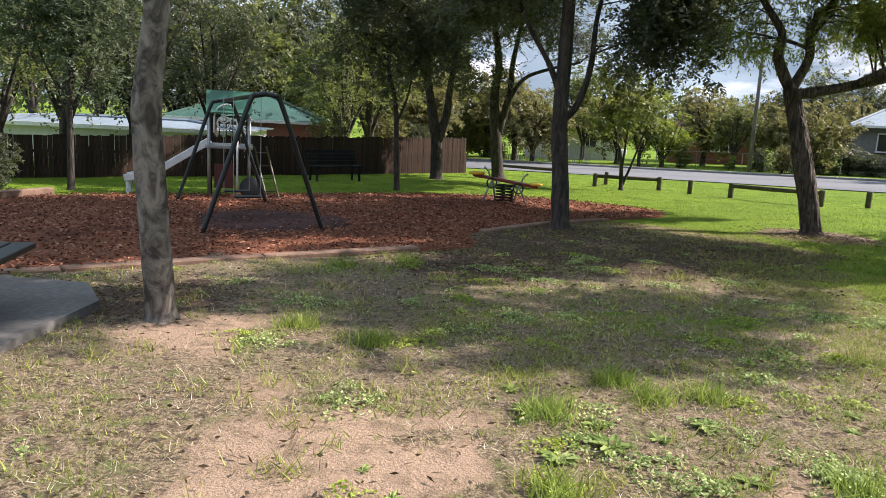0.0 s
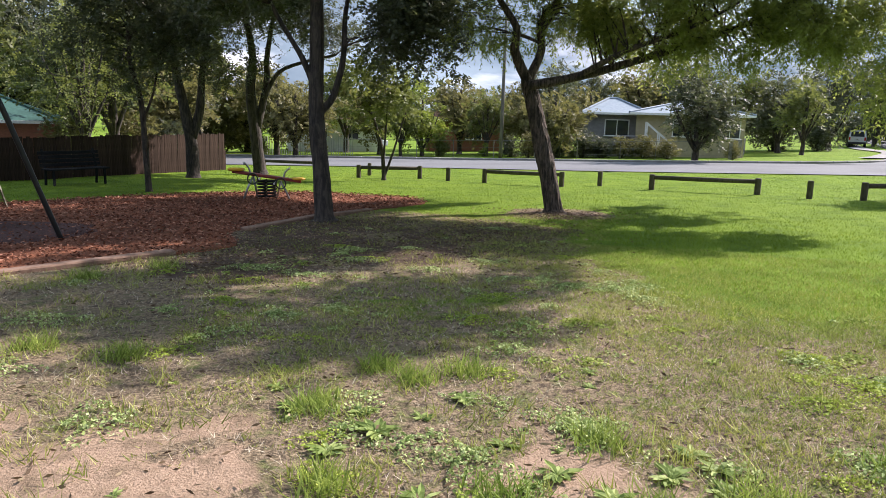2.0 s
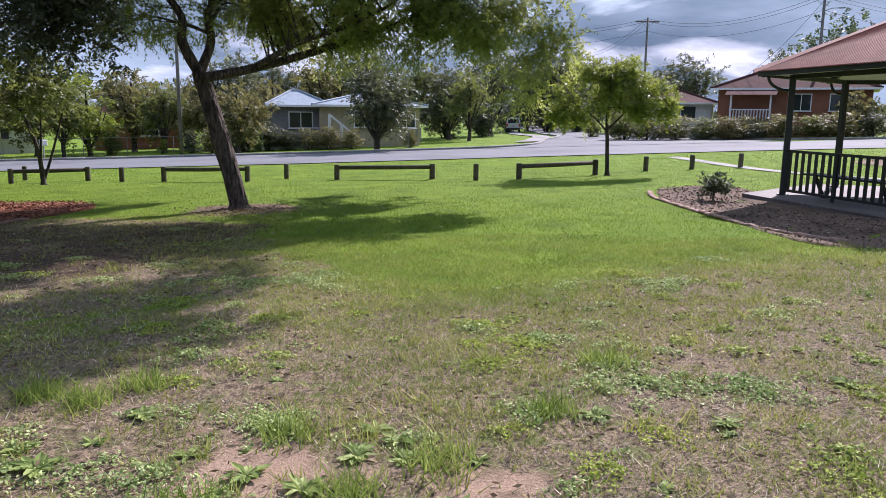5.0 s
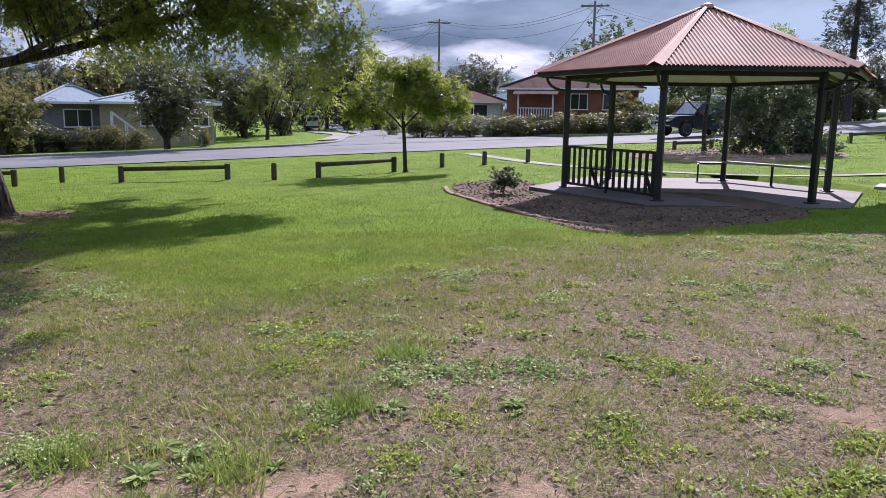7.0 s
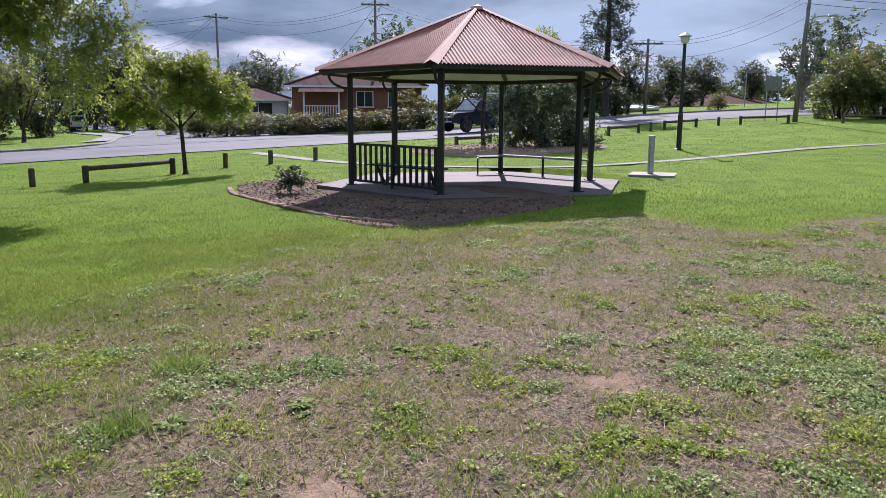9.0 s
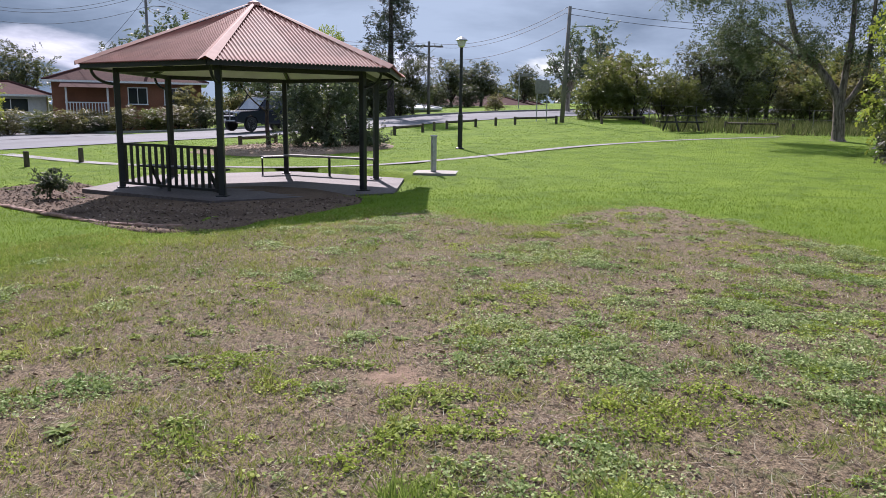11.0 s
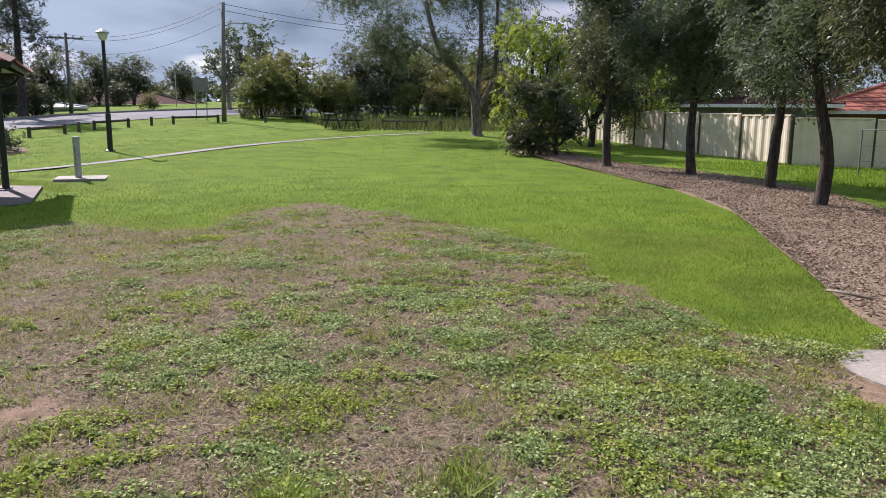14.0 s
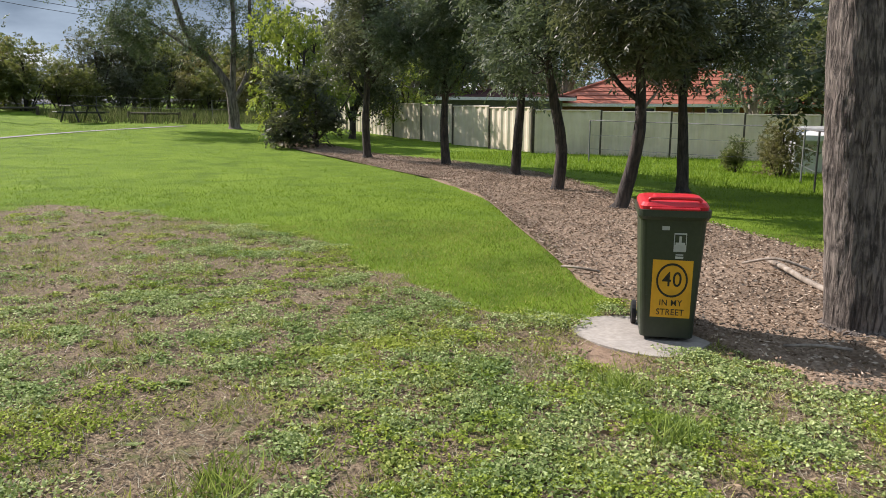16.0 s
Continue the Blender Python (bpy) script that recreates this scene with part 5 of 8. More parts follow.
# high clumps and two long limbs sunward are unseen additions that shade the playground lawn
tree("thick forked tree with dark bark on the lawn", [(1.68, 28.8, -0.82), (1.50, 28.8, 0.9), (1.36, 28.8, 2.2), (1.46, 28.8, 3.4), (1.2, 28.8, 5.0)], 0.24, 0.10,
     [([(1.59, 28.8, 0.9), (1.92, 28.8, 2.4), (1.96, 28.8, 3.4), (2.2, 28.8, 4.9)], 0.15, 0.07), ([(1.84, 28.6, 1.96), (2.35, 28.6, 2.9), (3.4, 28.5, 3.35), (4.4, 28.4, 3.6)], 0.09, 0.04), ([(2.2, 28.8, 4.9), (4.2, 27.6, 6.4), (6.4, 26.0, 7.0), (7.6, 24.8, 7.2)], 0.08, 0.02), ([(2.2, 28.8, 4.9), (3.6, 25.8, 6.6), (4.6, 22.6, 6.9), (4.0, 19.4, 6.9)], 0.08, 0.015)],
     [((1.2, 28.8, 5.6), (2.2, 1.8, 1.2), 1.1), ((3.6, 28.6, 4.8), (1.7, 1.6, 1.1), 0.9), ((-0.2, 28.8, 4.6), (1.3, 1.3, 1.0), 0.8), ((4.9, 28.4, 3.9), (1.0, 1.0, 0.6), 0.6), ((4.6, 25.6, 6.6), (2.0, 1.7, 0.9), 0.8), ((4.0, 28.6, 6.6), (2.0, 1.8, 0.9), 0.8), ((2.4, 23.6, 6.4), (1.8, 1.6, 0.8), 0.8), ((7.2, 24.6, 7.1), (2.0, 1.8, 0.7), 3.0), ((5.0, 22.8, 6.9), (1.8, 1.6, 0.7), 3.0), ((8.6, 27.2, 7.4), (2.0, 1.8, 0.7), 3.0), ((5.8, 26.6, 7.6), (2.0, 1.8, 0.7), 3.0), ((4.6, 20.6, 6.8), (1.7, 1.5, 0.6), 3.0), ((6.8, 21.8, 7.0), (1.7, 1.5, 0.6), 3.0), ((3.0, 18.8, 6.9), (1.6, 1.4, 0.6), 2.4)], LEAF_DARK, BARK_DARK, 17, leaf=(0.11, 0.045), per=38, dens=11, spread=0.3, gaps=-0.02, gap_size=1.5, high=6.3)
tree("young multi-stemmed tree beside a log rail", [(5.5, 25.0, -0.66), (5.42, 25.0, 0.35), (5.2, 25.1, 1.2), (4.9, 25.2, 2.0)], 0.075, 0.03,
     [([(5.5, 25.0, -0.55), (5.75, 25.0, 0.15), (6.0, 25.0, 0.95), (6.25, 25.0, 1.8)], 0.05, 0.02), ([(5.45, 25.0, -0.2), (5.5, 24.9, 0.8), (5.55, 24.9, 1.9)], 0.045, 0.02)],
     [((5.4, 25.0, 1.8), (1.2, 1.1, 0.8), 0.8), ((5.3, 25.0, 2.9), (1.2, 1.1, 0.9), 0.9), ((6.2, 25.0, 2.3), (0.9, 0.9, 0.8), 0.8), ((4.7, 25.0, 1.7), (0.7, 0.7, 0.5), 0.7)], LEAF_MID, BARK_DARK, 18, leaf=(0.15, 0.05), per=24, dens=11, spread=0.25, gaps=-0.04, gap_size=1.6)
tree("young tree with an uneven rounded crown on a thin trunk", [(17.85, 13.85, -0.1), (17.83, 13.88, 0.8), (17.80, 13.9, 1.5), (17.86, 13.88, 2.4)], 0.065, 0.035,
     [([(17.82, 13.9, 1.15), (17.5, 14.2, 1.6), (17.1, 14.7, 2.0)], 0.03, 0.012), ([(17.82, 13.9, 1.2), (18.1, 13.5, 1.7), (18.5, 13.1, 2.1)], 0.03, 0.012), ([(17.82, 13.9, 1.4), (17.6, 13.7, 2.0), (17.5, 13.6, 2.7)], 0.025, 0.01)],
     [((17.8, 13.9, 2.55), (0.75, 0.75, 0.55), 1.1), ((17.05, 14.75, 2.1), (0.62, 0.55, 0.42), 1.1), ((18.55, 13.05, 2.15), (0.72, 0.62, 0.5), 1.2), ((18.15, 13.5, 2.85), (0.6, 0.6, 0.35), 1.1), ((17.35, 14.4, 1.6), (0.5, 0.45, 0.28), 0.9), ((18.45, 13.2, 1.65), (0.42, 0.4, 0.3), 0.9), ((17.3, 14.4, 2.7), (0.55, 0.5, 0.3), 1.0), ((16.85, 15.0, 1.7), (0.32, 0.32, 0.3), 0.8), ((18.95, 12.7, 1.9), (0.35, 0.35, 0.3), 0.9), ((17.7, 13.7, 2.1), (0.6, 0.6, 0.35), 0.8)],
     LEAF_YOUNG, BARK_DARK, 19, leaf=(0.085, 0.036), per=42, dens=23, spread=0.17, gaps=-0.3, gap_size=2.2, hollow=0.15, clump=4, droop=0.5)
tree("large grey-trunked gum with a wide open crown", [(34.00, -15.05, 0.70), (34.00, -15.00, 1.8), (34.10, -14.85, 2.7), (34.40, -14.15, 3.8), (34.80, -13.25, 5.1), (35.00, -12.75, 7.0)], 0.27, 0.09,
     [([(34.00, -14.95, 1.9), (33.95, -15.05, 3.4), (33.90, -15.15, 5.2), (34.00, -15.15, 7.4)], 0.17, 0.08), ([(34.00, -15.05, 2.0), (33.70, -15.75, 3.5), (33.70, -15.85, 5.6), (33.80, -15.95, 7.4)], 0.14, 0.06), ([(34.40, -14.05, 3.8), (35.10, -12.45, 5.0), (35.70, -10.95, 6.0)], 0.08, 0.03)],
     [((35.50, -11.35, 5.6), (1.9, 2.0, 1.1), 0.75), ((35.10, -12.75, 7.4), (2.4, 2.4, 1.4), 0.70), ((33.80, -15.35, 7.6), (2.4, 2.4, 1.4), 0.70), ((33.40, -16.65, 5.4), (1.7, 1.7, 1.0), 0.70), ((35.20, -9.65, 7.0), (1.8, 2.0, 1.0), 0.70), ((34.40, -13.35, 5.0), (1.1, 1.1, 0.70), 0.45), ((34.80, -13.35, 4.3), (1.0, 1.0, 0.60), 0.60), ((35.6, -11.6, 4.5), (1.0, 1.1, 0.5), 0.6), ((33.70, -16.05, 4.6), (1.1, 1.1, 0.70), 0.70)],
     LEAF_GREY, BARK_GREY, 20, leaf=(0.14, 0.05), per=30, dens=7.6, gaps=-0.06, gap_size=0.9, spread=0.38, droop=0.5)
for k, (pts, limbs, blobs, mat_, seed) in enumerate((
        ([(18.4, -12.15, 0.26), (18.4, -12.1, 1.3), (18.38, -12.15, 2.5), (18.4, -12.1, 4.2)], [([(18.4, -12.1, 1.9), (18.7, -11.8, 2.5), (18.9, -11.6, 3.2)], 0.04, 0.015), ([(18.4, -12.1, 2.1), (18.1, -12.5, 2.8), (17.9, -12.7, 3.4)], 0.04, 0.015)], [((18.4, -12.2, 3.5), (0.95, 0.95, 0.9), 1.7), ((18.3, -12.3, 4.7), (1.3, 1.3, 1.1), 1.3), ((18.6, -12.0, 2.6), (0.7, 0.7, 0.5), 1.0)], LEAF_DARK, 31),
        ([(15.75, -12.9, 0.17), (15.8, -12.85, 1.25), (15.8, -12.9, 2.7), (15.9, -12.7, 4.3)], [([(15.8, -12.9, 2.0), (15.4, -13.1, 2.6), (15.1, -13.3, 3.4)], 0.04, 0.015), ([(15.8, -12.9, 2.2), (16.2, -12.5, 2.9), (16.5, -12.2, 3.6)], 0.04, 0.015)], [((15.9, -12.8, 3.9), (1.3, 1.3, 1.0), 1.1), ((15.2, -13.2, 3.2), (0.9, 0.9, 0.7), 0.9), ((16.5, -12.2, 3.4), (0.9, 0.9, 0.8), 0.9), ((15.9, -12.8, 2.7), (0.7, 0.7, 0.5), 0.7)], LEAF_GREY, 32),
        ([(12.75, -12.5, 0.12), (12.72, -12.55, 1.2), (12.7, -12.6, 2.2), (12.8, -12.5, 3.8)], [], [((12.8, -12.4, 3.2), (1.2, 1.2, 0.95), 1.3), ((12.3, -12.8, 2.5), (0.7, 0.7, 0.5), 0.9), ((12.8, -12.5, 4.4), (1.4, 1.4, 0.9), 1.1)], LEAF_GREY, 33),
        ([(10.15, -11.1, 0.08), (10.12, -11.15, 0.9), (10.25, -11.05, 1.8), (10.35, -10.95, 2.5), (10.4, -10.9, 3.6)], [], [((10.6, -10.7, 2.75), (0.95, 0.95, 0.6), 1.1), ((10.4, -10.9, 3.7), (1.3, 1.3, 0.9), 1.3)], LEAF_GREY, 34),
        ([(7.8, -10.0, 0.06), (7.7, -10.1, 0.62), (7.6, -10.15, 1.32), (7.62, -10.15, 2.05), (7.65, -10.1, 3.2)], [([(7.65, -10.15, 1.8), (7.9, -10.0, 2.03), (8.1, -9.85, 2.4), (8.25, -9.7, 3.0)], 0.05, 0.02)], [((8.2, -9.8, 2.7), (0.9, 0.9, 0.55), 1.8), ((6.9, -9.6, 2.8), (0.8, 0.8, 0.45), 1.5), ((7.4, -10.2, 2.8), (0.9, 0.9, 0.55), 1.4), ((7.6, -10.1, 3.6), (1.4, 1.4, 0.8), 1.2)], LEAF_DARK, 35),
        ([(8.7, -13.1, 0.06), (8.74, -13.1, 0.95), (8.78, -13.05, 1.92), (8.8, -13.0, 3.4)], [], [((8.6, -13.1, 2.9), (1.4, 1.4, 0.8), 1.8), ((9.6, -13.2, 2.7), (0.9, 0.9, 0.55), 1.5), ((7.5, -12.9, 2.7), (0.9, 0.9, 0.55), 1.2), ((8.7, -13.0, 4.0), (1.7, 1.7, 0.9), 1.1)], LEAF_DARK, 36))):
    tree("slim dark-barked tree in the mulch bed row", pts, 0.125, 0.06, limbs, blobs, mat_, BARK_DARK, seed, group="trees in the mulch row", per=30, dens=15, leaf=(0.13, 0.03), spread=0.22, droop=0.6)
tree("thick trunk of an old furrowed-bark tree near the bin", [(2.47, -5.97, 0.0), (2.51, -5.95, 0.6), (2.58, -5.92, 1.25), (2.62, -5.9, 1.85), (2.66, -5.9, 2.5), (2.7, -5.9, 4.2)], 0.245, 0.19,
     [([(2.66, -5.9, 2.9), (3.6, -6.4, 3.6), (4.6, -7.0, 4.2)], 0.1, 0.04)], [((4.6, -7.0, 4.5), (1.6, 1.6, 0.9), 0.9), ((2.6, -6.0, 5.2), (2.0, 2.0, 1.0), 0.9), ((1.2, -6.2, 4.6), (1.5, 1.5, 0.8), 0.8)], LEAF_DARK, BARK_OLD, 37, flare=1.95, per=26, furrow=(0.016, 70, 3.4, 12))

tree("dense dark shrub at the end of the tree row", [(22.6, -12.9, 0.4), (22.6, -12.9, 1.2), (22.6, -12.9, 2.2)], 0.07, 0.03, [([(22.6, -12.9, 0.6), (22.9, -12.2, 1.4), (23.1, -11.9, 2.2)], 0.04, 0.015), ([(22.6, -12.9, 0.6), (22.3, -13.5, 1.4), (22.1, -13.9, 2.1)], 0.04, 0.015)],
     [((22.8, -12.3, 1.7), (0.6, 0.6, 0.8), 1.2), ((22.6, -13.0, 1.4), (0.55, 0.55, 0.7), 1.1), ((22.7, -12.6, 2.6), (0.45, 0.45, 0.55), 0.9), ((23.1, -11.8, 0.9), (0.35, 0.35, 0.35), 0.9), ((22.4, -13.5, 0.9), (0.35, 0.35, 0.4), 0.9), ((22.8, -12.5, 0.8), (0.7, 0.7, 0.4), 1.2), ((23.0, -11.8, 2.4), (0.4, 0.4, 0.35), 0.8)],
     LEAF_DARK, BARK_DARK, 38, leaf=(0.13, 0.055), per=24, dens=15, spread=0.2, name="bush", category="bush", flare=1.0, gaps=-0.2)

# ---- background trees: a few kinds built once and copied ----
def spreading(kind_label, leaf_mat, bark_mat, seed, n_blobs=9, w=2.1, low=0.35, leaf=(0.19, 0.08), dens=7.4, name="tree", category="tree", group="trees round the park", gaps=-0.14, per=12, stem=1.0):
    """A five metre tree at the world's origin, far below the ground, to be copied."""
    rng = np.random.default_rng(seed)
    blobs = []
    for i in range(int(n_blobs * 1.6)):
        a, r = rng.uniform(0, 2 * math.pi), rng.uniform(0.2, 1.0) * w * 0.62
        z = 5.0 * (low + (1 - low) * rng.uniform(0.08, 0.92 * math.sqrt(max(0.05, 1 - (r / w) ** 2 * 1.9))))
        s = w * rng.uniform(0.26, 0.44)
        blobs.append(((r * math.cos(a), r * math.sin(a), z), (s, s, s * 0.8), 1.0))
    limbs = []
    for i in range(6):
        a = i * 1.05 + rng.uniform(-0.4, 0.4)
        limbs.append(([(0, 0, 5 * low * 0.55), (0.35 * math.cos(a), 0.35 * math.sin(a), 5 * low * 1.1), (w * 0.5 * math.cos(a), w * 0.5 * math.sin(a), 5 * low + 1.9)], 0.085 * stem, 0.025 * stem))
    return tree(kind_label, [(0, 0, 0), (0.05, 0.03, 1.0), (-0.03, 0.06, 2.2), (0.05, 0, 3.6)], 0.15 * stem, 0.06 * stem, limbs, blobs, leaf_mat, bark_mat, seed, leaf=leaf, per=per, dens=dens, spread=0.3, twigs=category != "bush", name=name, category=category, group=group, clump=1, gaps=gaps, gap_size=1.1)


PROTO = {
    "dark": spreading("dark green tree with a dense uneven crown", LEAF_DARK, BARK_DARK, 51, 13, 2.3, 0.22, dens=8.2, gaps=-0.24, leaf=(0.15, 0.065), per=17),
    "fine": spreading("dark tree with thin stems and an open crown", LEAF_DARK, BARK_DARK, 61, 10, 2.3, 0.34, leaf=(0.10, 0.042), dens=5.2, per=26, gaps=0.03, stem=0.8),
    "soft": spreading("olive-green tree with thin stems and loose foliage", LEAF_MID, BARK_DARK, 62, 10, 2.3, 0.3, leaf=(0.10, 0.04), dens=5.0, per=26, gaps=0.04, stem=0.8),
    "mid": spreading("mid-green leafy tree behind the park", LEAF_MID, BARK_DARK, 52, 12, 2.2, 0.3),
    "olive": spreading("olive-green tree with a loose crown", LEAF_OLIVE, BARK_DARK, 53, 12, 2.3, 0.26),
    "light": spreading("bright light green tree with soft foliage", LEAF_FRESH, BARK_DARK, 54, 12, 2.1, 0.18, dens=7.5),
    "grey": spreading("grey-green gum tree with a thin crown", LEAF_GREY, BARK_PALE, 55, 10, 2.1, 0.3, dens=6.0, gaps=-0.12),
    "bush": spreading("dense dark green bush reaching the ground", LEAF_MID, BARK_DARK, 56, 14, 2.6, 0.02, name="bush", category="bush", group="bushes", dens=7.5, gaps=-0.14),
    "dbush": spreading("dense blackish green bush reaching the ground", LEAF_DARK, BARK_DARK, 57, 14, 2.5, 0.02, name="bush", category="bush", group="bushes", dens=8, gaps=-0.14),
    "obush": spreading("loose olive garden shrub with pale tips", LEAF_OLIVE, BARK_DARK, 58, 12, 2.6, 0.03, name="bush", category="bush", group="bushes"),
}
used_proto = set()


def plant(kind, az, d, h, wide=1.0, dz=0.0):
    x, y = polar(az, d)
    m = pose(x, y, gz(x, y) - 0.05 + dz, 0, 0, (az * 37 + d * 13) % 360) @ Matrix.Diagonal((h / 5 * wide, h / 5 * wide, h / 5, 1))
    if kind not in used_proto:
        used_proto.add(kind)
        PROTO[kind].matrix_basis = m
        return PROTO[kind]
    ob = copy_thing(PROTO[kind], Matrix.Identity(4))
    ob.matrix_basis = m
    return ob


for row in (
        # behind the playground fence
        ("soft", 31, 21, 5.6), ("soft", 27, 25, 7.0), ("fine", 22.8, 25, 6.8), ("fine", 17.6, 27, 6.4, 0.9), ("fine", 29, 34, 9), ("soft", 8.2, 33, 6.6), ("fine", 8.6, 37, 7.0, 0.8), ("mid", 15.5, 50, 9.5), ("dark", 11, 54, 11), ("mid", 6.5, 36, 7), ("olive", 4.5, 46, 8),
        ("mid", 1, 52, 8.5), ("dark", 6, 60, 11), ("olive", -2.5, 56, 7.5), ("mid", 13, 56, 11), ("dark", 20, 52, 11), ("dbush", 31.5, 16.5, 1.3), ("mid", 25, 50, 11), ("olive", 17.5, 60, 10),
        ("obush", 5.2, 38, 2.4, 1.2), ("dbush", 3.0, 40, 2.2, 1.2), ("olive", 2.6, 43, 5.6), ("obush", 0.6, 54, 2.4, 1.3), ("dbush", 1.8, 55, 3, 1.3), ("obush", -0.6, 55, 3, 1.3), ("dbush", 3.6, 56, 3.2, 1.3), ("obush", -2.2, 56, 2.8, 1.3), ("mid", 9.0, 40, 6.5), ("obush", 9.5, 36, 2.0, 1.2),
        # across the street, left of the yellow house
        ("olive", -4.5, 50, 6.5), ("olive", -5.8, 47, 5.4), ("mid", -9.5, 58, 7), ("olive", -12, 54, 6), ("light", -15.2, 51, 5.2), ("mid", -13.6, 50, 4.2), ("olive", -18, 56, 6.5), ("olive", -21.5, 57, 6.2), ("mid", -20, 52, 4.4), ("dark", -24.5, 58, 6.6),
        ("olive", -23.5, 53, 4.8), ("dbush", -21.8, 50, 1.6), ("light", -19.8, 50.5, 1.0), ("bush", -16.5, 51, 1.5), ("dbush", -25.3, 50, 2.0, 1.6), ("dbush", -27.2, 50.4, 1.8, 1.6), ("dbush", -28.6, 50.2, 1.4, 1.4), ("obush", -23.2, 49.5, 1.7), ("obush", -30, 50, 1.4, 1.5), ("obush", -31.6, 50, 1.5, 1.4), ("obush", -33.2, 49.5, 1.3, 1.4), ("obush", -37.6, 50, 1.2),
        ("dark", -35.1, 45.5, 5.3, 1.25), ("olive", -31.5, 66, 8.5), ("dark", -34.2, 68, 8), ("mid", -37.8, 70, 7), ("dark", -27.5, 66, 7), ("olive", -25, 47.5, 4.9), ("olive", -27.6, 60, 6), ("olive", -7.5, 47.5, 1.2), ("bush", -3.2, 49, 1.4),
        # down the side street
        ("dark", -40.5, 68, 6.4, 1.2), ("mid", -42, 62, 5.6), ("dark", -43.6, 80, 8.6, 1.1), ("dark", -46.3, 105, 10), ("dark", -48.2, 100, 10), ("mid", -50, 120, 11), ("olive", -47.4, 150, 12), ("dark", -52.5, 105, 9), ("bush", -51, 68, 2.0), ("olive", -53.5, 80, 4.5),
        ("dark", -57.5, 90, 8.2, 1.2), ("dark", -55.5, 95, 7),
        # garden of the brick house
        ("obush", -55, 57, 1.7, 2.0), ("obush", -57, 56, 1.7, 2.0), ("bush", -58.8, 56, 1.5, 2.1), ("obush", -62.0, 56.5, 1.6, 2.0), ("olive", -68.4, 58, 3.6), ("bush", -53.4, 58, 2.0, 1.6), ("obush", -60.5, 55, 1.6, 2.0), ("dbush", -62.3, 55, 1.2, 1.8), ("obush", -64, 55, 1.7, 2.0), ("bush", -65.8, 55, 1.5, 1.9), ("obush", -67.5, 55, 1.7, 2.0), ("dbush", -69.4, 56, 1.7, 1.5), ("olive", -71.5, 60, 3.4), ("dark", -73.5, 62, 4.2),
        ("grey", -66.5, 95, 13), ("dark", -64.3, 100, 9), ("light", -78.8, 62, 7.2, 0.8), ("dark", -75.5, 70, 5), ("dark", -81.2, 60, 5.4, 1.1), ("dark", -84.3, 62, 4.6, 1.05), ("dark", -79.5, 64, 4.5),
        # along the crest
        ("dark", -87.2, 82, 4.9, 1.25), ("dark", -89.4, 80, 4.7, 1.2), ("obush", -90.5, 62, 1.4, 1.4), ("dark", -92.6, 90, 4.5), ("grey", -95.8, 62, 6.6), ("bush", -98, 50, 3.6, 1.1), ("bush", -100.6, 50, 3.9, 1.1), ("obush", -99.3, 54, 4.2), ("bush", -102.6, 51, 3.0), ("grey", -97.8, 66, 7.2),
        ("dark", -105, 53, 4.8, 1.1), ("dark", -107.2, 54, 5.2), ("mid", -109.4, 56, 4.8, 1.1), ("olive", -111.6, 58, 5.4), ("mid", -113.5, 55, 5.0), ("dark", -110.5, 70, 6.6), ("olive", -115.5, 52, 5.0), ("mid", -108, 62, 5.6), ("bush", -112.2, 50, 2.8, 1.1), ("bush", -116.5, 50, 2.8, 1.1), ("bush", -104.3, 50, 2.5, 1.1), ("dbush", -106.4, 50.5, 2.9, 1.0), ("bush", -108.6, 51, 2.3, 1.1), ("obush", -110.6, 51, 2.5, 1.1), ("obush", -114.2, 50, 2.6, 1.1), ("obush", -103, 53, 2.8), ("dbush", -86, 78, 2.6, 1.4), ("dbush", -88.4, 77, 2.4, 1.4), ("dbush", -83.4, 58, 2.4, 1.3), ("dbush", -81.4, 58, 2.6, 1.2), ("dbush", -43, 75, 3.0, 1.2), ("dbush", -45, 96, 4, 1.2), ("dbush", -47.8, 98, 4, 1.3), ("dbush", -50, 96, 4, 1.2), ("dbush", -40.2, 72, 3.4, 1.2), ("dbush", -53, 88, 3.4, 1.3), ("bush", -56, 85, 3.4, 1.3),
        # end of the mulch row and behind the cream fence
        ("light", -117.9, 29.0, 5.2, 0.72), ("light", -119.6, 28.4, 4.8, 0.72), ("light", -118.9, 27.4, 4.4, 0.7), ("dark", -122.3, 32, 6.0, 0.8), ("mid", -124, 40, 6.5), ("grey", -126.5, 38, 7.2), ("light", -126, 34, 3.6), ("mid", -129, 40, 6.0), ("light", -130.5, 37, 3.7), ("grey", -132.5, 42, 7.5), ("mid", -134, 46, 6.6),
        ("dark", -128, 55, 9), ("grey", -138, 50, 8.5), ("dark", -144, 56, 9), ("grey", -148, 50, 8), ("dark", -153, 38, 7.5), ("mid", -156.5, 32, 6), ("grey", -151, 30, 5), ("obush", -152.9, 20.5, 1.5), ("dark", -160, 22, 6), ("grey", -158, 16, 4.6), ("bush", -150, 21.5, 0.9)):
    plant(*row)


def far_woods():
    """The wooded skyline all round, far off."""
    rng = np.random.default_rng(91)
    cs = []
    for az in np.arange(46, -172, -0.7):
        low = 1.0 if az > -56 else 0.42
        x, y = polar(az, rng.uniform(125, 165))
        h = rng.uniform(5.5, 9.5) * low * (1 + 0.3 * math.sin(az * 0.31))
        cs.append(blob_points(rng, (x, y, gz(x, y) + h * 0.5), (2.6, 2.6, h * 0.5), 34, 0.3))
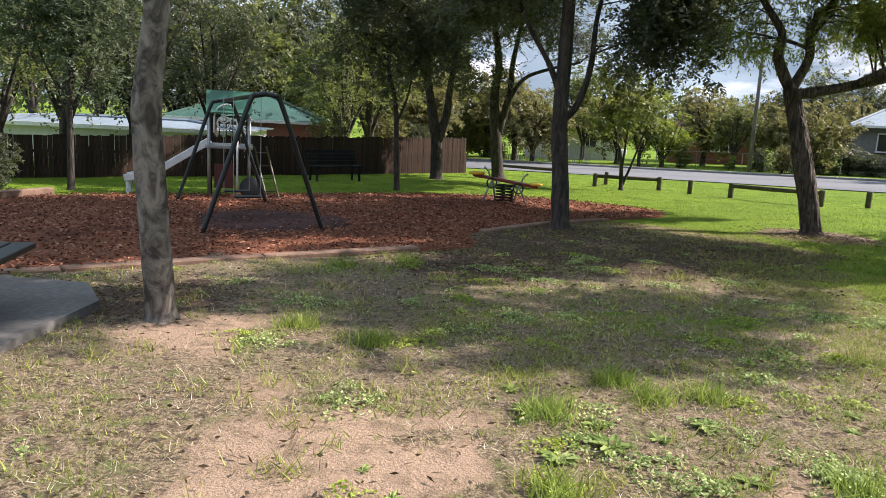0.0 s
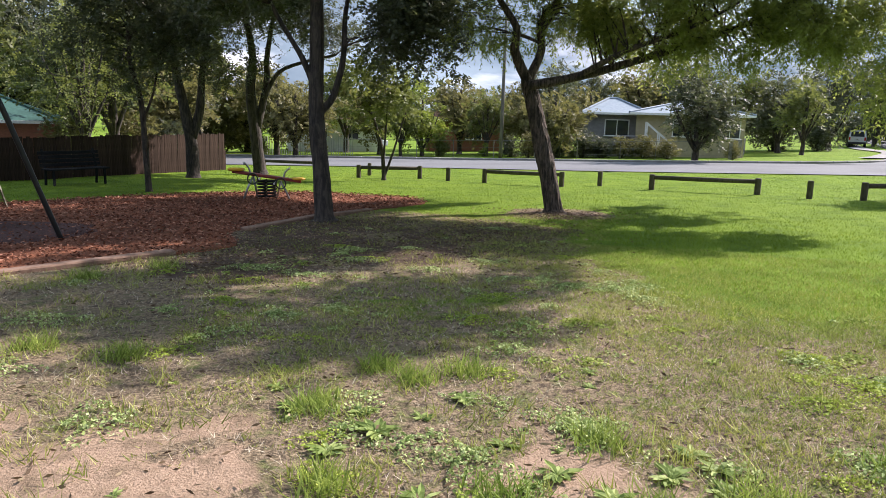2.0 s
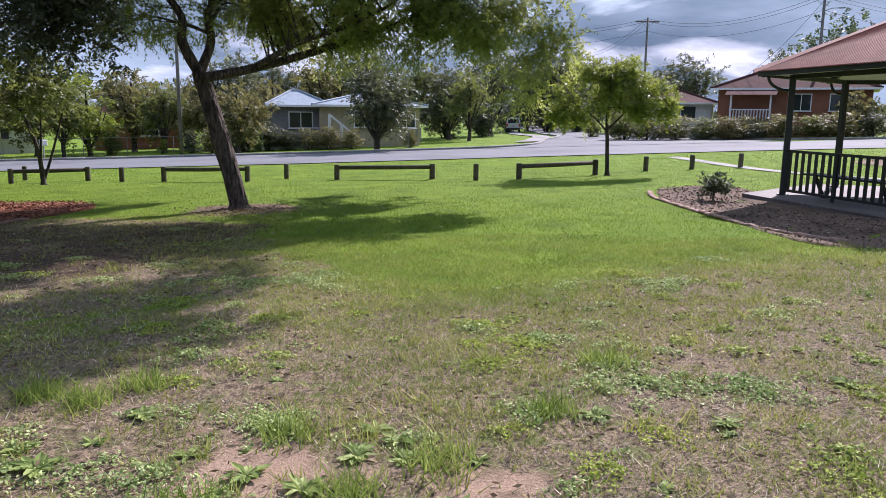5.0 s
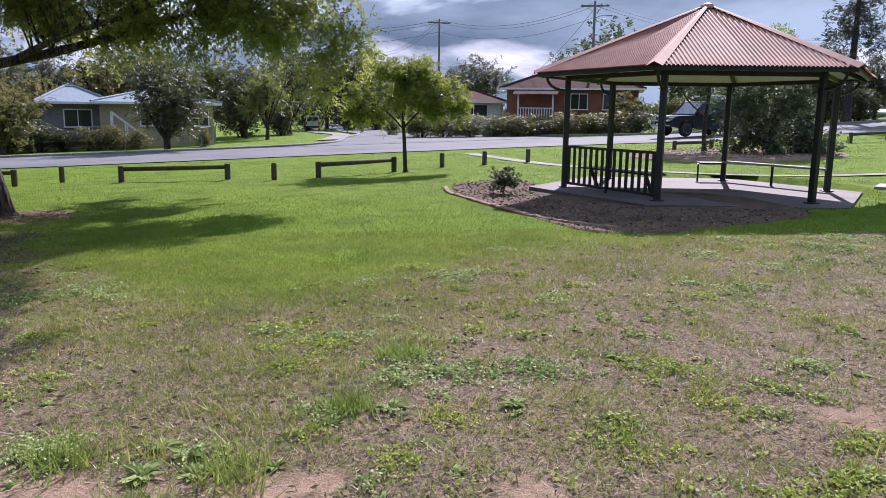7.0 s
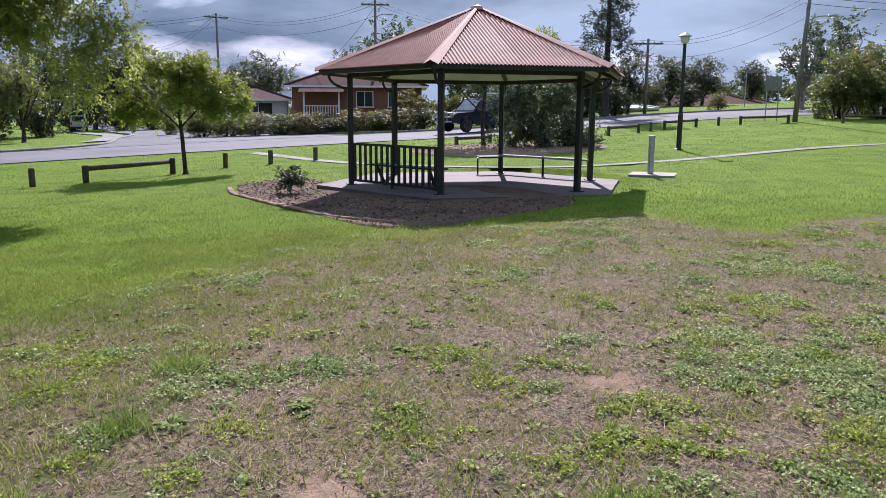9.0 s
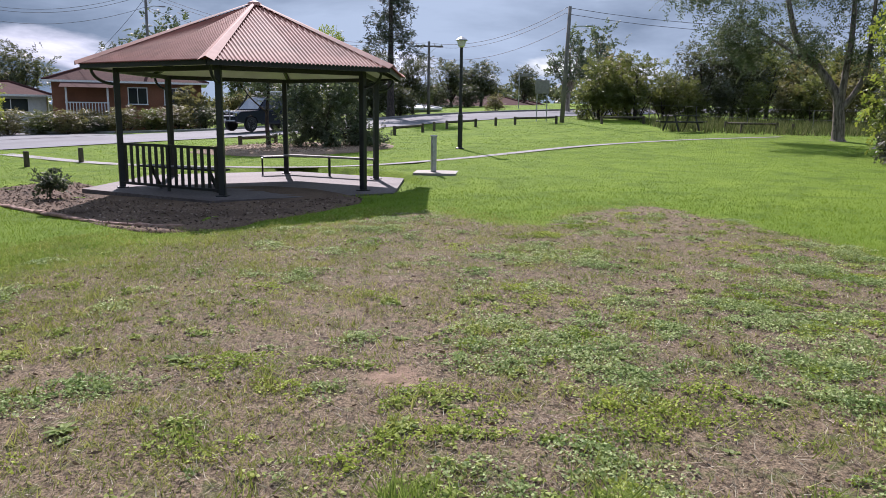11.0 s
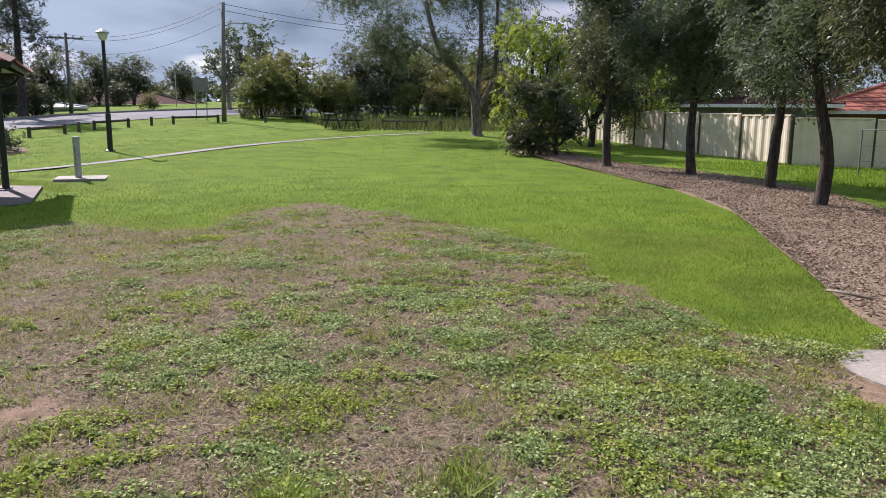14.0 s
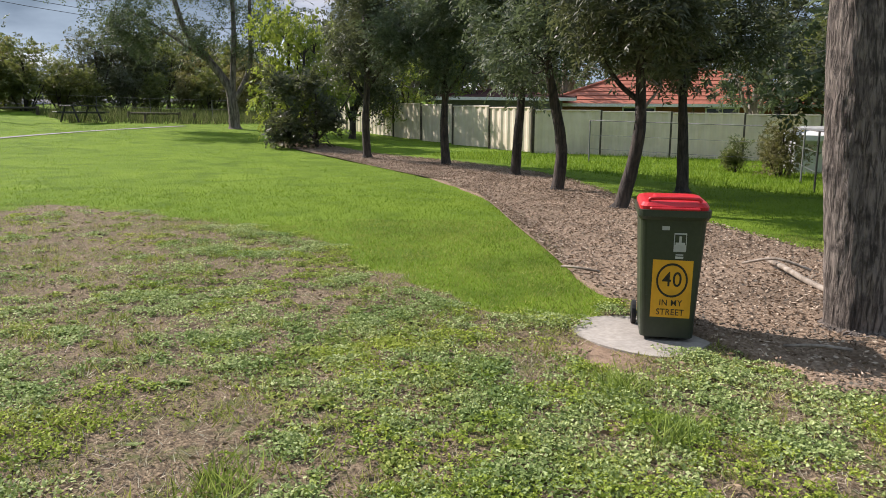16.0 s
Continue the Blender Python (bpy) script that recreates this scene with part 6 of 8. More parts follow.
    v, f = leaf_cloud(rng, np.concatenate(cs), 0.5, 5, 0.9, 0.55, 0.2)
    tagged(finish(new("far_woods", fast_mesh("far_woods", v, f)), LEAF_DARK), "dark distant woods along the skyline", "woods", kind="stuff")


far_woods()


def norfolk_pine(az, d, h):
    x, y = polar(az, d)
    base = (x, y, gz(x, y))
    blobs = []
    rng = np.random.default_rng(77)
    for k in range(13):
        z = base[2] + h * (0.36 + 0.05 * k)
        r = 2.0 * (1 - 0.45 * k / 13)
        for j in range(3):
            a = rng.uniform(0, 6.28)
            blobs.append(((x + math.cos(a) * r * 0.55, y + math.sin(a) * r * 0.55, z + rng.uniform(-0.2, 0.2)), (r * 0.55, r * 0.55, 0.34), 1.2))
    tree("tall dark tiered pine beyond the street", [base, (x, y, base[2] + h * 0.5), (x, y, base[2] + h)], 0.28, 0.06, [], blobs, LEAF_NEEDLE, BARK_DARK, 78, leaf=(0.26, 0.06), per=14, dens=6, spread=0.3, clump=2, category="pine tree", name="pine_tree", twigs=False)


norfolk_pine(-82.7, 56, 12.5)
tree("slender tree with dark stems beside the shrub bed", [(28.6, 8.3, 0.4), (28.6, 8.35, 1.4), (28.7, 8.3, 2.4), (28.7, 8.3, 3.4)], 0.09, 0.04, [([(28.6, 8.3, 1.6), (28.3, 8.9, 2.2), (28.1, 9.3, 2.9)], 0.035, 0.012)],
     [((28.6, 8.4, 3.0), (1.2, 1.2, 0.7), 1.0), ((28.2, 9.1, 2.7), (0.8, 0.8, 0.5), 0.8)], LEAF_GREY, BARK_DARK, 79, leaf=(0.16, 0.05))
tree("large loose dark shrub behind the shelter", [(27.8, 5.9, 0.35), (27.8, 5.9, 1.0), (27.9, 5.8, 1.7)], 0.06, 0.03, [([(27.8, 5.9, 0.5), (27.5, 6.6, 1.2), (27.3, 7.0, 2.0)], 0.04, 0.015), ([(27.8, 5.9, 0.5), (28.0, 5.2, 1.1), (28.1, 4.6, 1.8)], 0.04, 0.015), ([(27.8, 5.9, 0.6), (27.2, 5.8, 1.2), (26.9, 5.6, 1.8)], 0.035, 0.012)],
     [((27.4, 6.8, 1.3), (0.9, 0.9, 0.9), 1.5), ((27.9, 5.6, 1.5), (1.0, 1.0, 1.1), 1.5), ((28.1, 4.7, 1.1), (0.8, 0.8, 0.7), 1.4), ((27.3, 6.3, 2.4), (0.7, 0.7, 0.6), 1.0), ((28.0, 5.5, 2.7), (0.5, 0.5, 0.5), 0.9), ((27.2, 5.8, 0.8), (1.0, 1.2, 0.5), 1.5), ((28.0, 4.2, 0.7), (0.6, 0.6, 0.4), 1.2), ((27.1, 7.3, 0.8), (0.6, 0.6, 0.5), 1.2)],
     LEAF_GREY, BARK_DARK, 81, leaf=(0.13, 0.05), per=24, dens=15, spread=0.2, name="bush", category="bush", flare=1.0, gaps=-0.22)
tree("low rounded shrub in the garden bed", [(13.6, 8.0, 0.0), (13.6, 8.0, 0.2), (13.62, 8.0, 0.4)], 0.02, 0.01, [], [((13.6, 8.0, 0.34), (0.34, 0.34, 0.26), 3.5)], LEAF_GREY, BARK_DARK, 80, leaf=(0.07, 0.03), per=24, dens=26, spread=0.06, name="shrub", category="shrub", flare=1.0)


# ---- dead branch among the row trees ----
def dead_branches():
    rng = random.Random(9)
    sh = Shape()

    def fork(p, d, L, r, n):
        q = p + d * L
        sh.tube([p, (p + q) / 2 + Vector([rng.uniform(-0.05, 0.05) for _ in range(3)]), q], [r, r * 0.8, r * 0.55], 5)
        if n:
            for _ in range(2):
                e = (d + Vector([rng.uniform(-0.6, 0.6) for _ in range(3)])).normalized()
                fork(q, e, L * 0.7, r * 0.55, n - 1)

    a = Vector((7.5, -10.5, 2.0))
    for d in ((0.7, 0.2, 0.7), (0.2, -0.4, 0.8), (0.6, 0.5, 0.45)):
        fork(a, Vector(d).normalized(), 0.55, 0.016, 3)
    sh.tube([(7.62, -10.15, 1.5), (7.58, -10.3, 1.75), tuple(a)], [0.03, 0.022, 0.016], 6)
    solid("dead_branch", sh, BARK_PALE, "bare pale dead branch sticking out of the row tree", "branch", smooth=True)
    for k, (pts, r) in enumerate((([(4.05, -7.6, 0.12), (3.7, -7.25, 0.14), (3.35, -7.0, 0.1), (3.0, -6.75, 0.09)], 0.028), ([(4.15, -7.3, 0.1), (3.8, -7.3, 0.2), (3.5, -7.4, 0.12)], 0.014), ([(3.2, -7.3, 0.1), (3.0, -7.0, 0.12), (2.85, -6.9, 0.1)], 0.012), ([(2.55, -5.0, 0.08), (2.35, -5.05, 0.12), (2.2, -5.2, 0.1)], 0.012), ([(5.2, -5.75, 0.09), (5.0, -5.75, 0.11), (4.8, -5.85, 0.09)], 0.012))):
        solid("fallen_branch", Shape().tube(smooth_line(pts, 3), r, 6), BARK_PALE, "bleached fallen branch lying on the mulch", "branch", "fallen branches", smooth=True)


dead_branches()


# ---- fences ----
M_WIRE = surface("dull_fence_steel", (0.15, 0.15, 0.147), (0.24, 0.24, 0.235), fine=14, coarse=2, rough=0.6, metal=0.3, bump=0.03)


def paling_fence():
    a, b = Vector((-14.0, 13.2, 0)), Vector((0.5, 31.7, 0))
    d = (b - a).normalized()
    L = (b - a).length
    root = thing("paling_fence", "dark weathered timber paling fence along the playground", "fence", (a.x, a.y, gz(a.x, a.y)), math.degrees(math.atan2(d.y, d.x)))
    z0 = gz(a.x, a.y)

    def zz(s):
        q = a + d * s
        return gz(q.x, q.y) - z0

    rng = random.Random(3)
    me = [Shape().slab([(-0.052, -0.009), (0.052, -0.009), (0.052, 0.009), (-0.052, 0.009)], -0.05, 1.5 + k * 0.02).mesh("paling") for k in range(4)]
    for m in me:
        m.materials.append(M_PALING)
    n = int(L / 0.112)
    for i in range(n):
        s = (i + 0.5) * 0.112
        ob = new("paling", me[rng.randrange(4)])
        ob.parent = root
        ob.matrix_basis = pose(s, rng.uniform(-0.006, 0.006), zz(s), 0, rng.uniform(-0.8, 0.8), 0) @ Matrix.Diagonal((1, 1, 0.58 + 0.36 * s / L, 1))
    for z in (0.2, 0.65):
        sh = Shape()
        for i in range(12):
            s0, s1 = L * i / 12, L * (i + 1) / 12
            sh.beam((s0, 0.04, zz(s0) + z), (s1, 0.04, zz(s1) + z), 0.04, 0.08)
        part("rail", sh, M_PALING, root)
    for i in range(10):
        s = L * i / 9
        part("post", Shape().box((s, 0.09, zz(s) + 0.38), (0.1, 0.1, 0.8)), M_PALING, root)


def steel_fence(a, b, h, bay, label):
    """Ribbed steel sheets between posts."""
    a, b = Vector((*a, 0)), Vector((*b, 0))
    d = (b - a).normalized()
    L = (b - a).length
    root = thing("steel_fence", label, "fence", (a.x, a.y, gz(a.x, a.y)), math.degrees(math.atan2(d.y, d.x)))
    n = max(1, round(L / bay))
    w = L / n
    z0 = gz(a.x, a.y)
    for i in range(n):
        q0, q1 = a + d * (w * i), a + d * (w * (i + 1))
        zb = min(gz(q0.x, q0.y), gz(q1.x, q1.y)) - z0
        vs, k = [], 24
        for j in range(k + 1):
            x = w * i + 0.03 + (w - 0.06) * j / k
            y = 0.018 if j % 4 in (1, 2) else -0.018
            vs += [(x, y, zb + 0.04), (x, y, zb + h)]
        part("sheet", Shape().add(vs, [(2 * j, 2 * j + 2, 2 * j + 3, 2 * j + 1) for j in range(k)]), M_CREAM, root)
        part("top_rail", Shape().box((w * (i + 0.5), 0, zb + h), (w, 0.05, 0.05), 0, 0.006), M_CREAM, root)
    for i in range(n + 1):
        q = a + d * (w * i)
        zb = gz(q.x, q.y) - z0
        part("post", Shape().box((w * i, 0, zb + h / 2), (0.06, 0.06, h + 0.06), 0, 0.006), M_BRONZE, root)


def wire_fence(points, h, label, posts=2.6, rails=(1.0,), steel=None):
    steel = steel or M_WIRE
    ln = [Vector((x, y, 0)) for x, y in points]
    root = thing("wire_fence", label, "fence", (points[0][0], points[0][1], gz(*points[0])))
    base = root.matrix_basis.translation.copy()
    for p, q in zip(ln, ln[1:]):
        n = max(1, round((q - p).length / posts))
        for i in range(n + 1):
            m = p.lerp(q, i / n)
            part("post", Shape().tube([Vector((m.x, m.y, gz(m.x, m.y) - 0.1)) - base, Vector((m.x, m.y, gz(m.x, m.y) + h)) - base], 0.022, 6), steel, root)
        for rz in rails:
            part("rail", Shape().tube([Vector((p.x, p.y, gz(p.x, p.y) + h * rz)) - base, Vector((q.x, q.y, gz(q.x, q.y) + h * rz)) - base], 0.013 if rz == 1 else 0.005, 5), steel, root)
    return root


paling_fence()
steel_fence((18.0, -18.4), (35.0, -20.6), 1.5, 2.35, "cream ribbed steel fence with brown posts")
steel_fence((18.0, -18.5), (9.2, -25.0), 1.45, 2.35, "cream ribbed steel fence in the shade of trees")
wire_fence([(14.6, -17.3), (9.3, -18.6), (7.2, -15.4), (3.0, -17.0)], 1.2, "thin galvanised wire fence behind the tree row", 2.2, (1.0, 0.66, 0.33))
wire_fence([(46.6, -9.6), (42.5, -14), (40.2, -20), (36.5, -24)], 1.05, "galvanised chain wire fence at the end of the lawn", 3.0, (0.98, 0.5))
wire_fence([(8, 48.8), (14.8, 46.8), (24, 41.8), (29.6, 38.8)], 1.1, "low wire fence in front of the yellow house", 2.4, (1.0, 0.6, 0.25))
wire_fence([(29.6, 38.8), (33.4, 42.4), (40.0, 50.5)], 1.2, "low metal fence with bars along the corner garden", 0.35, (1.0, 0.15))
wire_fence([(45.5, 33), (49.5, 26), (53, 18)], 1.1, "wire fence before the brick house garden", 2.4, (1.0, 0.6, 0.25))


def iron_panel(along):
    """A scrolled wrought-iron panel standing against the cream fence."""
    a, b = Vector((18.0, -18.5, 0)), Vector((9.2, -25.0, 0))
    d = (b - a).normalized()
    q = a + d * along + Vector((d.y, -d.x, 0)) * -0.12
    root = thing("iron_panel", "grey scrolled wrought-iron panel leaning on the cream fence", "iron panel", (q.x, q.y, gz(q.x, q.y)), math.degrees(math.atan2(d.y, d.x)), "iron panels along the fence")
    part("frame", Shape().tube([(-0.36, 0, 0), (-0.36, 0, 1.25), (0.36, 0, 1.25), (0.36, 0, 0), (-0.36, 0, 0.02)], 0.016, 6), M_WIRE, root)
    for x in (-0.2, 0.0, 0.2):
        part("bar", Shape().tube([(x, 0, 0.02), (x, 0, 1.24)], 0.01, 5), M_WIRE, root)
    for z in (0.35, 0.65, 0.95):
        for sx in (-1, 1):
            ring = [(sx * 0.1 + 0.09 * math.cos(t), 0, z + 0.13 * math.sin(t)) for t in np.linspace(0, 2 * math.pi, 15)]
            part("scroll", Shape().tube(ring, 0.009, 5), M_WIRE, root)


for along in (1.28, 2.64, 4.17):
    iron_panel(along)


# ---- houses ----
M_YWALL = surface("pale_yellow_board", (0.34, 0.29, 0.17), (0.41, 0.35, 0.22), fine=4, coarse=0.6, rough=0.8, stain=0.2, bump=0.05)
M_BRICK = surface("orange_brick", (0.205, 0.082, 0.046), (0.285, 0.118, 0.066), fine=9, coarse=0.7, rough=0.9, stain=0.25, stretch=(1, 1, 3))
M_GREYWALL = surface("grey_board", (0.16, 0.155, 0.15), (0.24, 0.235, 0.23), fine=5, coarse=0.6, rough=0.85, stain=0.25)
M_WHITEWALL = surface("white_board", (0.58, 0.58, 0.57), (0.70, 0.70, 0.69), fine=5, coarse=0.6, rough=0.8, stain=0.15)
M_BLUEROOF = surface("pale_blue_steel_roof", (0.17, 0.22, 0.27), (0.24, 0.295, 0.345), fine=6, coarse=0.5, rough=0.6, stain=0.15, bump=0.05)
M_BROWNROOF = surface("red_brown_tile_roof", (0.06, 0.027, 0.024), (0.10, 0.046, 0.04), fine=8, coarse=0.7, rough=0.95, stain=0.3, bump=0.5, spec=0.15)
M_REDTILE = surface("orange_red_tile_roof", (0.30, 0.085, 0.045), (0.40, 0.13, 0.075), fine=8, coarse=0.7, rough=0.8, stain=0.25, bump=0.5)
M_GREENTILE = surface("green_tile_roof", (0.022, 0.075, 0.058), (0.045, 0.12, 0.095), fine=8, coarse=0.7, rough=0.6, stain=0.25, bump=0.5)


def house(label, az, d, turn, w, dep, base, wall_h, roof_h, wall_mat, roof_mat, windows=(), eave=0.5, porch=None, tiles=False):
    """A hip-roofed house seen from the park: windows are rows of (centre, sill height, width, height) along the front."""
    x, y = polar(az, d)
    root = thing("house", label, "house", (x, y, base), az + turn)
    # front faces local -y
    part("wall", Shape().box((0, dep / 2, wall_h / 2 - 0.6), (w, dep, wall_h + 1.2)), wall_mat, root)
    W, D = w / 2 + eave, dep / 2 + eave
    r = max(0.3, W - D)
    zc = wall_h
    vs = [(-W, dep / 2 - D, zc), (W, dep / 2 - D, zc), (W, dep / 2 + D, zc), (-W, dep / 2 + D, zc), (-r, dep / 2, zc + roof_h), (r, dep / 2, zc + roof_h)]
    roof = part("roof", Shape().add(vs, [(0, 1, 5, 4), (1, 2, 5), (2, 3, 4, 5), (3, 0, 4)]), roof_mat, root)
    if tiles:
        n = 9
        for k in range(n):
            t = k / n
            a, b = Vector(vs[0]).lerp(Vector(vs[4]), t), Vector(vs[1]).lerp(Vector(vs[5]), t)
            part("course", Shape().beam(a + Vector((0, -0.01, 0.01)), b + Vector((0, -0.01, 0.01)), 0.04, 0.025), roof_mat, roof)
    for a, b in ((0, 4), (1, 5), (4, 5)):
        part("ridge", Shape().tube([Vector(vs[a]) + Vector((0, 0, 0.02)), Vector(vs[b]) + Vector((0, 0, 0.02))], 0.09, 6), roof_mat, roof)
    part("gutter", Shape().beam((-W, dep / 2 - D - 0.03, zc - 0.06), (W, dep / 2 - D - 0.03, zc - 0.06), 0.1, 0.14), M_WHITE, root)
    part("soffit", Shape().box((0, dep / 2, zc - 0.03), (2 * W - 0.1, 2 * D - 0.1, 0.04)), M_WHITEWALL, root)
    for cx, sill, ww, wh in windows:
        win = part("window", Shape().box((cx, -0.02, sill + wh / 2), (ww + 0.14, 0.08, wh + 0.14)), M_WHITE, root, "white window frame")
        part("pane", Shape().box((cx, -0.05, sill + wh / 2), (ww, 0.05, wh)), M_GLASS, win, "dark glass")
        part("mullion", Shape().box((cx, -0.08, sill + wh / 2), (0.05, 0.03, wh)), M_WHITE, win)
        part("sill", Shape().box((cx, -0.09, sill - 0.06), (ww + 0.25, 0.14, 0.05)), M_WHITE, win)
    if porch:
        cx, pw, pd, ph = porch
        part("porch_floor", Shape().box((cx, -pd / 2, 0.3), (pw, pd, 0.25)), M_CONC, root)
        for sx in (-1, 1):
            part("porch_post", Shape().box((cx + sx * (pw / 2 - 0.08), -pd + 0.1, ph / 2 + 0.2), (0.12, 0.12, ph)), M_WHITE, root)
        part("porch_roof", Shape().add([(cx - pw / 2 - 0.3, -pd - 0.3, ph + 0.15), (cx + pw / 2 + 0.3, -pd - 0.3, ph + 0.15), (cx + pw / 2 + 0.3, 0.3, ph + 0.8), (cx - pw / 2 - 0.3, 0.3, ph + 0.8)], [(0, 1, 2, 3)]), roof_mat, root)
        for k in range(14):
            part("baluster", Shape().box((cx - pw / 2 + pw * (k + 0.5) / 14, -pd + 0.05, 0.8), (0.06, 0.04, 0.8)), M_WHITE, root)
        part("handrail", Shape().box((cx, -pd + 0.05, 1.22), (pw, 0.07, 0.07)), M_WHITE, root)
    return root


house("pale yellow house with a blue-grey steel roof across the street", -34.6, 53, 6, 6.9, 6, -0.65, 2.75, 0.8, M_YWALL, M_BLUEROOF, ((-0.4, 1.3, 1.3, 1.0), (2.5, 1.3, 1.2, 1.0)), tiles=False)
house("grey lower wing of the house beside the yellow one", -29.4, 53.2, 6, 3.6, 5, -0.65, 2.7, 1.0, M_GREYWALL, M_BLUEROOF, ((0.1, 1.2, 1.5, 1.0),), tiles=False)
house("orange brick house with a red-brown tiled roof on the corner", -64.4, 60, -4, 10.0, 8, 0.95, 2.75, 1.9, M_BRICK, M_BROWNROOF, ((0.6, 1.2, 1.2, 1.1), (3.2, 1.2, 1.5, 1.1)), porch=(-2.6, 2.8, 1.4, 2.1))
house("low brown house with a pale garage beside the brick house", -56.8, 64, -4, 5.6, 6, 0.7, 2.0, 1.0, M_WHITEWALL, M_BROWNROOF, ((0.5, 0.8, 2.2, 0.9),))
house("orange brick house with green tiles behind the playground fence", 15.2, 42, -8, 7.4, 6, -2.3, 3.0, 1.35, M_BRICK, M_GREENTILE, ((0.6, 1.1, 1.2, 1.0),))
house("long low white shed with a pale roof behind the paling fence", 24.8, 30, -22, 9.6, 5, -1.4, 1.95, 0.2, M_WHITEWALL, M_BLUEROOF, (), 0.3, tiles=False)
house("orange brick house half hidden by trees across the street", -18.3, 62, 4, 6.0, 6, -1.2, 2.4, 1.3, M_BRICK, M_BROWNROOF, ((0.8, 0.9, 1.2, 1.0),))
house("small white house with a grey roof across the street", -8.6, 60, 4, 7.0, 6, -1.4, 2.4, 1.4, M_WHITEWALL, M_BROWNROOF, ((-1.2, 0.9, 1.3, 1.0), (1.4, 0.9, 1.0, 1.0)))
house("brick house with an orange-red tiled roof behind the steel fence", -146.6, 38, 10, 12.5, 9, 0.0, 2.0, 1.8, M_BRICK, M_REDTILE, ((-2.2, 0.9, 1.4, 0.9), (1.6, 0.9, 1.4, 0.9)), 0.6, tiles=True)
house("flat-roofed carport and wing beside the red-tiled house", -133.6, 36, 10, 5.5, 6, 0.1, 2.15, 0.35, M_GREYWALL, M_BROWNROOF, (), 0.5, tiles=False)
house("white weatherboard outbuilding beyond the wire fence", -155.2, 22, 10, 1.2, 2, -0.1, 1.15, 0.12, M_WHITEWALL, M_WHITEWALL, (), 0.2, tiles=False)
house("distant house with a brown roof beyond the crest", -89.2, 84, 0, 12, 8, 1.2, 1.5, 1.3, M_GREYWALL, M_BROWNROOF, ((-2, 0.5, 1.5, 0.8), (2, 0.5, 1.5, 0.8)), tiles=False)
house("distant low house with a brown roof beside the street", -92.4, 88, 0, 9, 8, 0.9, 1.5, 1.1, M_YWALL, M_BROWNROOF, ((0, 0.5, 1.5, 0.8),), tiles=False)
house("white distant outbuilding with a flat roof beyond the street", -84.6, 66, 0, 4, 4, 0.9, 1.3, 0.3, M_WHITEWALL, M_BLUEROOF, (), 0.2, tiles=False)
house("white distant house behind the pine", -80.6, 72, 0, 6, 6, 0.9, 1.9, 1.0, M_WHITEWALL, M_BLUEROOF, (), 0.3, tiles=False)


def house_stairs(az, d, turn, base, high):
    """Open timber stairs with white rails up to a small landing."""
    x, y = polar(az, d)
    root = thing("outside_stairs", "white timber outside stairs with a railing beside the yellow house", "stairs", (x, y, base), az + turn)
    run, n = high * 1.25, 9
    for s in (-0.45, 0.45):
        part("stringer", Shape().beam((0, s, high), (run, s, 0), 0.05, 0.24), M_WHITE, root)
        part("handrail", Shape().beam((0, s, high + 0.9), (run, s, 0.9), 0.05, 0.07), M_WHITE, root)
        for t in (0.0, 0.5, 1.0):
            part("post", Shape().beam((run * t, s, high * (1 - t) - 0.2), (run * t, s, high * (1 - t) + 0.95), 0.08, 0.08), M_WHITE, root)
    for k in range(n):
        t = (k + 0.5) / n
        part("tread", Shape().box((run * t, 0, high * (1 - t) + 0.02), (0.26, 0.9, 0.04)), M_GREYWALL, root)
    part("landing", Shape().box((-0.7, 0, high), (1.5, 1.0, 0.1)), M_GREYWALL, root)
    for s in (-1.35, -0.1):
        part("landing_post", Shape().box((s, -0.45, high / 2), (0.1, 0.1, high)), M_WHITE, root)


house_stairs(-31.6, 51.6, 6, -0.75, 1.3)


def satellite_dish():
    x, y = polar(-149.6, 33.5)
    root = thing("satellite_dish", "pale round satellite dish on the tiled roof", "satellite dish", (x, y, 2.45))
    part("arm", Shape().tube([(0, 0, -0.5), (0, 0, 0.1), (0.1, 0.1, 0.25)], 0.025, 6), M_GALV, root)
    part("dish", Shape().lathe((0, 0.05, 0.2), [(0.02, 0.0), (0.2, 0.03), (0.33, 0.09), (0.31, 0.10), (0.02, 0.02)], 16, Matrix.Rotation(radians(75), 3, "X") @ Matrix.Rotation(radians(15), 3, "Y")), M_GALV, root)


satellite_dish()


# ---- power poles and wires ----
def power_pole(az, d, top, arm=True, lean=0.0, turn=0.0, lamp=False, r=0.115):
    x, y = polar(az, d)
    z0 = gz(x, y)
    root = thing("power_pole", "weathered timber power pole with a crossarm" if arm else "tall bare power pole beside the street", "power pole", (x, y, z0), az + turn, "power poles")
    h = top - z0
    part("pole", Shape().tube([(0, 0, -0.3), (lean * 0.5, 0, h * 0.5), (lean, 0, h)], [r * 1.2, r, r * 0.8], 10), M_POLE, root, smooth=True)
    if arm:
        part("crossarm", Shape().box((lean, 0.1, h - 0.35), (2.2, 0.1, 0.12)), M_POLE, root)
        for k in (-0.95, -0.45, 0.45, 0.95):
            part("insulator", Shape().lathe((lean + k, 0.1, h - 0.29), [(0.04, 0), (0.06, 0.06), (0.03, 0.14)], 8), M_WHITE, root)
        for s in (-1, 1):
            part("brace", Shape().beam((lean, 0.1, h - 0.95), (lean + s * 0.6, 0.1, h - 0.38), 0.03, 0.03), M_GALV, root)
    if lamp:
        part("lamp_arm", Shape().tube([(lean, 0, h - 1.3), (lean + 0.5, 0, h - 1.1), (lean + 1.0, 0, h - 1.1)], 0.03, 6), M_GALV, root)
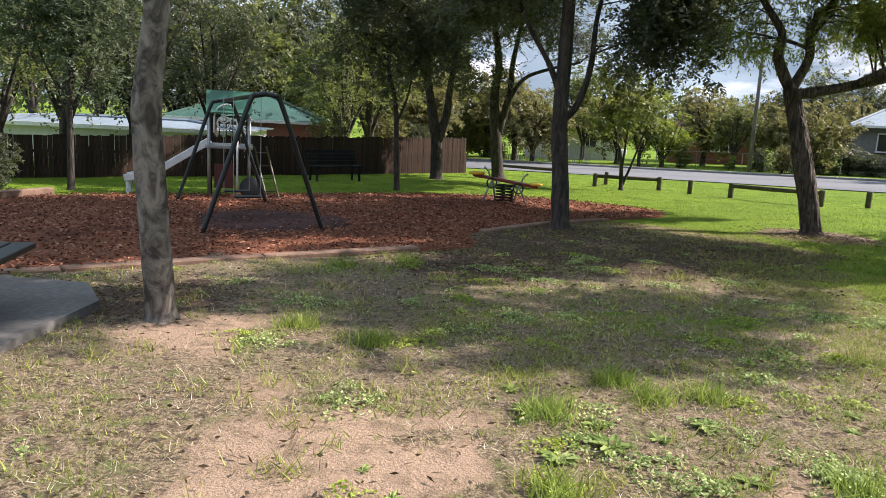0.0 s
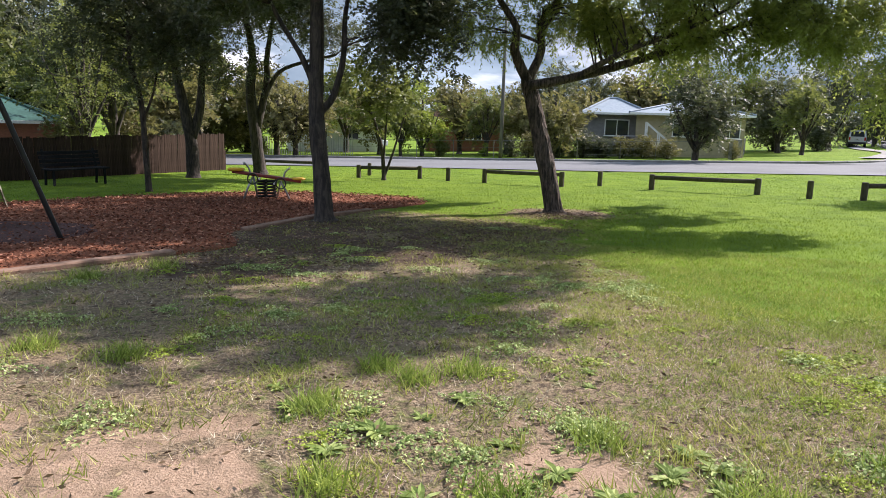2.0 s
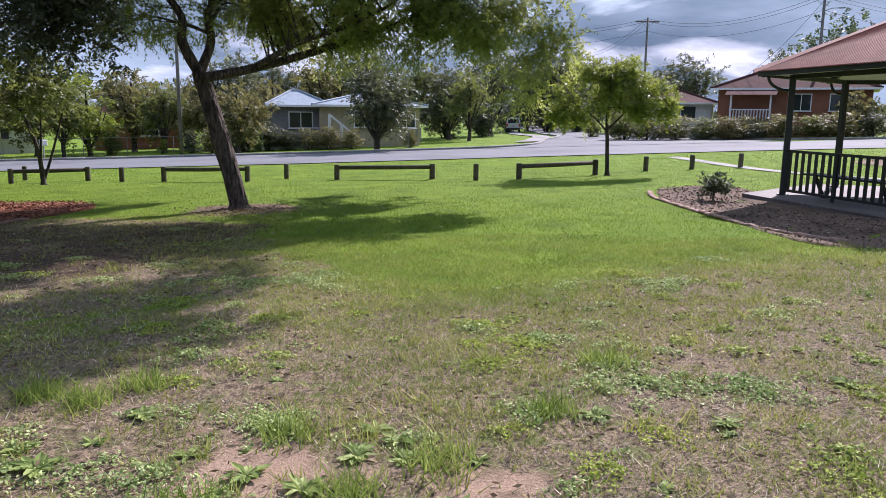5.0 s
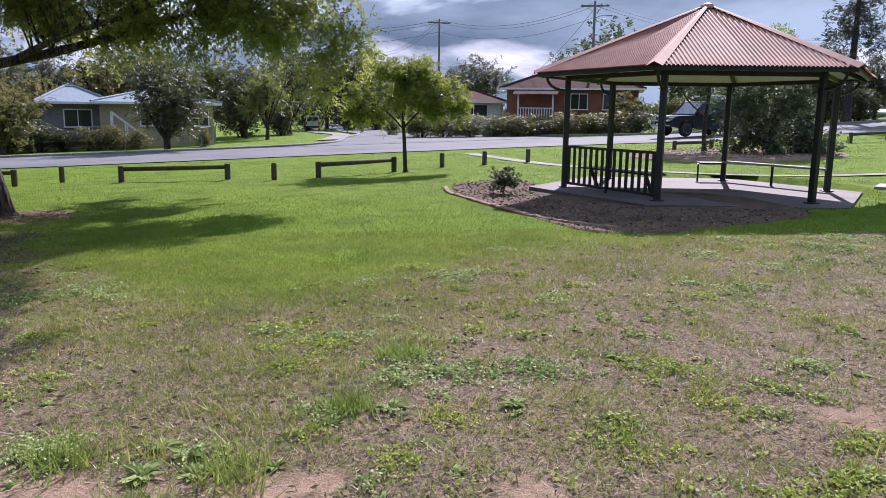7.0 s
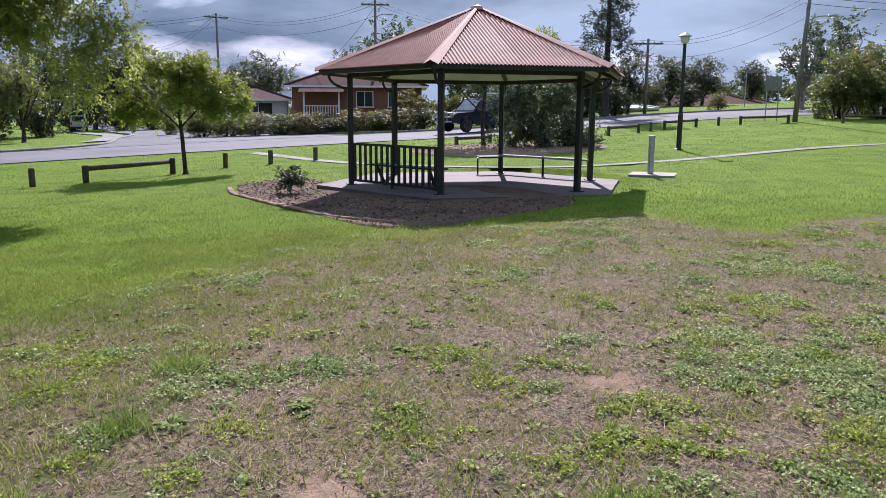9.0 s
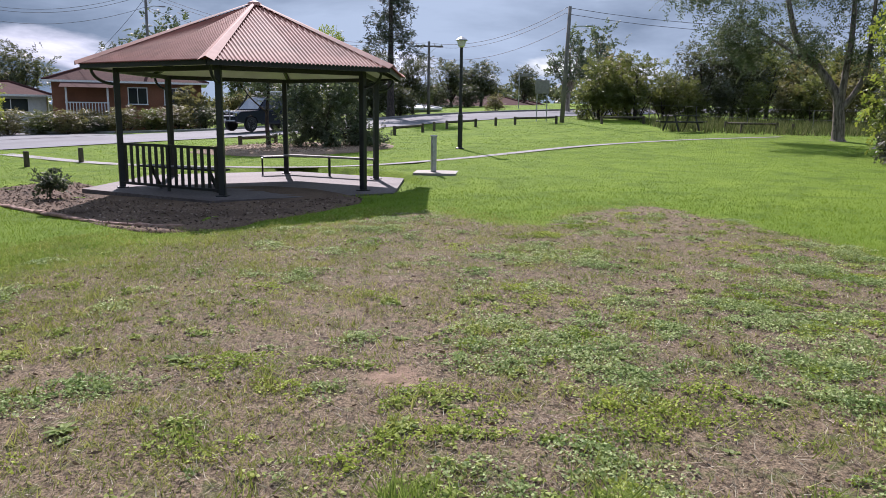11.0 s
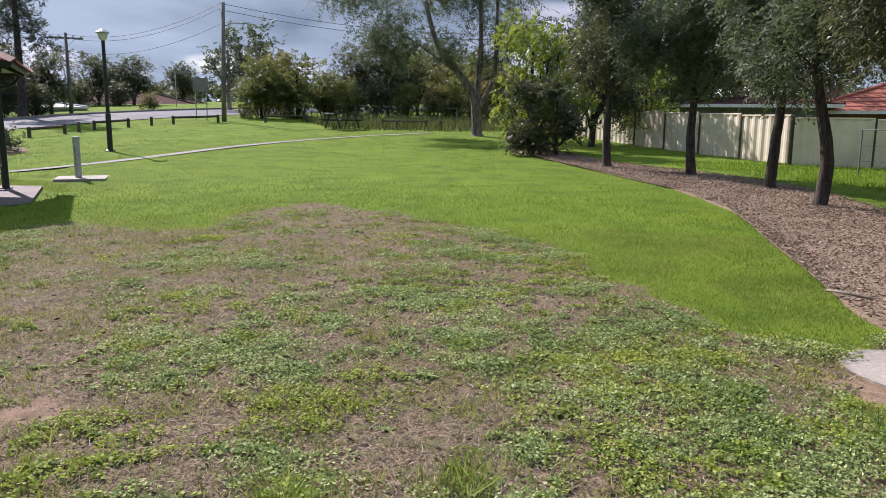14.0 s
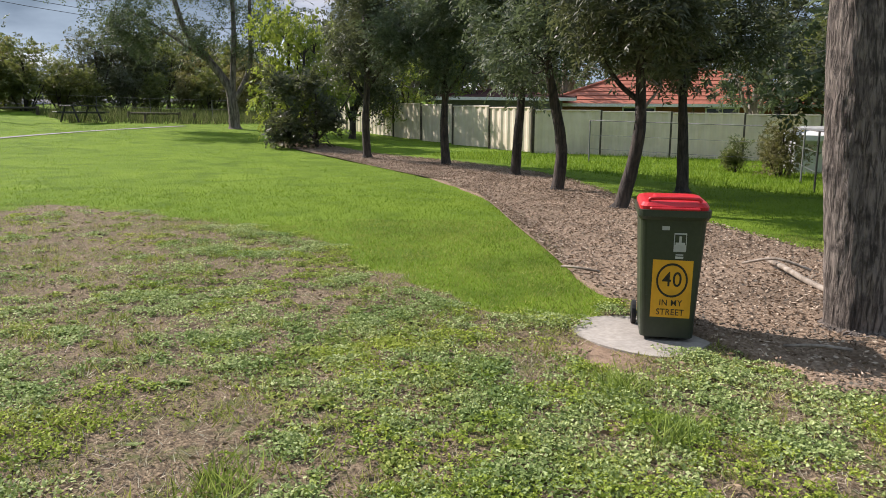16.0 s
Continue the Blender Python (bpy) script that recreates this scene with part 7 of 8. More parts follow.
        part("lamp_head", Shape().box((lean + 1.15, 0, h - 1.1), (0.45, 0.16, 0.1), 0, 0.03), M_GALV, root)
    return Vector((x, y, top))


POLES = [power_pole(-21.1, 48, 9.6, False, r=0.1, lamp=True), power_pole(-54.6, 75, 10.6, turn=15), power_pole(-65.8, 62, 10.4, lamp=True), power_pole(-85.5, 60, 7.2), power_pole(-95.4, 46, 7.9, False, 0.22, lamp=True, r=0.12), power_pole(-92.6, 92, 6.6), power_pole(-49.6, 120, 11.0)]


def wire(a, b, sag):
    pts = [a.lerp(b, t) - Vector((0, 0, sag * 4 * t * (1 - t))) for t in np.linspace(0, 1, 14)]
    solid("overhead_wire", Shape().tube(pts, 0.014, 5), M_BLACK, "thin dark overhead power wire between poles", "wire", "overhead wires")


def wires():
    P = POLES
    up = lambda p, o: p + Vector((0, 0, o))
    for o in (-0.1, -0.35, -1.2):
        wire(up(P[0], o - 0.4), up(P[1], o), 2.2)
        wire(up(P[1], o), up(P[2], o), 1.1)
        wire(up(P[2], o), up(P[3], o), 1.2)
        wire(up(P[3], o), up(P[4], o), 0.8)
    for o in (-0.05, -0.4):
        wire(up(P[4], o), Vector((*polar(-126, 60), 9.0 + o)), 1.4)
        wire(up(P[6], o), up(P[1], o), 1.2)
        wire(up(P[0], o), Vector((*polar(12, 62), 9.0 + o)), 1.6)
    wire(up(P[2], -0.5), Vector((*polar(-60, 62), 3.6)), 0.6)


wires()


def road_sign():
    x, y = polar(-93.9, 47)
    root = thing("road_sign", "back of a pale rectangular road sign on two posts", "road sign", (x, y, gz(x, y)), -93.9)
    part("board", Shape().box((0, 0, 2.05), (0.85, 0.04, 0.8), 0, 0.01), M_GREYWALL, root)
    for s in (-0.3, 0.3):
        part("post", Shape().tube([(s, 0.05, -0.2), (s, 0.05, 2.4)], 0.03, 6), M_GALV, root)
    x, y = polar(-92.2, 70)
    root = thing("street_name_sign", "small street name blade on a thin pole", "street sign", (x, y, gz(x, y)), -92)
    part("post", Shape().tube([(0, 0, -0.2), (0, 0, 3.0)], 0.04, 6), M_GALV, root)
    part("blade", Shape().box((0.55, 0, 2.95), (1.1, 0.03, 0.22)), M_GREYWALL, root)


road_sign()

# ---- playground ----
M_PLAYGREEN = tinted("green_play_panel", (0.035, 0.13, 0.085), 0.4)
M_PLAYRED = tinted("red_play_plastic", (0.24, 0.034, 0.026), 0.5)
M_PLAYYEL = tinted("yellow_play_plastic", (0.75, 0.42, 0.02), 0.4)
M_PLAYDULL = tinted("dull_red_panel", (0.10, 0.025, 0.02), 0.5)
M_LADDER = tinted("dull_olive_paint", (0.085, 0.070, 0.025), 0.5)
M_SLIDE = tinted("white_slide_plastic", (0.70, 0.72, 0.74), 0.3)
M_TUBE = surface("dark_green_tube", (0.010, 0.014, 0.016), (0.018, 0.024, 0.026), fine=12, coarse=2, rough=0.35, bump=0.03)


def swing_set():
    near, far = Vector((-2.62, 10.75, 0)), Vector((-4.4, 14.6, 0))
    root = thing("swing_set", "dark steel double A-frame swing set on the red mulch", "swing set", (near.x, near.y, gz(near.x, near.y) + 0.02))
    base = root.matrix_basis.translation.copy()
    tops = []
    for mid, legs, zt in ((near, ((-3.38, 10.3), (-1.86, 11.2)), 1.93), (far, ((-5.2, 14.3), (-3.65, 15.0)), 1.93)):
        top = Vector((mid.x, mid.y, zt + gz(mid.x, mid.y))) - base
        tops.append(top)
        for lx, ly in legs:
            foot = Vector((lx, ly, gz(lx, ly) - 0.05)) - base
            out = (foot - top)
            out.z = 0
            out.normalize()
            knee = top + out * 0.22 - Vector((0, 0, 0.12))
            part("leg", Shape().tube(smooth_line([top, top + out * 0.12 - Vector((0, 0, 0.02)), knee, knee.lerp(foot, 0.5), foot], 4), 0.035, 10), M_TUBE, root, smooth=True)
    part("top_bar", Shape().tube(smooth_line([tops[0] + Vector((0, 0, 0)), tops[0].lerp(tops[1], 0.5), tops[1]], 3), 0.036, 10), M_TUBE, root, smooth=True)
    for t in (0.35, 0.6):
        c = tops[0].lerp(tops[1], t)
        w = Vector((0.8, 0.37, 0)).normalized() * 0.21
        st = part("swing_seat", Shape().beam(c + w - Vector((0, 0, 1.55)), c - w - Vector((0, 0, 1.55)), 0.15, 0.03, 0.01), M_BLACK, root, "black rubber swing seat")
        for s in (-1, 1):
            part("chain", Shape().tube([c + w * s, c + w * s - Vector((0, 0, 1.54))], 0.006, 5), M_GALV, st)


def play_tower():
    x, y = -4.75, 16.2
    root = thing("play_tower", "small play tower with green roof, white slide and steering wheel", "play tower", (x, y, gz(x, y) + 0.03), 16)
    for sx in (-0.4, 0.4):
        for sy in (-0.4, 0.4):
            part("post", Shape().tube([(sx, sy, -0.1), (sx, sy, 1.78)], 0.035, 8), M_TUBE if sy > 0 else M_GALV, root, smooth=True)
    part("deck", Shape().box((0, 0, 1.02), (0.95, 0.95, 0.07), 0, 0.01), M_GALV, root)
    for s in (-1, 1):
        part("roof_panel", Shape().add([(-0.45, s * 0.5, 1.72), (0.45, s * 0.5, 1.72), (0.45, 0, 2.16), (-0.45, 0, 2.16), (-0.45, s * 0.5, 1.69), (0.45, s * 0.5, 1.69), (0.45, 0, 2.13), (-0.45, 0, 2.13)], [(0, 1, 2, 3), (7, 6, 5, 4), (0, 4, 5, 1), (1, 5, 6, 2), (3, 7, 4, 0)]), M_PLAYGREEN, root, "green sloping roof panel")
    ch = part("slide", Shape().add([(-0.4, -0.25, 1.05), (-0.4, 0.25, 1.05), (-1.5, 0.25, 0.35), (-1.5, -0.25, 0.35), (-2.0, 0.25, 0.26), (-2.0, -0.25, 0.26)], [(0, 3, 2, 1), (3, 5, 4, 2)]), M_SLIDE, root, "white moulded slide chute")
    for s in (-0.25, 0.25):
        part("slide_side", Shape().beam((-0.4, s, 1.12), (-1.5, s, 0.42), 0.05, 0.14, 0.01).beam((-1.5, s, 0.42), (-2.05, s, 0.32), 0.05, 0.14, 0.01), M_SLIDE, ch)
    part("slide_foot", Shape().box((-1.98, 0, 0.1), (0.1, 0.42, 0.32), 0, 0.03), M_SLIDE, ch)
    ring = [(0.13 * math.cos(a), -0.46, 1.50 + 0.13 * math.sin(a)) for a in np.linspace(0, 2 * math.pi, 25)]
    wh = part("steering_wheel", Shape().tube([(q[0] - 0.1, q[1], q[2]) for q in ring], 0.016, 6), M_WHITE, root, "white play steering wheel", smooth=True)
    for a in (0.5, 2.6, 4.7):
        part("spoke", Shape().tube([(-0.1, -0.46, 1.5), (-0.1 + 0.12 * math.cos(a), -0.46, 1.5 + 0.12 * math.sin(a))], 0.012, 5), M_WHITE, wh)
    part("hoop", Shape().tube(smooth_line([(-0.3, -0.44, 1.3), (-0.26, -0.44, 1.75), (0.0, -0.44, 1.88), (0.14, -0.44, 1.7), (0.16, -0.44, 1.3)], 4), 0.018, 6), M_WHITE, root, smooth=True)
    part("fire_pole", Shape().tube([(0.16, -0.5, 0.0), (0.16, -0.5, 1.4)], 0.022, 8), M_WHITE, root, smooth=True)
    for k in range(6):
        part("baluster", Shape().tube([(-0.35 + k * 0.14, 0.42, 1.05), (-0.35 + k * 0.14, 0.42, 1.6)], 0.012, 5), M_TUBE, root)
    part("guard_rail", Shape().tube([(-0.4, 0.42, 1.62), (0.4, 0.42, 1.62)], 0.02, 6), M_TUBE, root)
    part("counter_panel", Shape().box((-0.1, -0.35, 0.42), (0.4, 0.05, 0.5), 0, 0.01), M_PLAYDULL, root, "dull red lower panel")
    for s in (0.5, 0.75):
        part("ladder_side", Shape().beam((s, -0.2, 1.05), (s + 0.25, -0.5, 0.0), 0.028, 0.028), M_LADDER, root, "dull olive ladder stile")
    for k in range(4):
        t = (k + 0.5) / 4
        part("rung", Shape().beam((0.5 + 0.25 * t, -0.2 - 0.3 * t, 1.05 * (1 - t)), (0.75 + 0.25 * t, -0.2 - 0.3 * t, 1.05 * (1 - t)), 0.024, 0.024), M_LADDER, root)
    part("tyre", Shape().lathe((0.42, -0.52, 0.2), [(0.12, -0.07), (0.2, -0.06), (0.22, 0.0), (0.2, 0.06), (0.12, 0.07)], 18, Matrix.Rotation(radians(80), 3, "X")), M_BLACK, root, "black tyre")


def park_bench(x, y, rz, M_DKGREEN=M_BENCH):
    root = thing("park_bench", "dark timber slat park bench with a backrest on the lawn", "bench", (x, y, gz(x, y)), rz)
    for k in range(4):
        part("seat_slat", Shape().box((0, -0.18 + 0.11 * k, 0.44), (1.7, 0.09, 0.04), 0, 0.006), M_DKGREEN, root)
    for k in range(4):
        part("back_slat", Shape().box((0, 0.24 + 0.03 * k, 0.54 + 0.105 * k), (1.7, 0.035, 0.085), 0, 0.006), M_DKGREEN, root)
    for s in (-0.72, 0.72):
        part("leg", Shape().beam((s, -0.18, 0), (s, -0.16, 0.43), 0.05, 0.05), M_DKGREEN, root)
        part("leg", Shape().beam((s, 0.24, 0), (s, 0.2, 0.43), 0.05, 0.05), M_DKGREEN, root)
        part("back_stay", Shape().beam((s, 0.22, 0.4), (s, 0.36, 0.95), 0.05, 0.04), M_DKGREEN, root)


def spring_rocker():
    x, y = 1.2, 17.6
    root = thing("spring_seesaw", "red spring seesaw with yellow seats and pale bent handles", "seesaw", (x, y, gz(x, y) + 0.02), -6)
    root.scale = (0.9, 0.9, 0.9)
    part("plank", Shape().beam((-0.84, 0, 0.68), (0.84, 0, 0.45), 0.26, 0.07, 0.02), M_PLAYRED, root, "long red plank")
    part("seat", Shape().lathe((-0.74, 0, 0.695), [(0.19, 0.0), (0.21, 0.025), (0.19, 0.06), (0.1, 0.07), (0.01, 0.07)], 16), M_PLAYYEL, root, "rounded yellow seat", smooth=True)
    part("seat", Shape().lathe((0.76, 0, 0.49), [(0.17, 0.0), (0.19, 0.02), (0.17, 0.045), (0.1, 0.055), (0.01, 0.055)], 16), M_PLAYYEL, root, "rounded yellow seat", smooth=True)
    for d, z in ((-1, 0.61), (1, 0.5)):
        grip = part("handle", Shape().tube(smooth_line([(d * 0.4, 0, z), (d * 0.44, 0, z + 0.16), (d * 0.54, 0, z + 0.27)], 3), 0.022, 6), M_GALV, root, "pale bent handle", smooth=True)
        part("crossbar", Shape().tube([(d * 0.54, -0.16, z + 0.26), (d * 0.55, 0, z + 0.28), (d * 0.54, 0.16, z + 0.26)], 0.02, 6), M_GALV, grip, smooth=True)
        part("foot_rest", Shape().tube([(d * 0.18, -0.3, z - 0.1), (d * 0.18, 0.3, z - 0.1)], 0.022, 6), M_WHITE, root, "white foot rest bar", smooth=True)
        ring = [(d * 0.34 + 0.12 * math.cos(a), -0.17, z - 0.1 + 0.13 * math.sin(a)) for a in np.linspace(0, 2 * math.pi, 17)]
        part("hoop", Shape().tube(ring, 0.018, 6), M_TUBE, root, "dark steel hoop", smooth=True)
        for foot, e in ((0.56, -1), (0.24, 1)):
            part("leg", Shape().tube([(d * 0.34, e * 0.13, z - 0.06), (d * (0.34 + foot) / 2, e * 0.17, z / 2), (d * foot, e * 0.2, 0.0)], 0.026, 7), M_GALV, root, "pale steel pipe leg", smooth=True)
        coil = [(d * 0.115 + 0.105 * math.cos(a), 0.105 * math.sin(a), 0.03 + 0.45 * a / (12 * math.pi)) for a in np.linspace(0, 12 * math.pi, 110)]
        part("spring", Shape().tube(coil, 0.024, 6), M_BLACK, root, "thick dark coil spring", smooth=True)


def picnic_table(x, y, rz, mat_frame, mat_top, label, L=1.8):
    root = thing("picnic_table", label, "picnic table", (x, y, gz(x, y) + 0.04), rz)
    for k in range(4):
        part("top_slat", Shape().box((0, -0.27 + 0.18 * k, 0.74), (L, 0.16, 0.045), 0, 0.006), mat_top, root)
    for s in (-0.68, 0.68):
        for o in (-0.09, 0.09):
            part("seat_slat", Shape().box((0, s + o, 0.45), (L, 0.16, 0.045), 0, 0.006), mat_top, root)
    for e in (-L / 2 + 0.22, L / 2 - 0.22):
        for s in (-1, 1):
            part("leg", Shape().beam((e, s * 0.55, 0), (e, s * 0.22, 0.72), 0.06, 0.06), mat_frame, root)
        part("crosspiece", Shape().box((e, 0, 0.41), (0.06, 1.5, 0.06)), mat_frame, root)


# picnic pad concrete, its colour darkened in place of shade falling on it
M_PADGREY = surface("shade_dark_pad_concrete", (0.10, 0.095, 0.09), (0.17, 0.16, 0.15), fine=20, coarse=1.2, rough=0.9, stain=0.4)
swing_set()
play_tower()
park_bench(-3.5, 22.6, 40)
spring_rocker()
solid("concrete_pad", Shape().slab([(-2.75, 6.05), (-3.1, 6.6), (-5.6, 6.9), (-6.3, 4.4), (-2.85, 4.6)], -0.3, 0.0), M_PADGREY, "grey concrete pad under the picnic table", "concrete pad", kind="structure")
picnic_table(-3.9, 5.0, 100, M_GALV, M_DKGREEN, "dark green picnic table on a concrete pad")
picnic_table(38.9, -9.6, -60, M_DKGREEN, M_DKGREEN, "distant dark picnic table at the end of the path")

# ---- vehicles ----
M_CARBLUE = tinted("dark_blue_car_paint", (0.012, 0.016, 0.036), 0.18, 0.1)
# the windscreen's pale base colour imitates bright sky reflected in it
M_SCREEN = tinted("sky_pale_windscreen", (0.20, 0.24, 0.28), 0.08)
M_CARGLASS = tinted("car_window_glass", (0.035, 0.042, 0.05), 0.05)
M_CARSILVER = tinted("silver_car_paint", (0.45, 0.46, 0.48), 0.25, 0.4)
M_LAMPRED = tinted("red_tail_lamp", (0.35, 0.01, 0.01), 0.2)
M_CHROME = tinted("bright_metal", (0.6, 0.6, 0.62), 0.2, 1.0)


def extruded(sh, prof, w, taper=None):
    """A side outline (x, z) drawn out to the width w; points above taper's height lean inwards."""
    n = len(prof)
    vs = []
    for s in (-1, 1):
        for x, z in prof:
            k = 1.0
            if taper and z > taper[0]:
                k = 1 - taper[1] * (z - taper[0])
            vs.append((x, s * w / 2 * k, z))
    return sh.add(vs, [tuple(range(n - 1, -1, -1)), tuple(range(n, 2 * n))] + [(i, (i + 1) % n, n + (i + 1) % n, n + i) for i in range(n)])


def car_wheels(root, xs, w, r):
    for x in xs:
        for s in (-1, 1):
            rot = Matrix.Rotation(radians(90), 3, "X")
            wh = part("wheel", Shape().lathe((x, s * (w / 2 - 0.1), r), [(r * 0.72, -0.12), (r * 0.95, -0.11), (r, -0.06), (r, 0.06), (r * 0.95, 0.11), (r * 0.72, 0.12)], 22, rot), M_BLACK, root, "black tyre")
            part("rim", Shape().lathe((x, s * (w / 2 - 0.1) + s * 0.01, r), [(r * 0.68, -0.11), (r * 0.62, 0.0), (r * 0.68, 0.11)], 14, rot), M_GALV, wh, "grey alloy rim")


def four_wheel_drive(x, y, heading_deg):
    root = thing("pickup_car", "dark blue four-wheel drive parked on the street with roof racks", "car", (x, y, gz(x, y) + 0.04), heading_deg)
    root.matrix_basis = root.matrix_basis @ Matrix.Diagonal((1.06, 1.06, 1.1, 1))
    body = [(-2.5, 0.5), (-2.5, 1.02), (-2.42, 1.06), (1.0, 1.08), (2.2, 1.02), (2.42, 0.9), (2.46, 0.5), (2.0, 0.42), (1.95, 0.7), (1.6, 0.86), (1.2, 0.7), (1.1, 0.42), (-1.05, 0.42), (-1.15, 0.7), (-1.5, 0.86), (-1.9, 0.7), (-1.98, 0.45)]
    part("body", extruded(Shape(), body, 1.84), M_CARBLUE, root)
    part("cabin", extruded(Shape(), [(-2.45, 1.06), (-2.42, 1.75), (0.1, 1.8), (0.35, 1.76), (1.05, 1.09)], 1.76, (1.1, 0.22)), M_CARBLUE, root)
    for s in (-1, 1):
        for a, b, c, d in (((-2.3, 1.16), (-1.3, 1.16), (-1.3, 1.66), (-2.28, 1.64)), ((-1.2, 1.16), (-0.45, 1.16), (-0.45, 1.68), (-1.2, 1.67)), ((-0.35, 1.16), (0.75, 1.16), (0.3, 1.66), (-0.35, 1.68))):
            w = lambda z: s * (0.90 * (1 - 0.22 * (z - 1.1)))
            part("side_window", Shape().add([(q[0], w(q[1]), q[1]) for q in (a, b, c, d)] + [(q[0], w(q[1]) - s * 0.02, q[1]) for q in (a, b, c, d)], [(0, 1, 2, 3), (7, 6, 5, 4), (0, 4, 5, 1), (1, 5, 6, 2), (2, 6, 7, 3), (3, 7, 4, 0)]), M_CARGLASS, root, "tinted glass")
        part("mirror", Shape().box((0.85, s * 0.98, 1.2), (0.12, 0.16, 0.18), 0, 0.03), M_BLACK, root)
        part("headlight", Shape().box((2.40, s * 0.66, 0.88), (0.12, 0.36, 0.18), 0, 0.03), M_CHROME, root, "clear headlight")
        part("tail_lamp", Shape().box((-2.5, s * 0.82, 0.95), (0.05, 0.14, 0.35)), M_LAMPRED, root)
        part("side_step", Shape().tube([(-0.9, s * 0.96, 0.42), (0.95, s * 0.96, 0.42)], 0.04, 6), M_BLACK, root)
        part("rack_rail", Shape().tube([(-2.0, s * 0.62, 1.92), (0.1, s * 0.62, 1.94)], 0.025, 6), M_GALV, root)
    part("windscreen", Shape().add([(1.03, -0.80, 1.15), (1.03, 0.80, 1.15), (0.46, 0.70, 1.72), (0.46, -0.70, 1.72)], [(0, 1, 2, 3)]), M_SCREEN, root, "sloping windscreen")
    part("grille", Shape().box((2.45, 0, 0.82), (0.05, 0.95, 0.24)), M_BLACK, root)
    bar = Shape()
    for z in (0.55, 0.78, 1.0):
        bar.tube([(2.5, -0.75, z), (2.6, -0.5, z), (2.6, 0.5, z), (2.5, 0.75, z)], 0.04, 8)
    for s in (-0.45, 0.45):
        bar.tube([(2.6, s, 0.5), (2.6, s, 1.12)], 0.035, 8)
    part("bull_bar", bar, M_GALV, root, "polished bull bar")
    for s in (-0.3, 0.3):
        part("spot_lamp", Shape().lathe((2.62, s, 0.98), [(0.11, 0), (0.11, 0.07), (0.05, 0.09)], 12, Matrix.Rotation(radians(90), 3, "Y")), M_CHROME, root)
    for k in (-1.9, -1.2, -0.5, 0.05):
        part("rack_bar", Shape().tube([(k, -0.66, 1.93), (k, 0.66, 1.93)], 0.02, 6), M_GALV, root)
    for k, (yy, ln) in enumerate(((-0.3, 2.5), (0.05, 2.9), (0.38, 2.2))):
        part("roof_load", Shape().box((-0.9, yy, 2.0 + 0.03 * k), (ln, 0.26, 0.08), 2 * k, 0.03), M_WHITE, root, "pale boards strapped on the roof rack")
    part("snorkel", Shape().tube([(1.3, -0.94, 1.0), (0.9, -0.92, 1.2), (0.45, -0.84, 1.75), (0.42, -0.84, 1.9)], 0.04, 6), M_BLACK, root)
    part("number_plate", Shape().box((2.65, 0, 0.6), (0.02, 0.37, 0.1)), M_WHITE, root)
    car_wheels(root, (1.55, -1.52), 1.84, 0.38)


def van(x, y, heading_deg):
    root = thing("van", "silver van parked at the kerb of the side street", "van", (x, y, gz(x, y) + 0.05), heading_deg)
    part("body", extruded(Shape(), [(-2.2, 0.4), (-2.22, 1.1), (-2.1, 1.85), (0.9, 1.88), (1.5, 1.2), (2.15, 1.05), (2.2, 0.4)], 1.72, (1.1, 0.16)), M_CARSILVER, root)
    part("rear_window", Shape().add([(-2.225, -0.66, 1.18), (-2.13, -0.6, 1.72), (-2.13, 0.6, 1.72), (-2.225, 0.66, 1.18)], [(0, 1, 2, 3)]), M_GLASS, root, "dark rear glass")
    for s in (-1, 1):
        part("side_window", Shape().box((-0.6, s * 0.81, 1.45), (2.4, 0.03, 0.46)), M_GLASS, root)
        part("tail_lamp", Shape().box((-2.22, s * 0.74, 0.95), (0.05, 0.16, 0.35)), M_LAMPRED, root)
    part("bumper", Shape().box((-2.24, 0, 0.5), (0.12, 1.7, 0.22), 0, 0.03), M_BLACK, root)
    car_wheels(root, (1.35, -1.35), 1.72, 0.32)


four_wheel_drive(44.4, 13.2, 146)
_v = polar(-45.3, 96)
van(_v[0], _v[1], 44)


def mail_box():
    x, y = polar(-12.4, 46.5)
    root = thing("letter_box", "small white letter box on a post", "letter box", (x, y, gz(x, y)))
    part("post", Shape().tube([(0, 0, 0), (0, 0, 0.8)], 0.04, 6), M_GALV, root)
    part("box", Shape().box((0, 0, 0.95), (0.36, 0.3, 0.32), 0, 0.03), M_WHITE, root)


mail_box()
wire_fence([(3.0, 52.5), (9.0, 51.0)], 1.2, "pale picket fence across the street", 0.16, (0.9, 0.3), M_GREYWHITE)

# ---- grass, weeds and litter ----
def grass_material(name, c0, c1, c2, thru=0.3):
    m, n, l, p = nodes_of(name)
    ge = n.new("ShaderNodeNewGeometry")
    r = n.new("ShaderNodeValToRGB")
    r.color_ramp.elements[0].color, r.color_ramp.elements[1].color = (*c0, 1), (*c2, 1)
    e = r.color_ramp.elements.new(0.55)
    e.color = (*c1, 1)
    l.new(ge.outputs["Random Per Island"], r.inputs["Fac"])
    drift = noise_node(n, l, 1.1, 5, 0.6)
    col = mixed(n, l, r.outputs["Color"], mixed(n, l, r.outputs["Color"], (0.62, 0.74, 0.6), 1.0, "MULTIPLY"), ramp(n, l, drift, 0.42, 0.68))
    l.new(col, p.inputs["Base Color"])
    p.inputs["Roughness"].default_value = 0.65
    p.inputs["Specular IOR Level"].default_value = 0.14
    tr, mx, out = n.new("ShaderNodeBsdfTranslucent"), n.new("ShaderNodeMixShader"), n["Material Output"]
    l.new(col, tr.inputs["Color"])
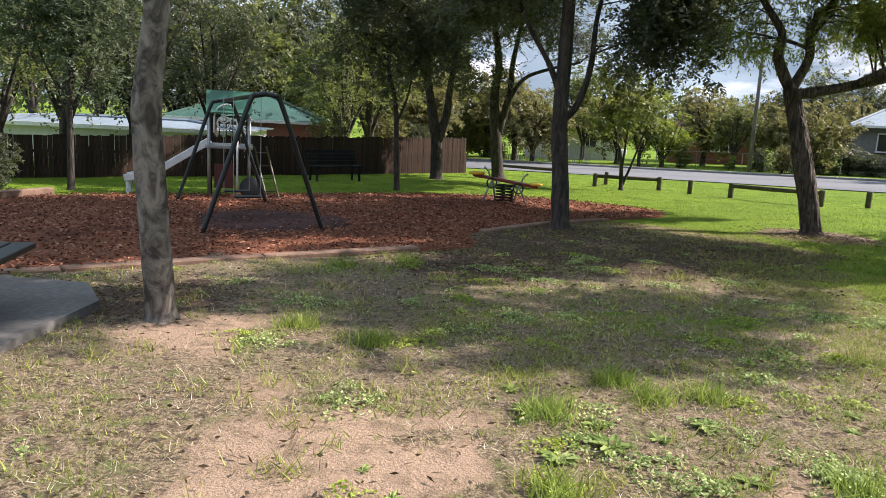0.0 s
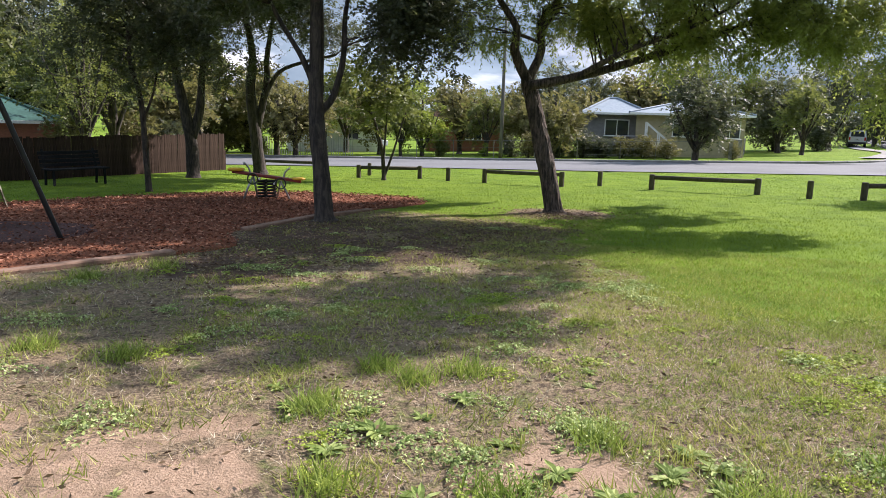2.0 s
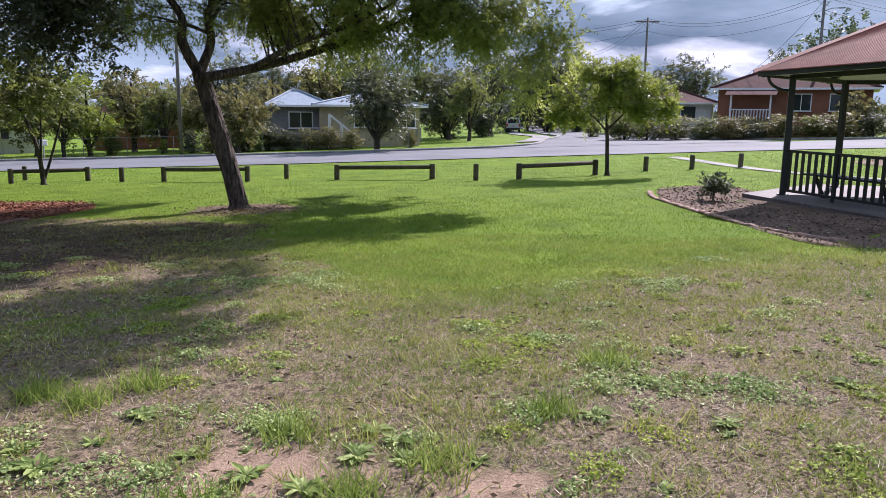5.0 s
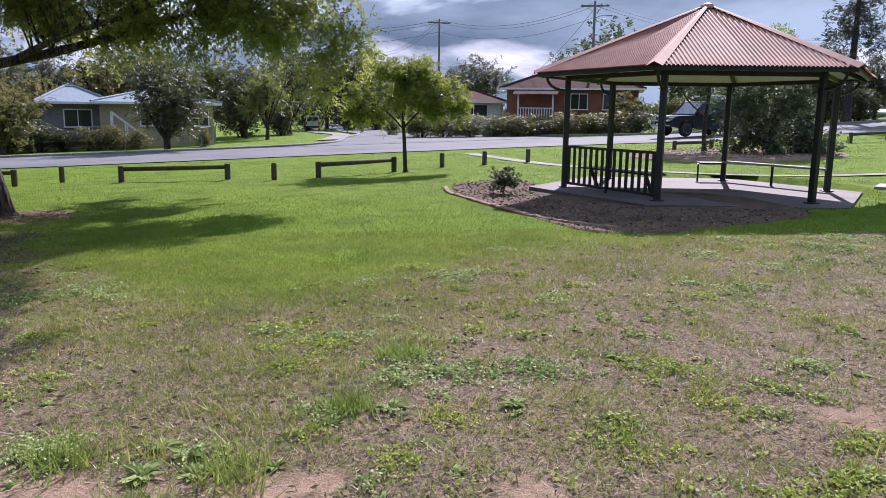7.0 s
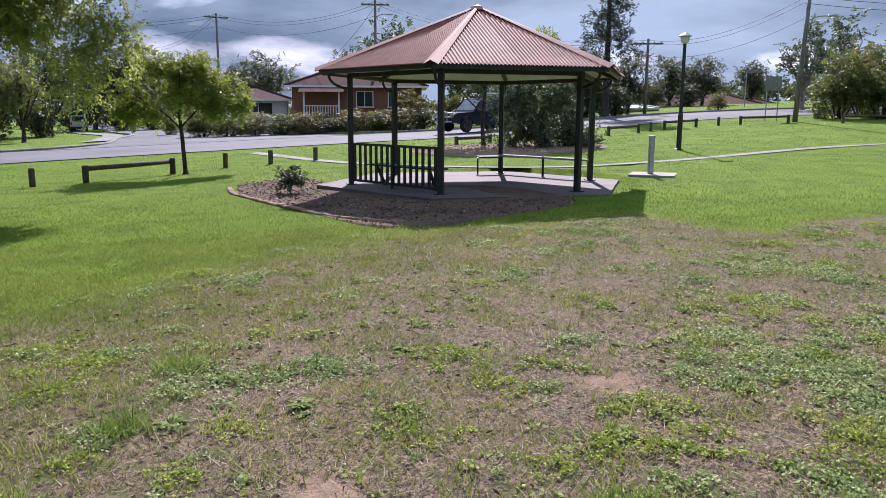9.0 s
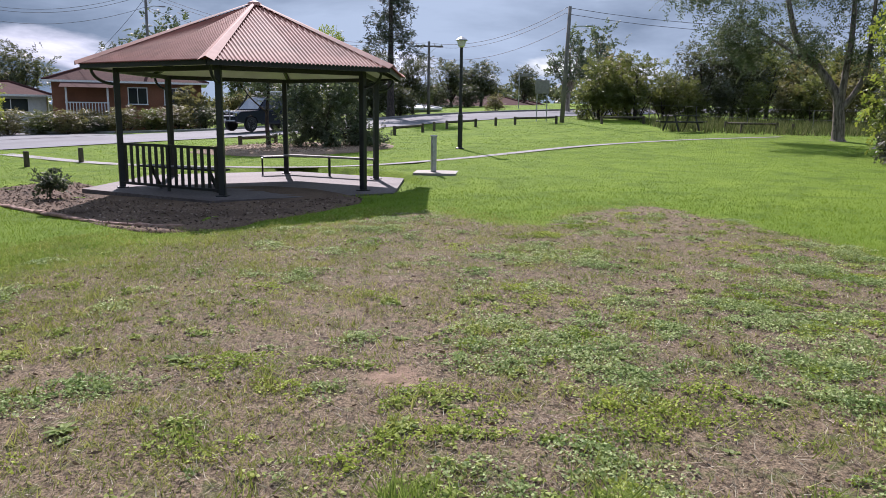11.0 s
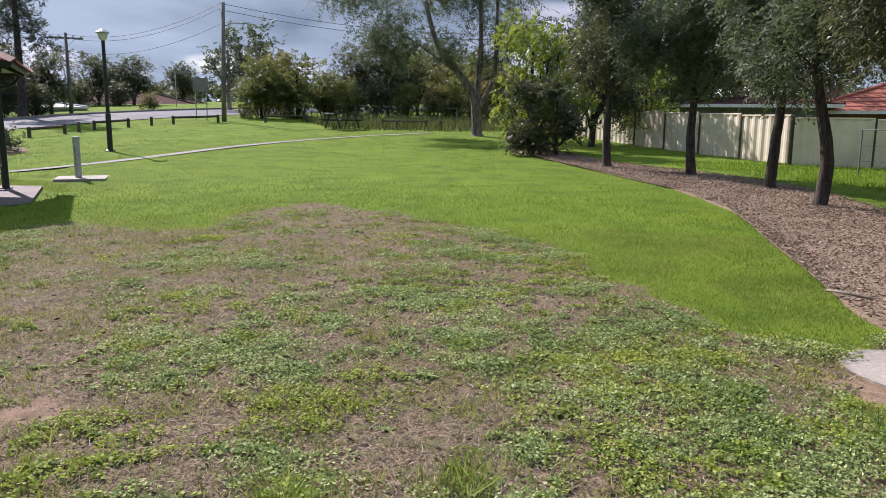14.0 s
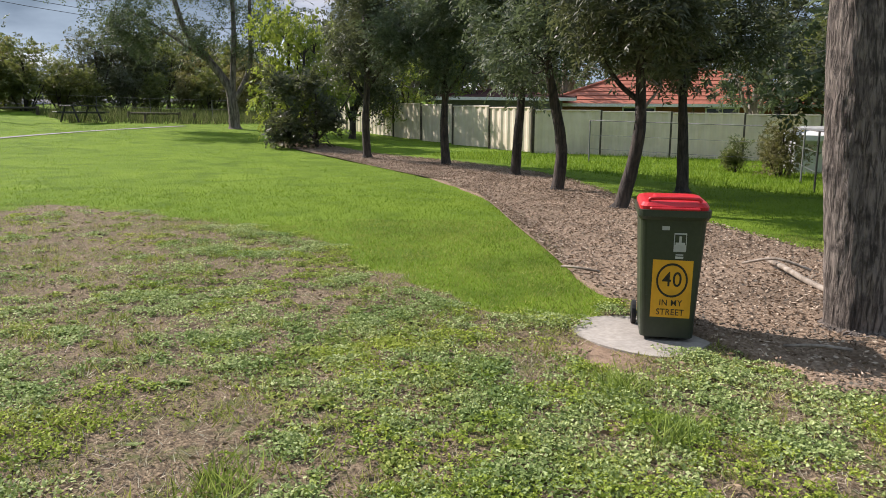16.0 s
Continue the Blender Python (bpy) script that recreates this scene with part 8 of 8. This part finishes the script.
    mx.inputs["Fac"].default_value = thru
    l.new(p.outputs["BSDF"], mx.inputs[1])
    l.new(tr.outputs["BSDF"], mx.inputs[2])
    l.new(mx.outputs["Shader"], out.inputs["Surface"])
    return m


G_LUSH = grass_material("lawn_grass", (0.125, 0.205, 0.014), (0.19, 0.295, 0.021), (0.265, 0.36, 0.04), 0.4)
G_DRY = grass_material("dry_grass", (0.159, 0.117, 0.0827), (0.435, 0.345, 0.249), (0.848, 0.753, 0.604), 0.2)
G_TUFT = grass_material("weedy_grass", (0.169, 0.192, 0.0384), (0.333, 0.362, 0.0791), (0.556, 0.542, 0.192), 0.35)
G_WEED = grass_material("broad_weed_leaves", (0.168, 0.226, 0.074), (0.355, 0.432, 0.152), (0.63, 0.69, 0.35), 0.3)
G_CLOVER = grass_material("clover_leaves", (0.190, 0.246, 0.036), (0.345, 0.420, 0.063), (0.50, 0.56, 0.12), 0.3)
G_HERB = grass_material("weed_plant_leaves", (0.170, 0.225, 0.048), (0.335, 0.395, 0.092), (0.54, 0.585, 0.20), 0.3)
G_ROSETTE = grass_material("leafy_weed", (0.135, 0.190, 0.052), (0.27, 0.345, 0.10), (0.45, 0.51, 0.20), 0.35)
G_SPIKE = grass_material("spiky_grass", (0.125, 0.180, 0.035), (0.265, 0.345, 0.066), (0.45, 0.52, 0.14), 0.35)
G_LONG = grass_material("long_rank_grass", (0.06, 0.085, 0.025), (0.13, 0.15, 0.05), (0.22, 0.22, 0.10), 0.3)
G_FINE = grass_material("fine_short_grass", (0.169, 0.203, 0.0452), (0.302, 0.345, 0.0791), (0.459, 0.463, 0.147), 0.35)
G_LITTER = grass_material("fallen_leaves", (0.08, 0.05, 0.032), (0.19, 0.125, 0.078), (0.36, 0.27, 0.18), 0.1)


def blades(rng, xy, height, width, lean=0.5, z_off=0.0):
    """Single pointed blades standing at xy."""
    n = len(xy)
    z = ground_z(xy[:, 0], xy[:, 1]) + 0.018 * wavy(xy[:, 0], xy[:, 1], 0.8) + 0.010 * wavy(xy[:, 0], xy[:, 1], 2.3, 1.0) + z_off - 0.005
    a = rng.uniform(0, 2 * math.pi, n)
    h = height * rng.uniform(0.5, 1.4, n)
    w = width * rng.uniform(0.6, 1.4, n)
    b = rng.uniform(0, 2 * math.pi, n)
    k = lean * rng.uniform(0.1, 1.3, n) * h
    s = np.stack([np.cos(a) * w / 2, np.sin(a) * w / 2], -1)
    v = np.zeros((n, 3, 3))
    v[:, 0, :2], v[:, 1, :2], v[:, 2, :2] = xy - s, xy + s, xy + np.stack([np.cos(b) * k, np.sin(b) * k], -1)
    v[:, 0, 2] = v[:, 1, 2] = z
    v[:, 2, 2] = z + h
    return v.reshape(-1, 3), np.arange(3 * n).reshape(-1, 3)


def ring_points(rng, n, r0, r1, h0, h1, power=1.0):
    """Points in a fan round the viewpoint, thinning out with distance."""
    u = rng.uniform(0, 1, n)
    r = (r0 ** power + u * (r1 ** power - r0 ** power)) ** (1 / power)
    a = np.radians(rng.uniform(h0, h1, n))
    return np.stack([np.sin(a) * r, np.cos(a) * r], -1)


def inside(poly, p):
    x, y = p[:, 0], p[:, 1]
    r = np.zeros(len(p), bool)
    for (x0, y0), (x1, y1) in zip(poly, poly[1:] + poly[:1]):
        c = ((y0 > y) != (y1 > y)) & (x < (x1 - x0) * (y - y0) / (y1 - y0 + 1e-12) + x0)
        r ^= c
    return r


HEX = [(16.35 + 3.6 * math.cos(radians(183.2 + 60 * i)), 4.93 + 3.6 * math.sin(radians(183.2 + 60 * i))) for i in range(6)]


def clear_of_beds(p, margin=True):
    k = np.ones(len(p), bool)
    for poly in (PLAY, GARDEN, ROW, HEX):
        k &= ~inside(poly, p)
    k &= np.hypot(p[:, 0] - 3.43, p[:, 1] + 4.67) > 0.5
    k &= ~inside([(-2.75, 6.05), (-3.1, 6.6), (-5.6, 6.9), (-6.3, 4.4), (-2.85, 4.6)], p)
    k &= np.hypot(p[:, 0] - 18.6, p[:, 1] - 1.45) > 0.75
    return k


def stuff(name, v, f, material, label, category):
    return tagged(finish(new(name, fast_mesh(name, v, f)), material), label, category, kind="stuff")


def rosette_mesh(seed, leaves, length):
    """A low plant: pointed folded leaves arching out of one crown."""
    rng = np.random.default_rng(seed)
    vs, fs = [], []
    for k in range(leaves):
        a, up = rng.uniform(0, 2 * math.pi), rng.uniform(0.15, 1.15)
        L, w = length * rng.uniform(0.55, 1.2), length * rng.uniform(0.13, 0.2)
        o = np.array([math.cos(a), math.sin(a)])
        s = np.array([-o[1], o[0]]) * w
        b = len(vs)
        for t, half, drop in ((0.05, 0.3, 0.0), (0.4, 1.0, 0.05), (0.75, 0.75, 0.3)):
            z = 0.004 + L * (up * t * 0.75 - drop * up)
            c = o * L * t
            vs += [(*(c - s * half), z + 0.12 * w), (*c, z - 0.25 * w), (*(c + s * half), z + 0.12 * w)]
        vs.append((*(o * L), max(0.003, L * up * 0.36)))
        for r in (0, 3):
            fs += [(b + r, b + r + 1, b + r + 4, b + r + 3), (b + r + 1, b + r + 2, b + r + 5, b + r + 4)]
        fs += [(b + 6, b + 7, b + 9), (b + 7, b + 8, b + 9)]
    me = bpy.data.meshes.new("weed_plant")
    me.from_pydata([tuple(map(float, q)) for q in vs], [], fs)
    me.materials.append(G_ROSETTE)
    return me


def weed_plants():
    """Single leafy weeds standing on the bare soil."""
    meshes = [rosette_mesh(300 + k, 15 + 4 * k, 0.075 + 0.012 * k) for k in range(4)]
    rng = random.Random(44)
    spots = [(-34.5, 2.95, 1.5), (-38.5, 3.15, 1.2), (-41.5, 3.2, 1.2), (-31.0, 2.85, 1.0), (-28.0, 2.75, 1.1), (-30, 3.4, 1.1), (-34, 3.7, 1.1), (-26, 3.6, 1.0), (-24, 3.45, 0.9), (-22, 3.9, 1.0), (-16, 3.3, 1.0), (-12.5, 4.0, 1.1), (-9, 3.8, 1.0), (-6.5, 4.4, 1.0), (-19, 4.5, 0.9), (-17, 2.8, 1.0)]
    spots += [(rng.uniform(-64, 6), rng.uniform(2.6, 5.2), rng.uniform(0.55, 1.0)) for _ in range(34)]
    spots += [(rng.uniform(-128, -64), rng.uniform(2.8, 6.5), rng.uniform(0.6, 1.0)) for _ in range(22)]
    for az, d, size in spots:
        x, y = polar(az, d)
        z = gz(x, y) + 0.018 * float(wavy(x, y, 0.8)) + 0.010 * float(wavy(x, y, 2.3, 1.0)) - 0.004
        ob = new("weed_plant", rng.choice(meshes))
        ob.matrix_basis = pose(x, y, z, 0, 0, rng.uniform(0, 360)) @ Matrix.Diagonal((size, size, size, 1))
        tagged(ob, "small green leafy weed growing on the thin soil", "weed", "single weeds on the bare soil")


def round_heading(p):
    """The heading from -90 round to 270 degrees."""
    return (heading(p[:, 0], p[:, 1]) + 90) % 360 - 90


def build_cover():
    rng = np.random.default_rng(21)
    # thick lawn
    for n, r0, r1, h, w in ((330000, 5.5, 17, 0.038, 0.008), (330000, 11.5, 40, 0.030, 0.014), (90000, 27, 60, 0.040, 0.030)):
        p = ring_points(rng, n, r0, r1, -34, 178, 1.3)
        p = p[(lush_at(p[:, 0], p[:, 1]) > rng.uniform(0.25, 0.85, len(p))) & clear_of_beds(p + rng.normal(0, 0.09, p.shape)) & ~inside(HEX, p)]
        p = p[np.interp(p[:, 0], *zip(*sorted(NEAR_EDGE))) - 0.4 > p[:, 1]]
        rr = np.hypot(p[:, 0], p[:, 1])
        p = p[rng.uniform(0, 1, len(p)) < np.interp(rr, [r0, r0 * 1.25, r1 * 0.72, r1], [0.0 if r0 > 6 else 1.0, 1, 1, 0.0])]
        v, f = blades(rng, p, h, w, 1.0)
        stuff("lawn_grass", v, f, G_LUSH, "thick bright green mown lawn grass", "grass")
    # thin dry thatch between: short stubble and long stalks lying flat
    for n, r1, ln, wd, flatness in ((170000, 13, 0.03, 0.006, 1.8), (210000, 11, 0.022, 0.0045, 4.0)):
        p = ring_points(rng, n, 0.3, r1, -34, 178, 1.2)
        thick = np.clip(0.62 + 0.5 * wavy(p[:, 0], p[:, 1], 2.6, 4.0), 0.1, 1)
        keep = (lush_at(p[:, 0], p[:, 1]) < 0.6) & clear_of_beds(p) & (np.maximum(soil_at(p[:, 0], p[:, 1]), litter_at(p[:, 0], p[:, 1])) < rng.uniform(0.2, 0.7, len(p))) & (rng.uniform(0, 1, len(p)) < thick)
        v, f = blades(rng, p[keep], ln, wd, flatness)
        stuff("dry_grass", v, f, G_DRY, "thin straw-coloured dead grass on the soil", "grass")
    # green blades scattered through the dry ground, in drifts
    p = ring_points(rng, 820000, 0.3, 15, -34, 178, 1.25)
    hd, rr = heading(p[:, 0], p[:, 1]), np.hypot(p[:, 0], p[:, 1])
    dens = 0.30 + 0.55 * wavy(p[:, 0], p[:, 1], 0.8, 3.0) + 0.95 * wavy(p[:, 0], p[:, 1], 2.6, 5.0) + 0.35 * wavy(p[:, 0], p[:, 1], 7.0, 8.0)
    dens = np.clip((dens - 0.30) * 2.0, 0.04, 1) * (1 - 0.85 * litter_at(p[:, 0], p[:, 1]))
    dens *= np.interp(hd, [-34, 0, 25, 60, 100, 150, 178], [0.4, 0.85, 1.1, 1.0, 0.7, 0.9, 1.0])
    dens *= 1 - np.interp(hd, [-30, -10, 55, 80], [0, 0.72, 0.72, 0]) * np.interp(rr, [3.6, 5.0], [1, 0])
    edge = np.interp(hd, *zip(*LUSH_AT)) - rr
    dens = np.clip(dens + np.interp(edge, [0.0, 3.5], [0.62, 0.0]) * np.interp(hd, [-5, 15, 70, 95], [0.2, 1, 1, 0.25]), 0, 1)
    keep = (rng.uniform(0, 1, len(p)) < dens) & clear_of_beds(p) & (soil_at(p[:, 0], p[:, 1]) < rng.uniform(0.25, 0.75, len(p))) & (lush_at(p[:, 0], p[:, 1]) < 0.85)
    p = p[keep]
    v, f = blades(rng, p, 0.032, 0.0075, 1.5)
    stuff("thin_grass", v, f, G_TUFT, "thin green grass scattered over the soil", "grass")
    # short fine grass thickening towards the lawn
    p = ring_points(rng, 860000, 1.6, 11, -10, 204, 1.3)
    hd, rr = round_heading(p), np.hypot(p[:, 0], p[:, 1])
    edge = np.interp(hd, *zip(*LUSH_AT)) - rr
    dens = np.interp(edge, [-1.5, 1.2, 4.0], [0.9, 0.75, 0.0]) * np.interp(hd, [-10, 10, 25, 70, 95, 110, 130, 178, 200], [0.1, 0.5, 1, 1, 0.45, 0.4, 0.7, 0.8, 0.1]) + 0.5 * np.clip(wavy(p[:, 0], p[:, 1], 0.9, 12.0), -0.3, 0.5) * np.interp(hd, [178, 202], [1, 0])
    dens *= np.clip(0.85 + 0.7 * wavy(p[:, 0], p[:, 1], 3.8, 13.0), 0.1, 1)
    p = p[(rng.uniform(0, 1, len(p)) < dens) & clear_of_beds(p) & (soil_at(p[:, 0], p[:, 1]) < rng.uniform(0.25, 0.7, len(p)))]
    v, f = blades(rng, p, 0.028, 0.008, 1.2)
    stuff("fine_grass", v, f, G_FINE, "short fine green grass thinning out from the lawn", "grass")
    # the same cover goes on behind
    for n, ln, wd, flatness, material, label in ((110000, 0.036, 0.009, 1.3, G_TUFT, "thin green grass scattered over the soil"), (90000, 0.028, 0.007, 2.4, G_DRY, "thin straw-coloured dead grass on the soil")):
        p = ring_points(rng, n, 0.3, 14, 178, 326, 1.25)
        dens = np.clip(0.45 + 0.6 * wavy(p[:, 0], p[:, 1], 0.8, 3.0) + 0.7 * wavy(p[:, 0], p[:, 1], 2.9, 5.0), 0.05, 1)
        p = p[(rng.uniform(0, 1, len(p)) < dens) & clear_of_beds(p)]
        v, f = blades(rng, p, ln, wd, flatness)
        stuff("thin_grass" if material == G_TUFT else "dry_grass", v, f, material, label, "grass")
    # tufts
    c = ring_points(rng, 900, 2.4, 12, -30, 175, 1.2)
    c = c[clear_of_beds(c) & (lush_at(c[:, 0], c[:, 1]) < 0.7)][:420]
    big = np.array([polar(-15.3, 4.85), polar(-52.2, 5.2), polar(-8, 4.4), polar(11, 6.0), polar(8, 8.6), polar(3, 8.9), polar(-22, 3.3), polar(-9, 3.4), polar(-100, 3.2), polar(-113, 3.4), polar(-142, 4.6), polar(-146, 4.0), polar(5.5, 5.6), polar(-33.6, 3.3), polar(-84, 3.2), polar(-12.5, 5.1), polar(-40, 3.6), polar(-48, 4.3), polar(-19, 5.0), polar(-29, 4.0)])
    for cs, n, wide, high, material, label in ((big, 230, 0.085, 0.115, G_SPIKE, "spiky clumps of longer bright green grass"), (c, 26, 0.06, 0.075, G_TUFT, "small clumps of longer light green grass")):
        cs = np.repeat(cs, n, 0)
        p = cs + rng.normal(0, wide, cs.shape)
        v, f = blades(rng, p, high, 0.009, 1.1)
        stuff("grass_tufts", v, f, material, label, "grass tufts")
    # broad-leaved weeds creeping in uneven patches of three kinds
    for material, n, r0, r1, size, big_leaf, label in ((G_WEED, 1000, 0.04, 0.26, 4400, 0.023, "creeping patches of grey-green broad-leaved weeds"),
                                                       (G_CLOVER, 560, 0.05, 0.25, 4800, 0.021, "yellow-green patches of low clover-like weeds"),
                                                       (G_HERB, 900, 0.035, 0.14, 3400, 0.030, "small green weed plants with pointed leaves")):
        c = ring_points(rng, n * 7, 1.2, 12.5, -34, 211, 1.15)
        hd, rr = round_heading(c), np.hypot(c[:, 0], c[:, 1])
        want = np.interp(hd, [-34, -5, 10, 30, 70, 95, 112, 150, 176, 208], [0.03, 0.11, 0.20, 0.24, 0.27, 0.46, 0.95, 1.1, 0.8, 0.03]) * np.interp(rr, [1.5, 5, 8, 12.5], [1.0, 0.9, 0.6, 0.35])
        want *= 1 - np.interp(hd, [-30, -10, 50, 66], [0, 0.45, 0.45, 0]) * np.interp(rr, [3.8, 4.8], [1, 0])
        rim = np.interp(hd, *zip(*LUSH_AT)) - rr
        want *= 1 + np.interp(rim, [0.0, 1.6, 3.0], [1.8, 1.0, 0.0]) * np.interp(hd, [70, 90, 135, 150], [0, 1, 1, 0.3])
        want *= np.clip(0.52 + 1.5 * wavy(c[:, 0], c[:, 1], 0.75, n * 0.01), 0.03, 1.6)
        c = c[(rng.uniform(0, 1, len(c)) < want) & clear_of_beds(c) & (lush_at(c[:, 0], c[:, 1]) < 0.6) & (soil_at(c[:, 0], c[:, 1]) < 0.55)]
        rad = r0 + (r1 - r0) * rng.uniform(0, 1, len(c)) ** 2.2
        count = np.maximum(8, (size * rad ** 2 * 3.1).astype(int))
        k = np.repeat(np.arange(len(c)), count)
        a = rng.uniform(0, 2 * math.pi, len(k))
        f1, f2 = rng.uniform(0, 6.28, len(c))[k], rng.uniform(0, 6.28, len(c))[k]
        u = rng.uniform(0, 1, len(k)) ** 0.55
        reach = rad[k] * (1 + 0.42 * np.sin(2 * a + f1) + 0.3 * np.sin(5 * a + f2)) * u
        q = c[k] + np.stack([np.cos(a), np.sin(a)], -1) * reach[:, None]
        keep = rng.uniform(0, 1, len(q)) < np.clip(0.75 + 0.8 * wavy(q[:, 0], q[:, 1], 6.0, 9.0), 0.12, 1)
        q, u, k = q[keep], u[keep], k[keep]
        z = ground_z(q[:, 0], q[:, 1]) + 0.018 * wavy(q[:, 0], q[:, 1], 0.8) + 0.010 * wavy(q[:, 0], q[:, 1], 2.3, 1.0) + 0.012 + rng.uniform(0.2, 1, len(q)) * (0.012 + 0.11 * rad[k]) * (1 - u * u)
        v, f = leaf_cloud(rng, np.c_[q, z], 0.0, 1, big_leaf, big_leaf * 0.72, -0.2, 0.6, 1.5)
        stuff("broadleaf_weeds", v, f, material, label, "weeds")
    # fallen leaves and bits of bark
    p = ring_points(rng, 12000, 0.5, 15, -34, 178, 1.1)
    p = p[~inside(HEX, p) & (np.hypot(p[:, 0] - 3.43, p[:, 1] + 4.67) > 0.6) & (lush_at(p[:, 0], p[:, 1]) < 0.4)]
    c = np.array(LITTER_SPOTS)[rng.integers(0, len(LITTER_SPOTS), 9000)]
    q = c[:, :2] + rng.normal(0, 0.6, (9000, 2)) * c[:, 2:3]
    p = np.concatenate([p, q])
    v, f = leaf_cloud(rng, np.c_[p, ground_z(p[:, 0], p[:, 1]) + 0.022], 0.006, 1, 0.05, 0.016, 0.0, 0.85)
    stuff("leaf_litter", v, f, G_LITTER, "brown fallen leaves scattered on the ground", "leaf litter")
    # long grass by the fences
    p = np.concatenate([np.stack([rng.uniform(37, 47, 9000), rng.uniform(-26, -9, 9000)], -1)])
    p = p[p[:, 0] - 38.5 > -(p[:, 1] + 9.6) * -0.33 - 0.0]
    v, f = blades(rng, p, 0.42, 0.04, 0.5)
    stuff("long_grass", v, f, G_LONG, "tall unmown grass along the far fence", "long grass")
    p = np.stack([rng.uniform(2, 19, 34000), rng.uniform(-27, -14.5, 34000)], -1)
    v, f = blades(rng, p, 0.11, 0.018, 0.8)
    stuff("long_grass", v, f, G_LUSH, "taller green grass behind the wire fence", "long grass")


weed_plants()
build_cover()
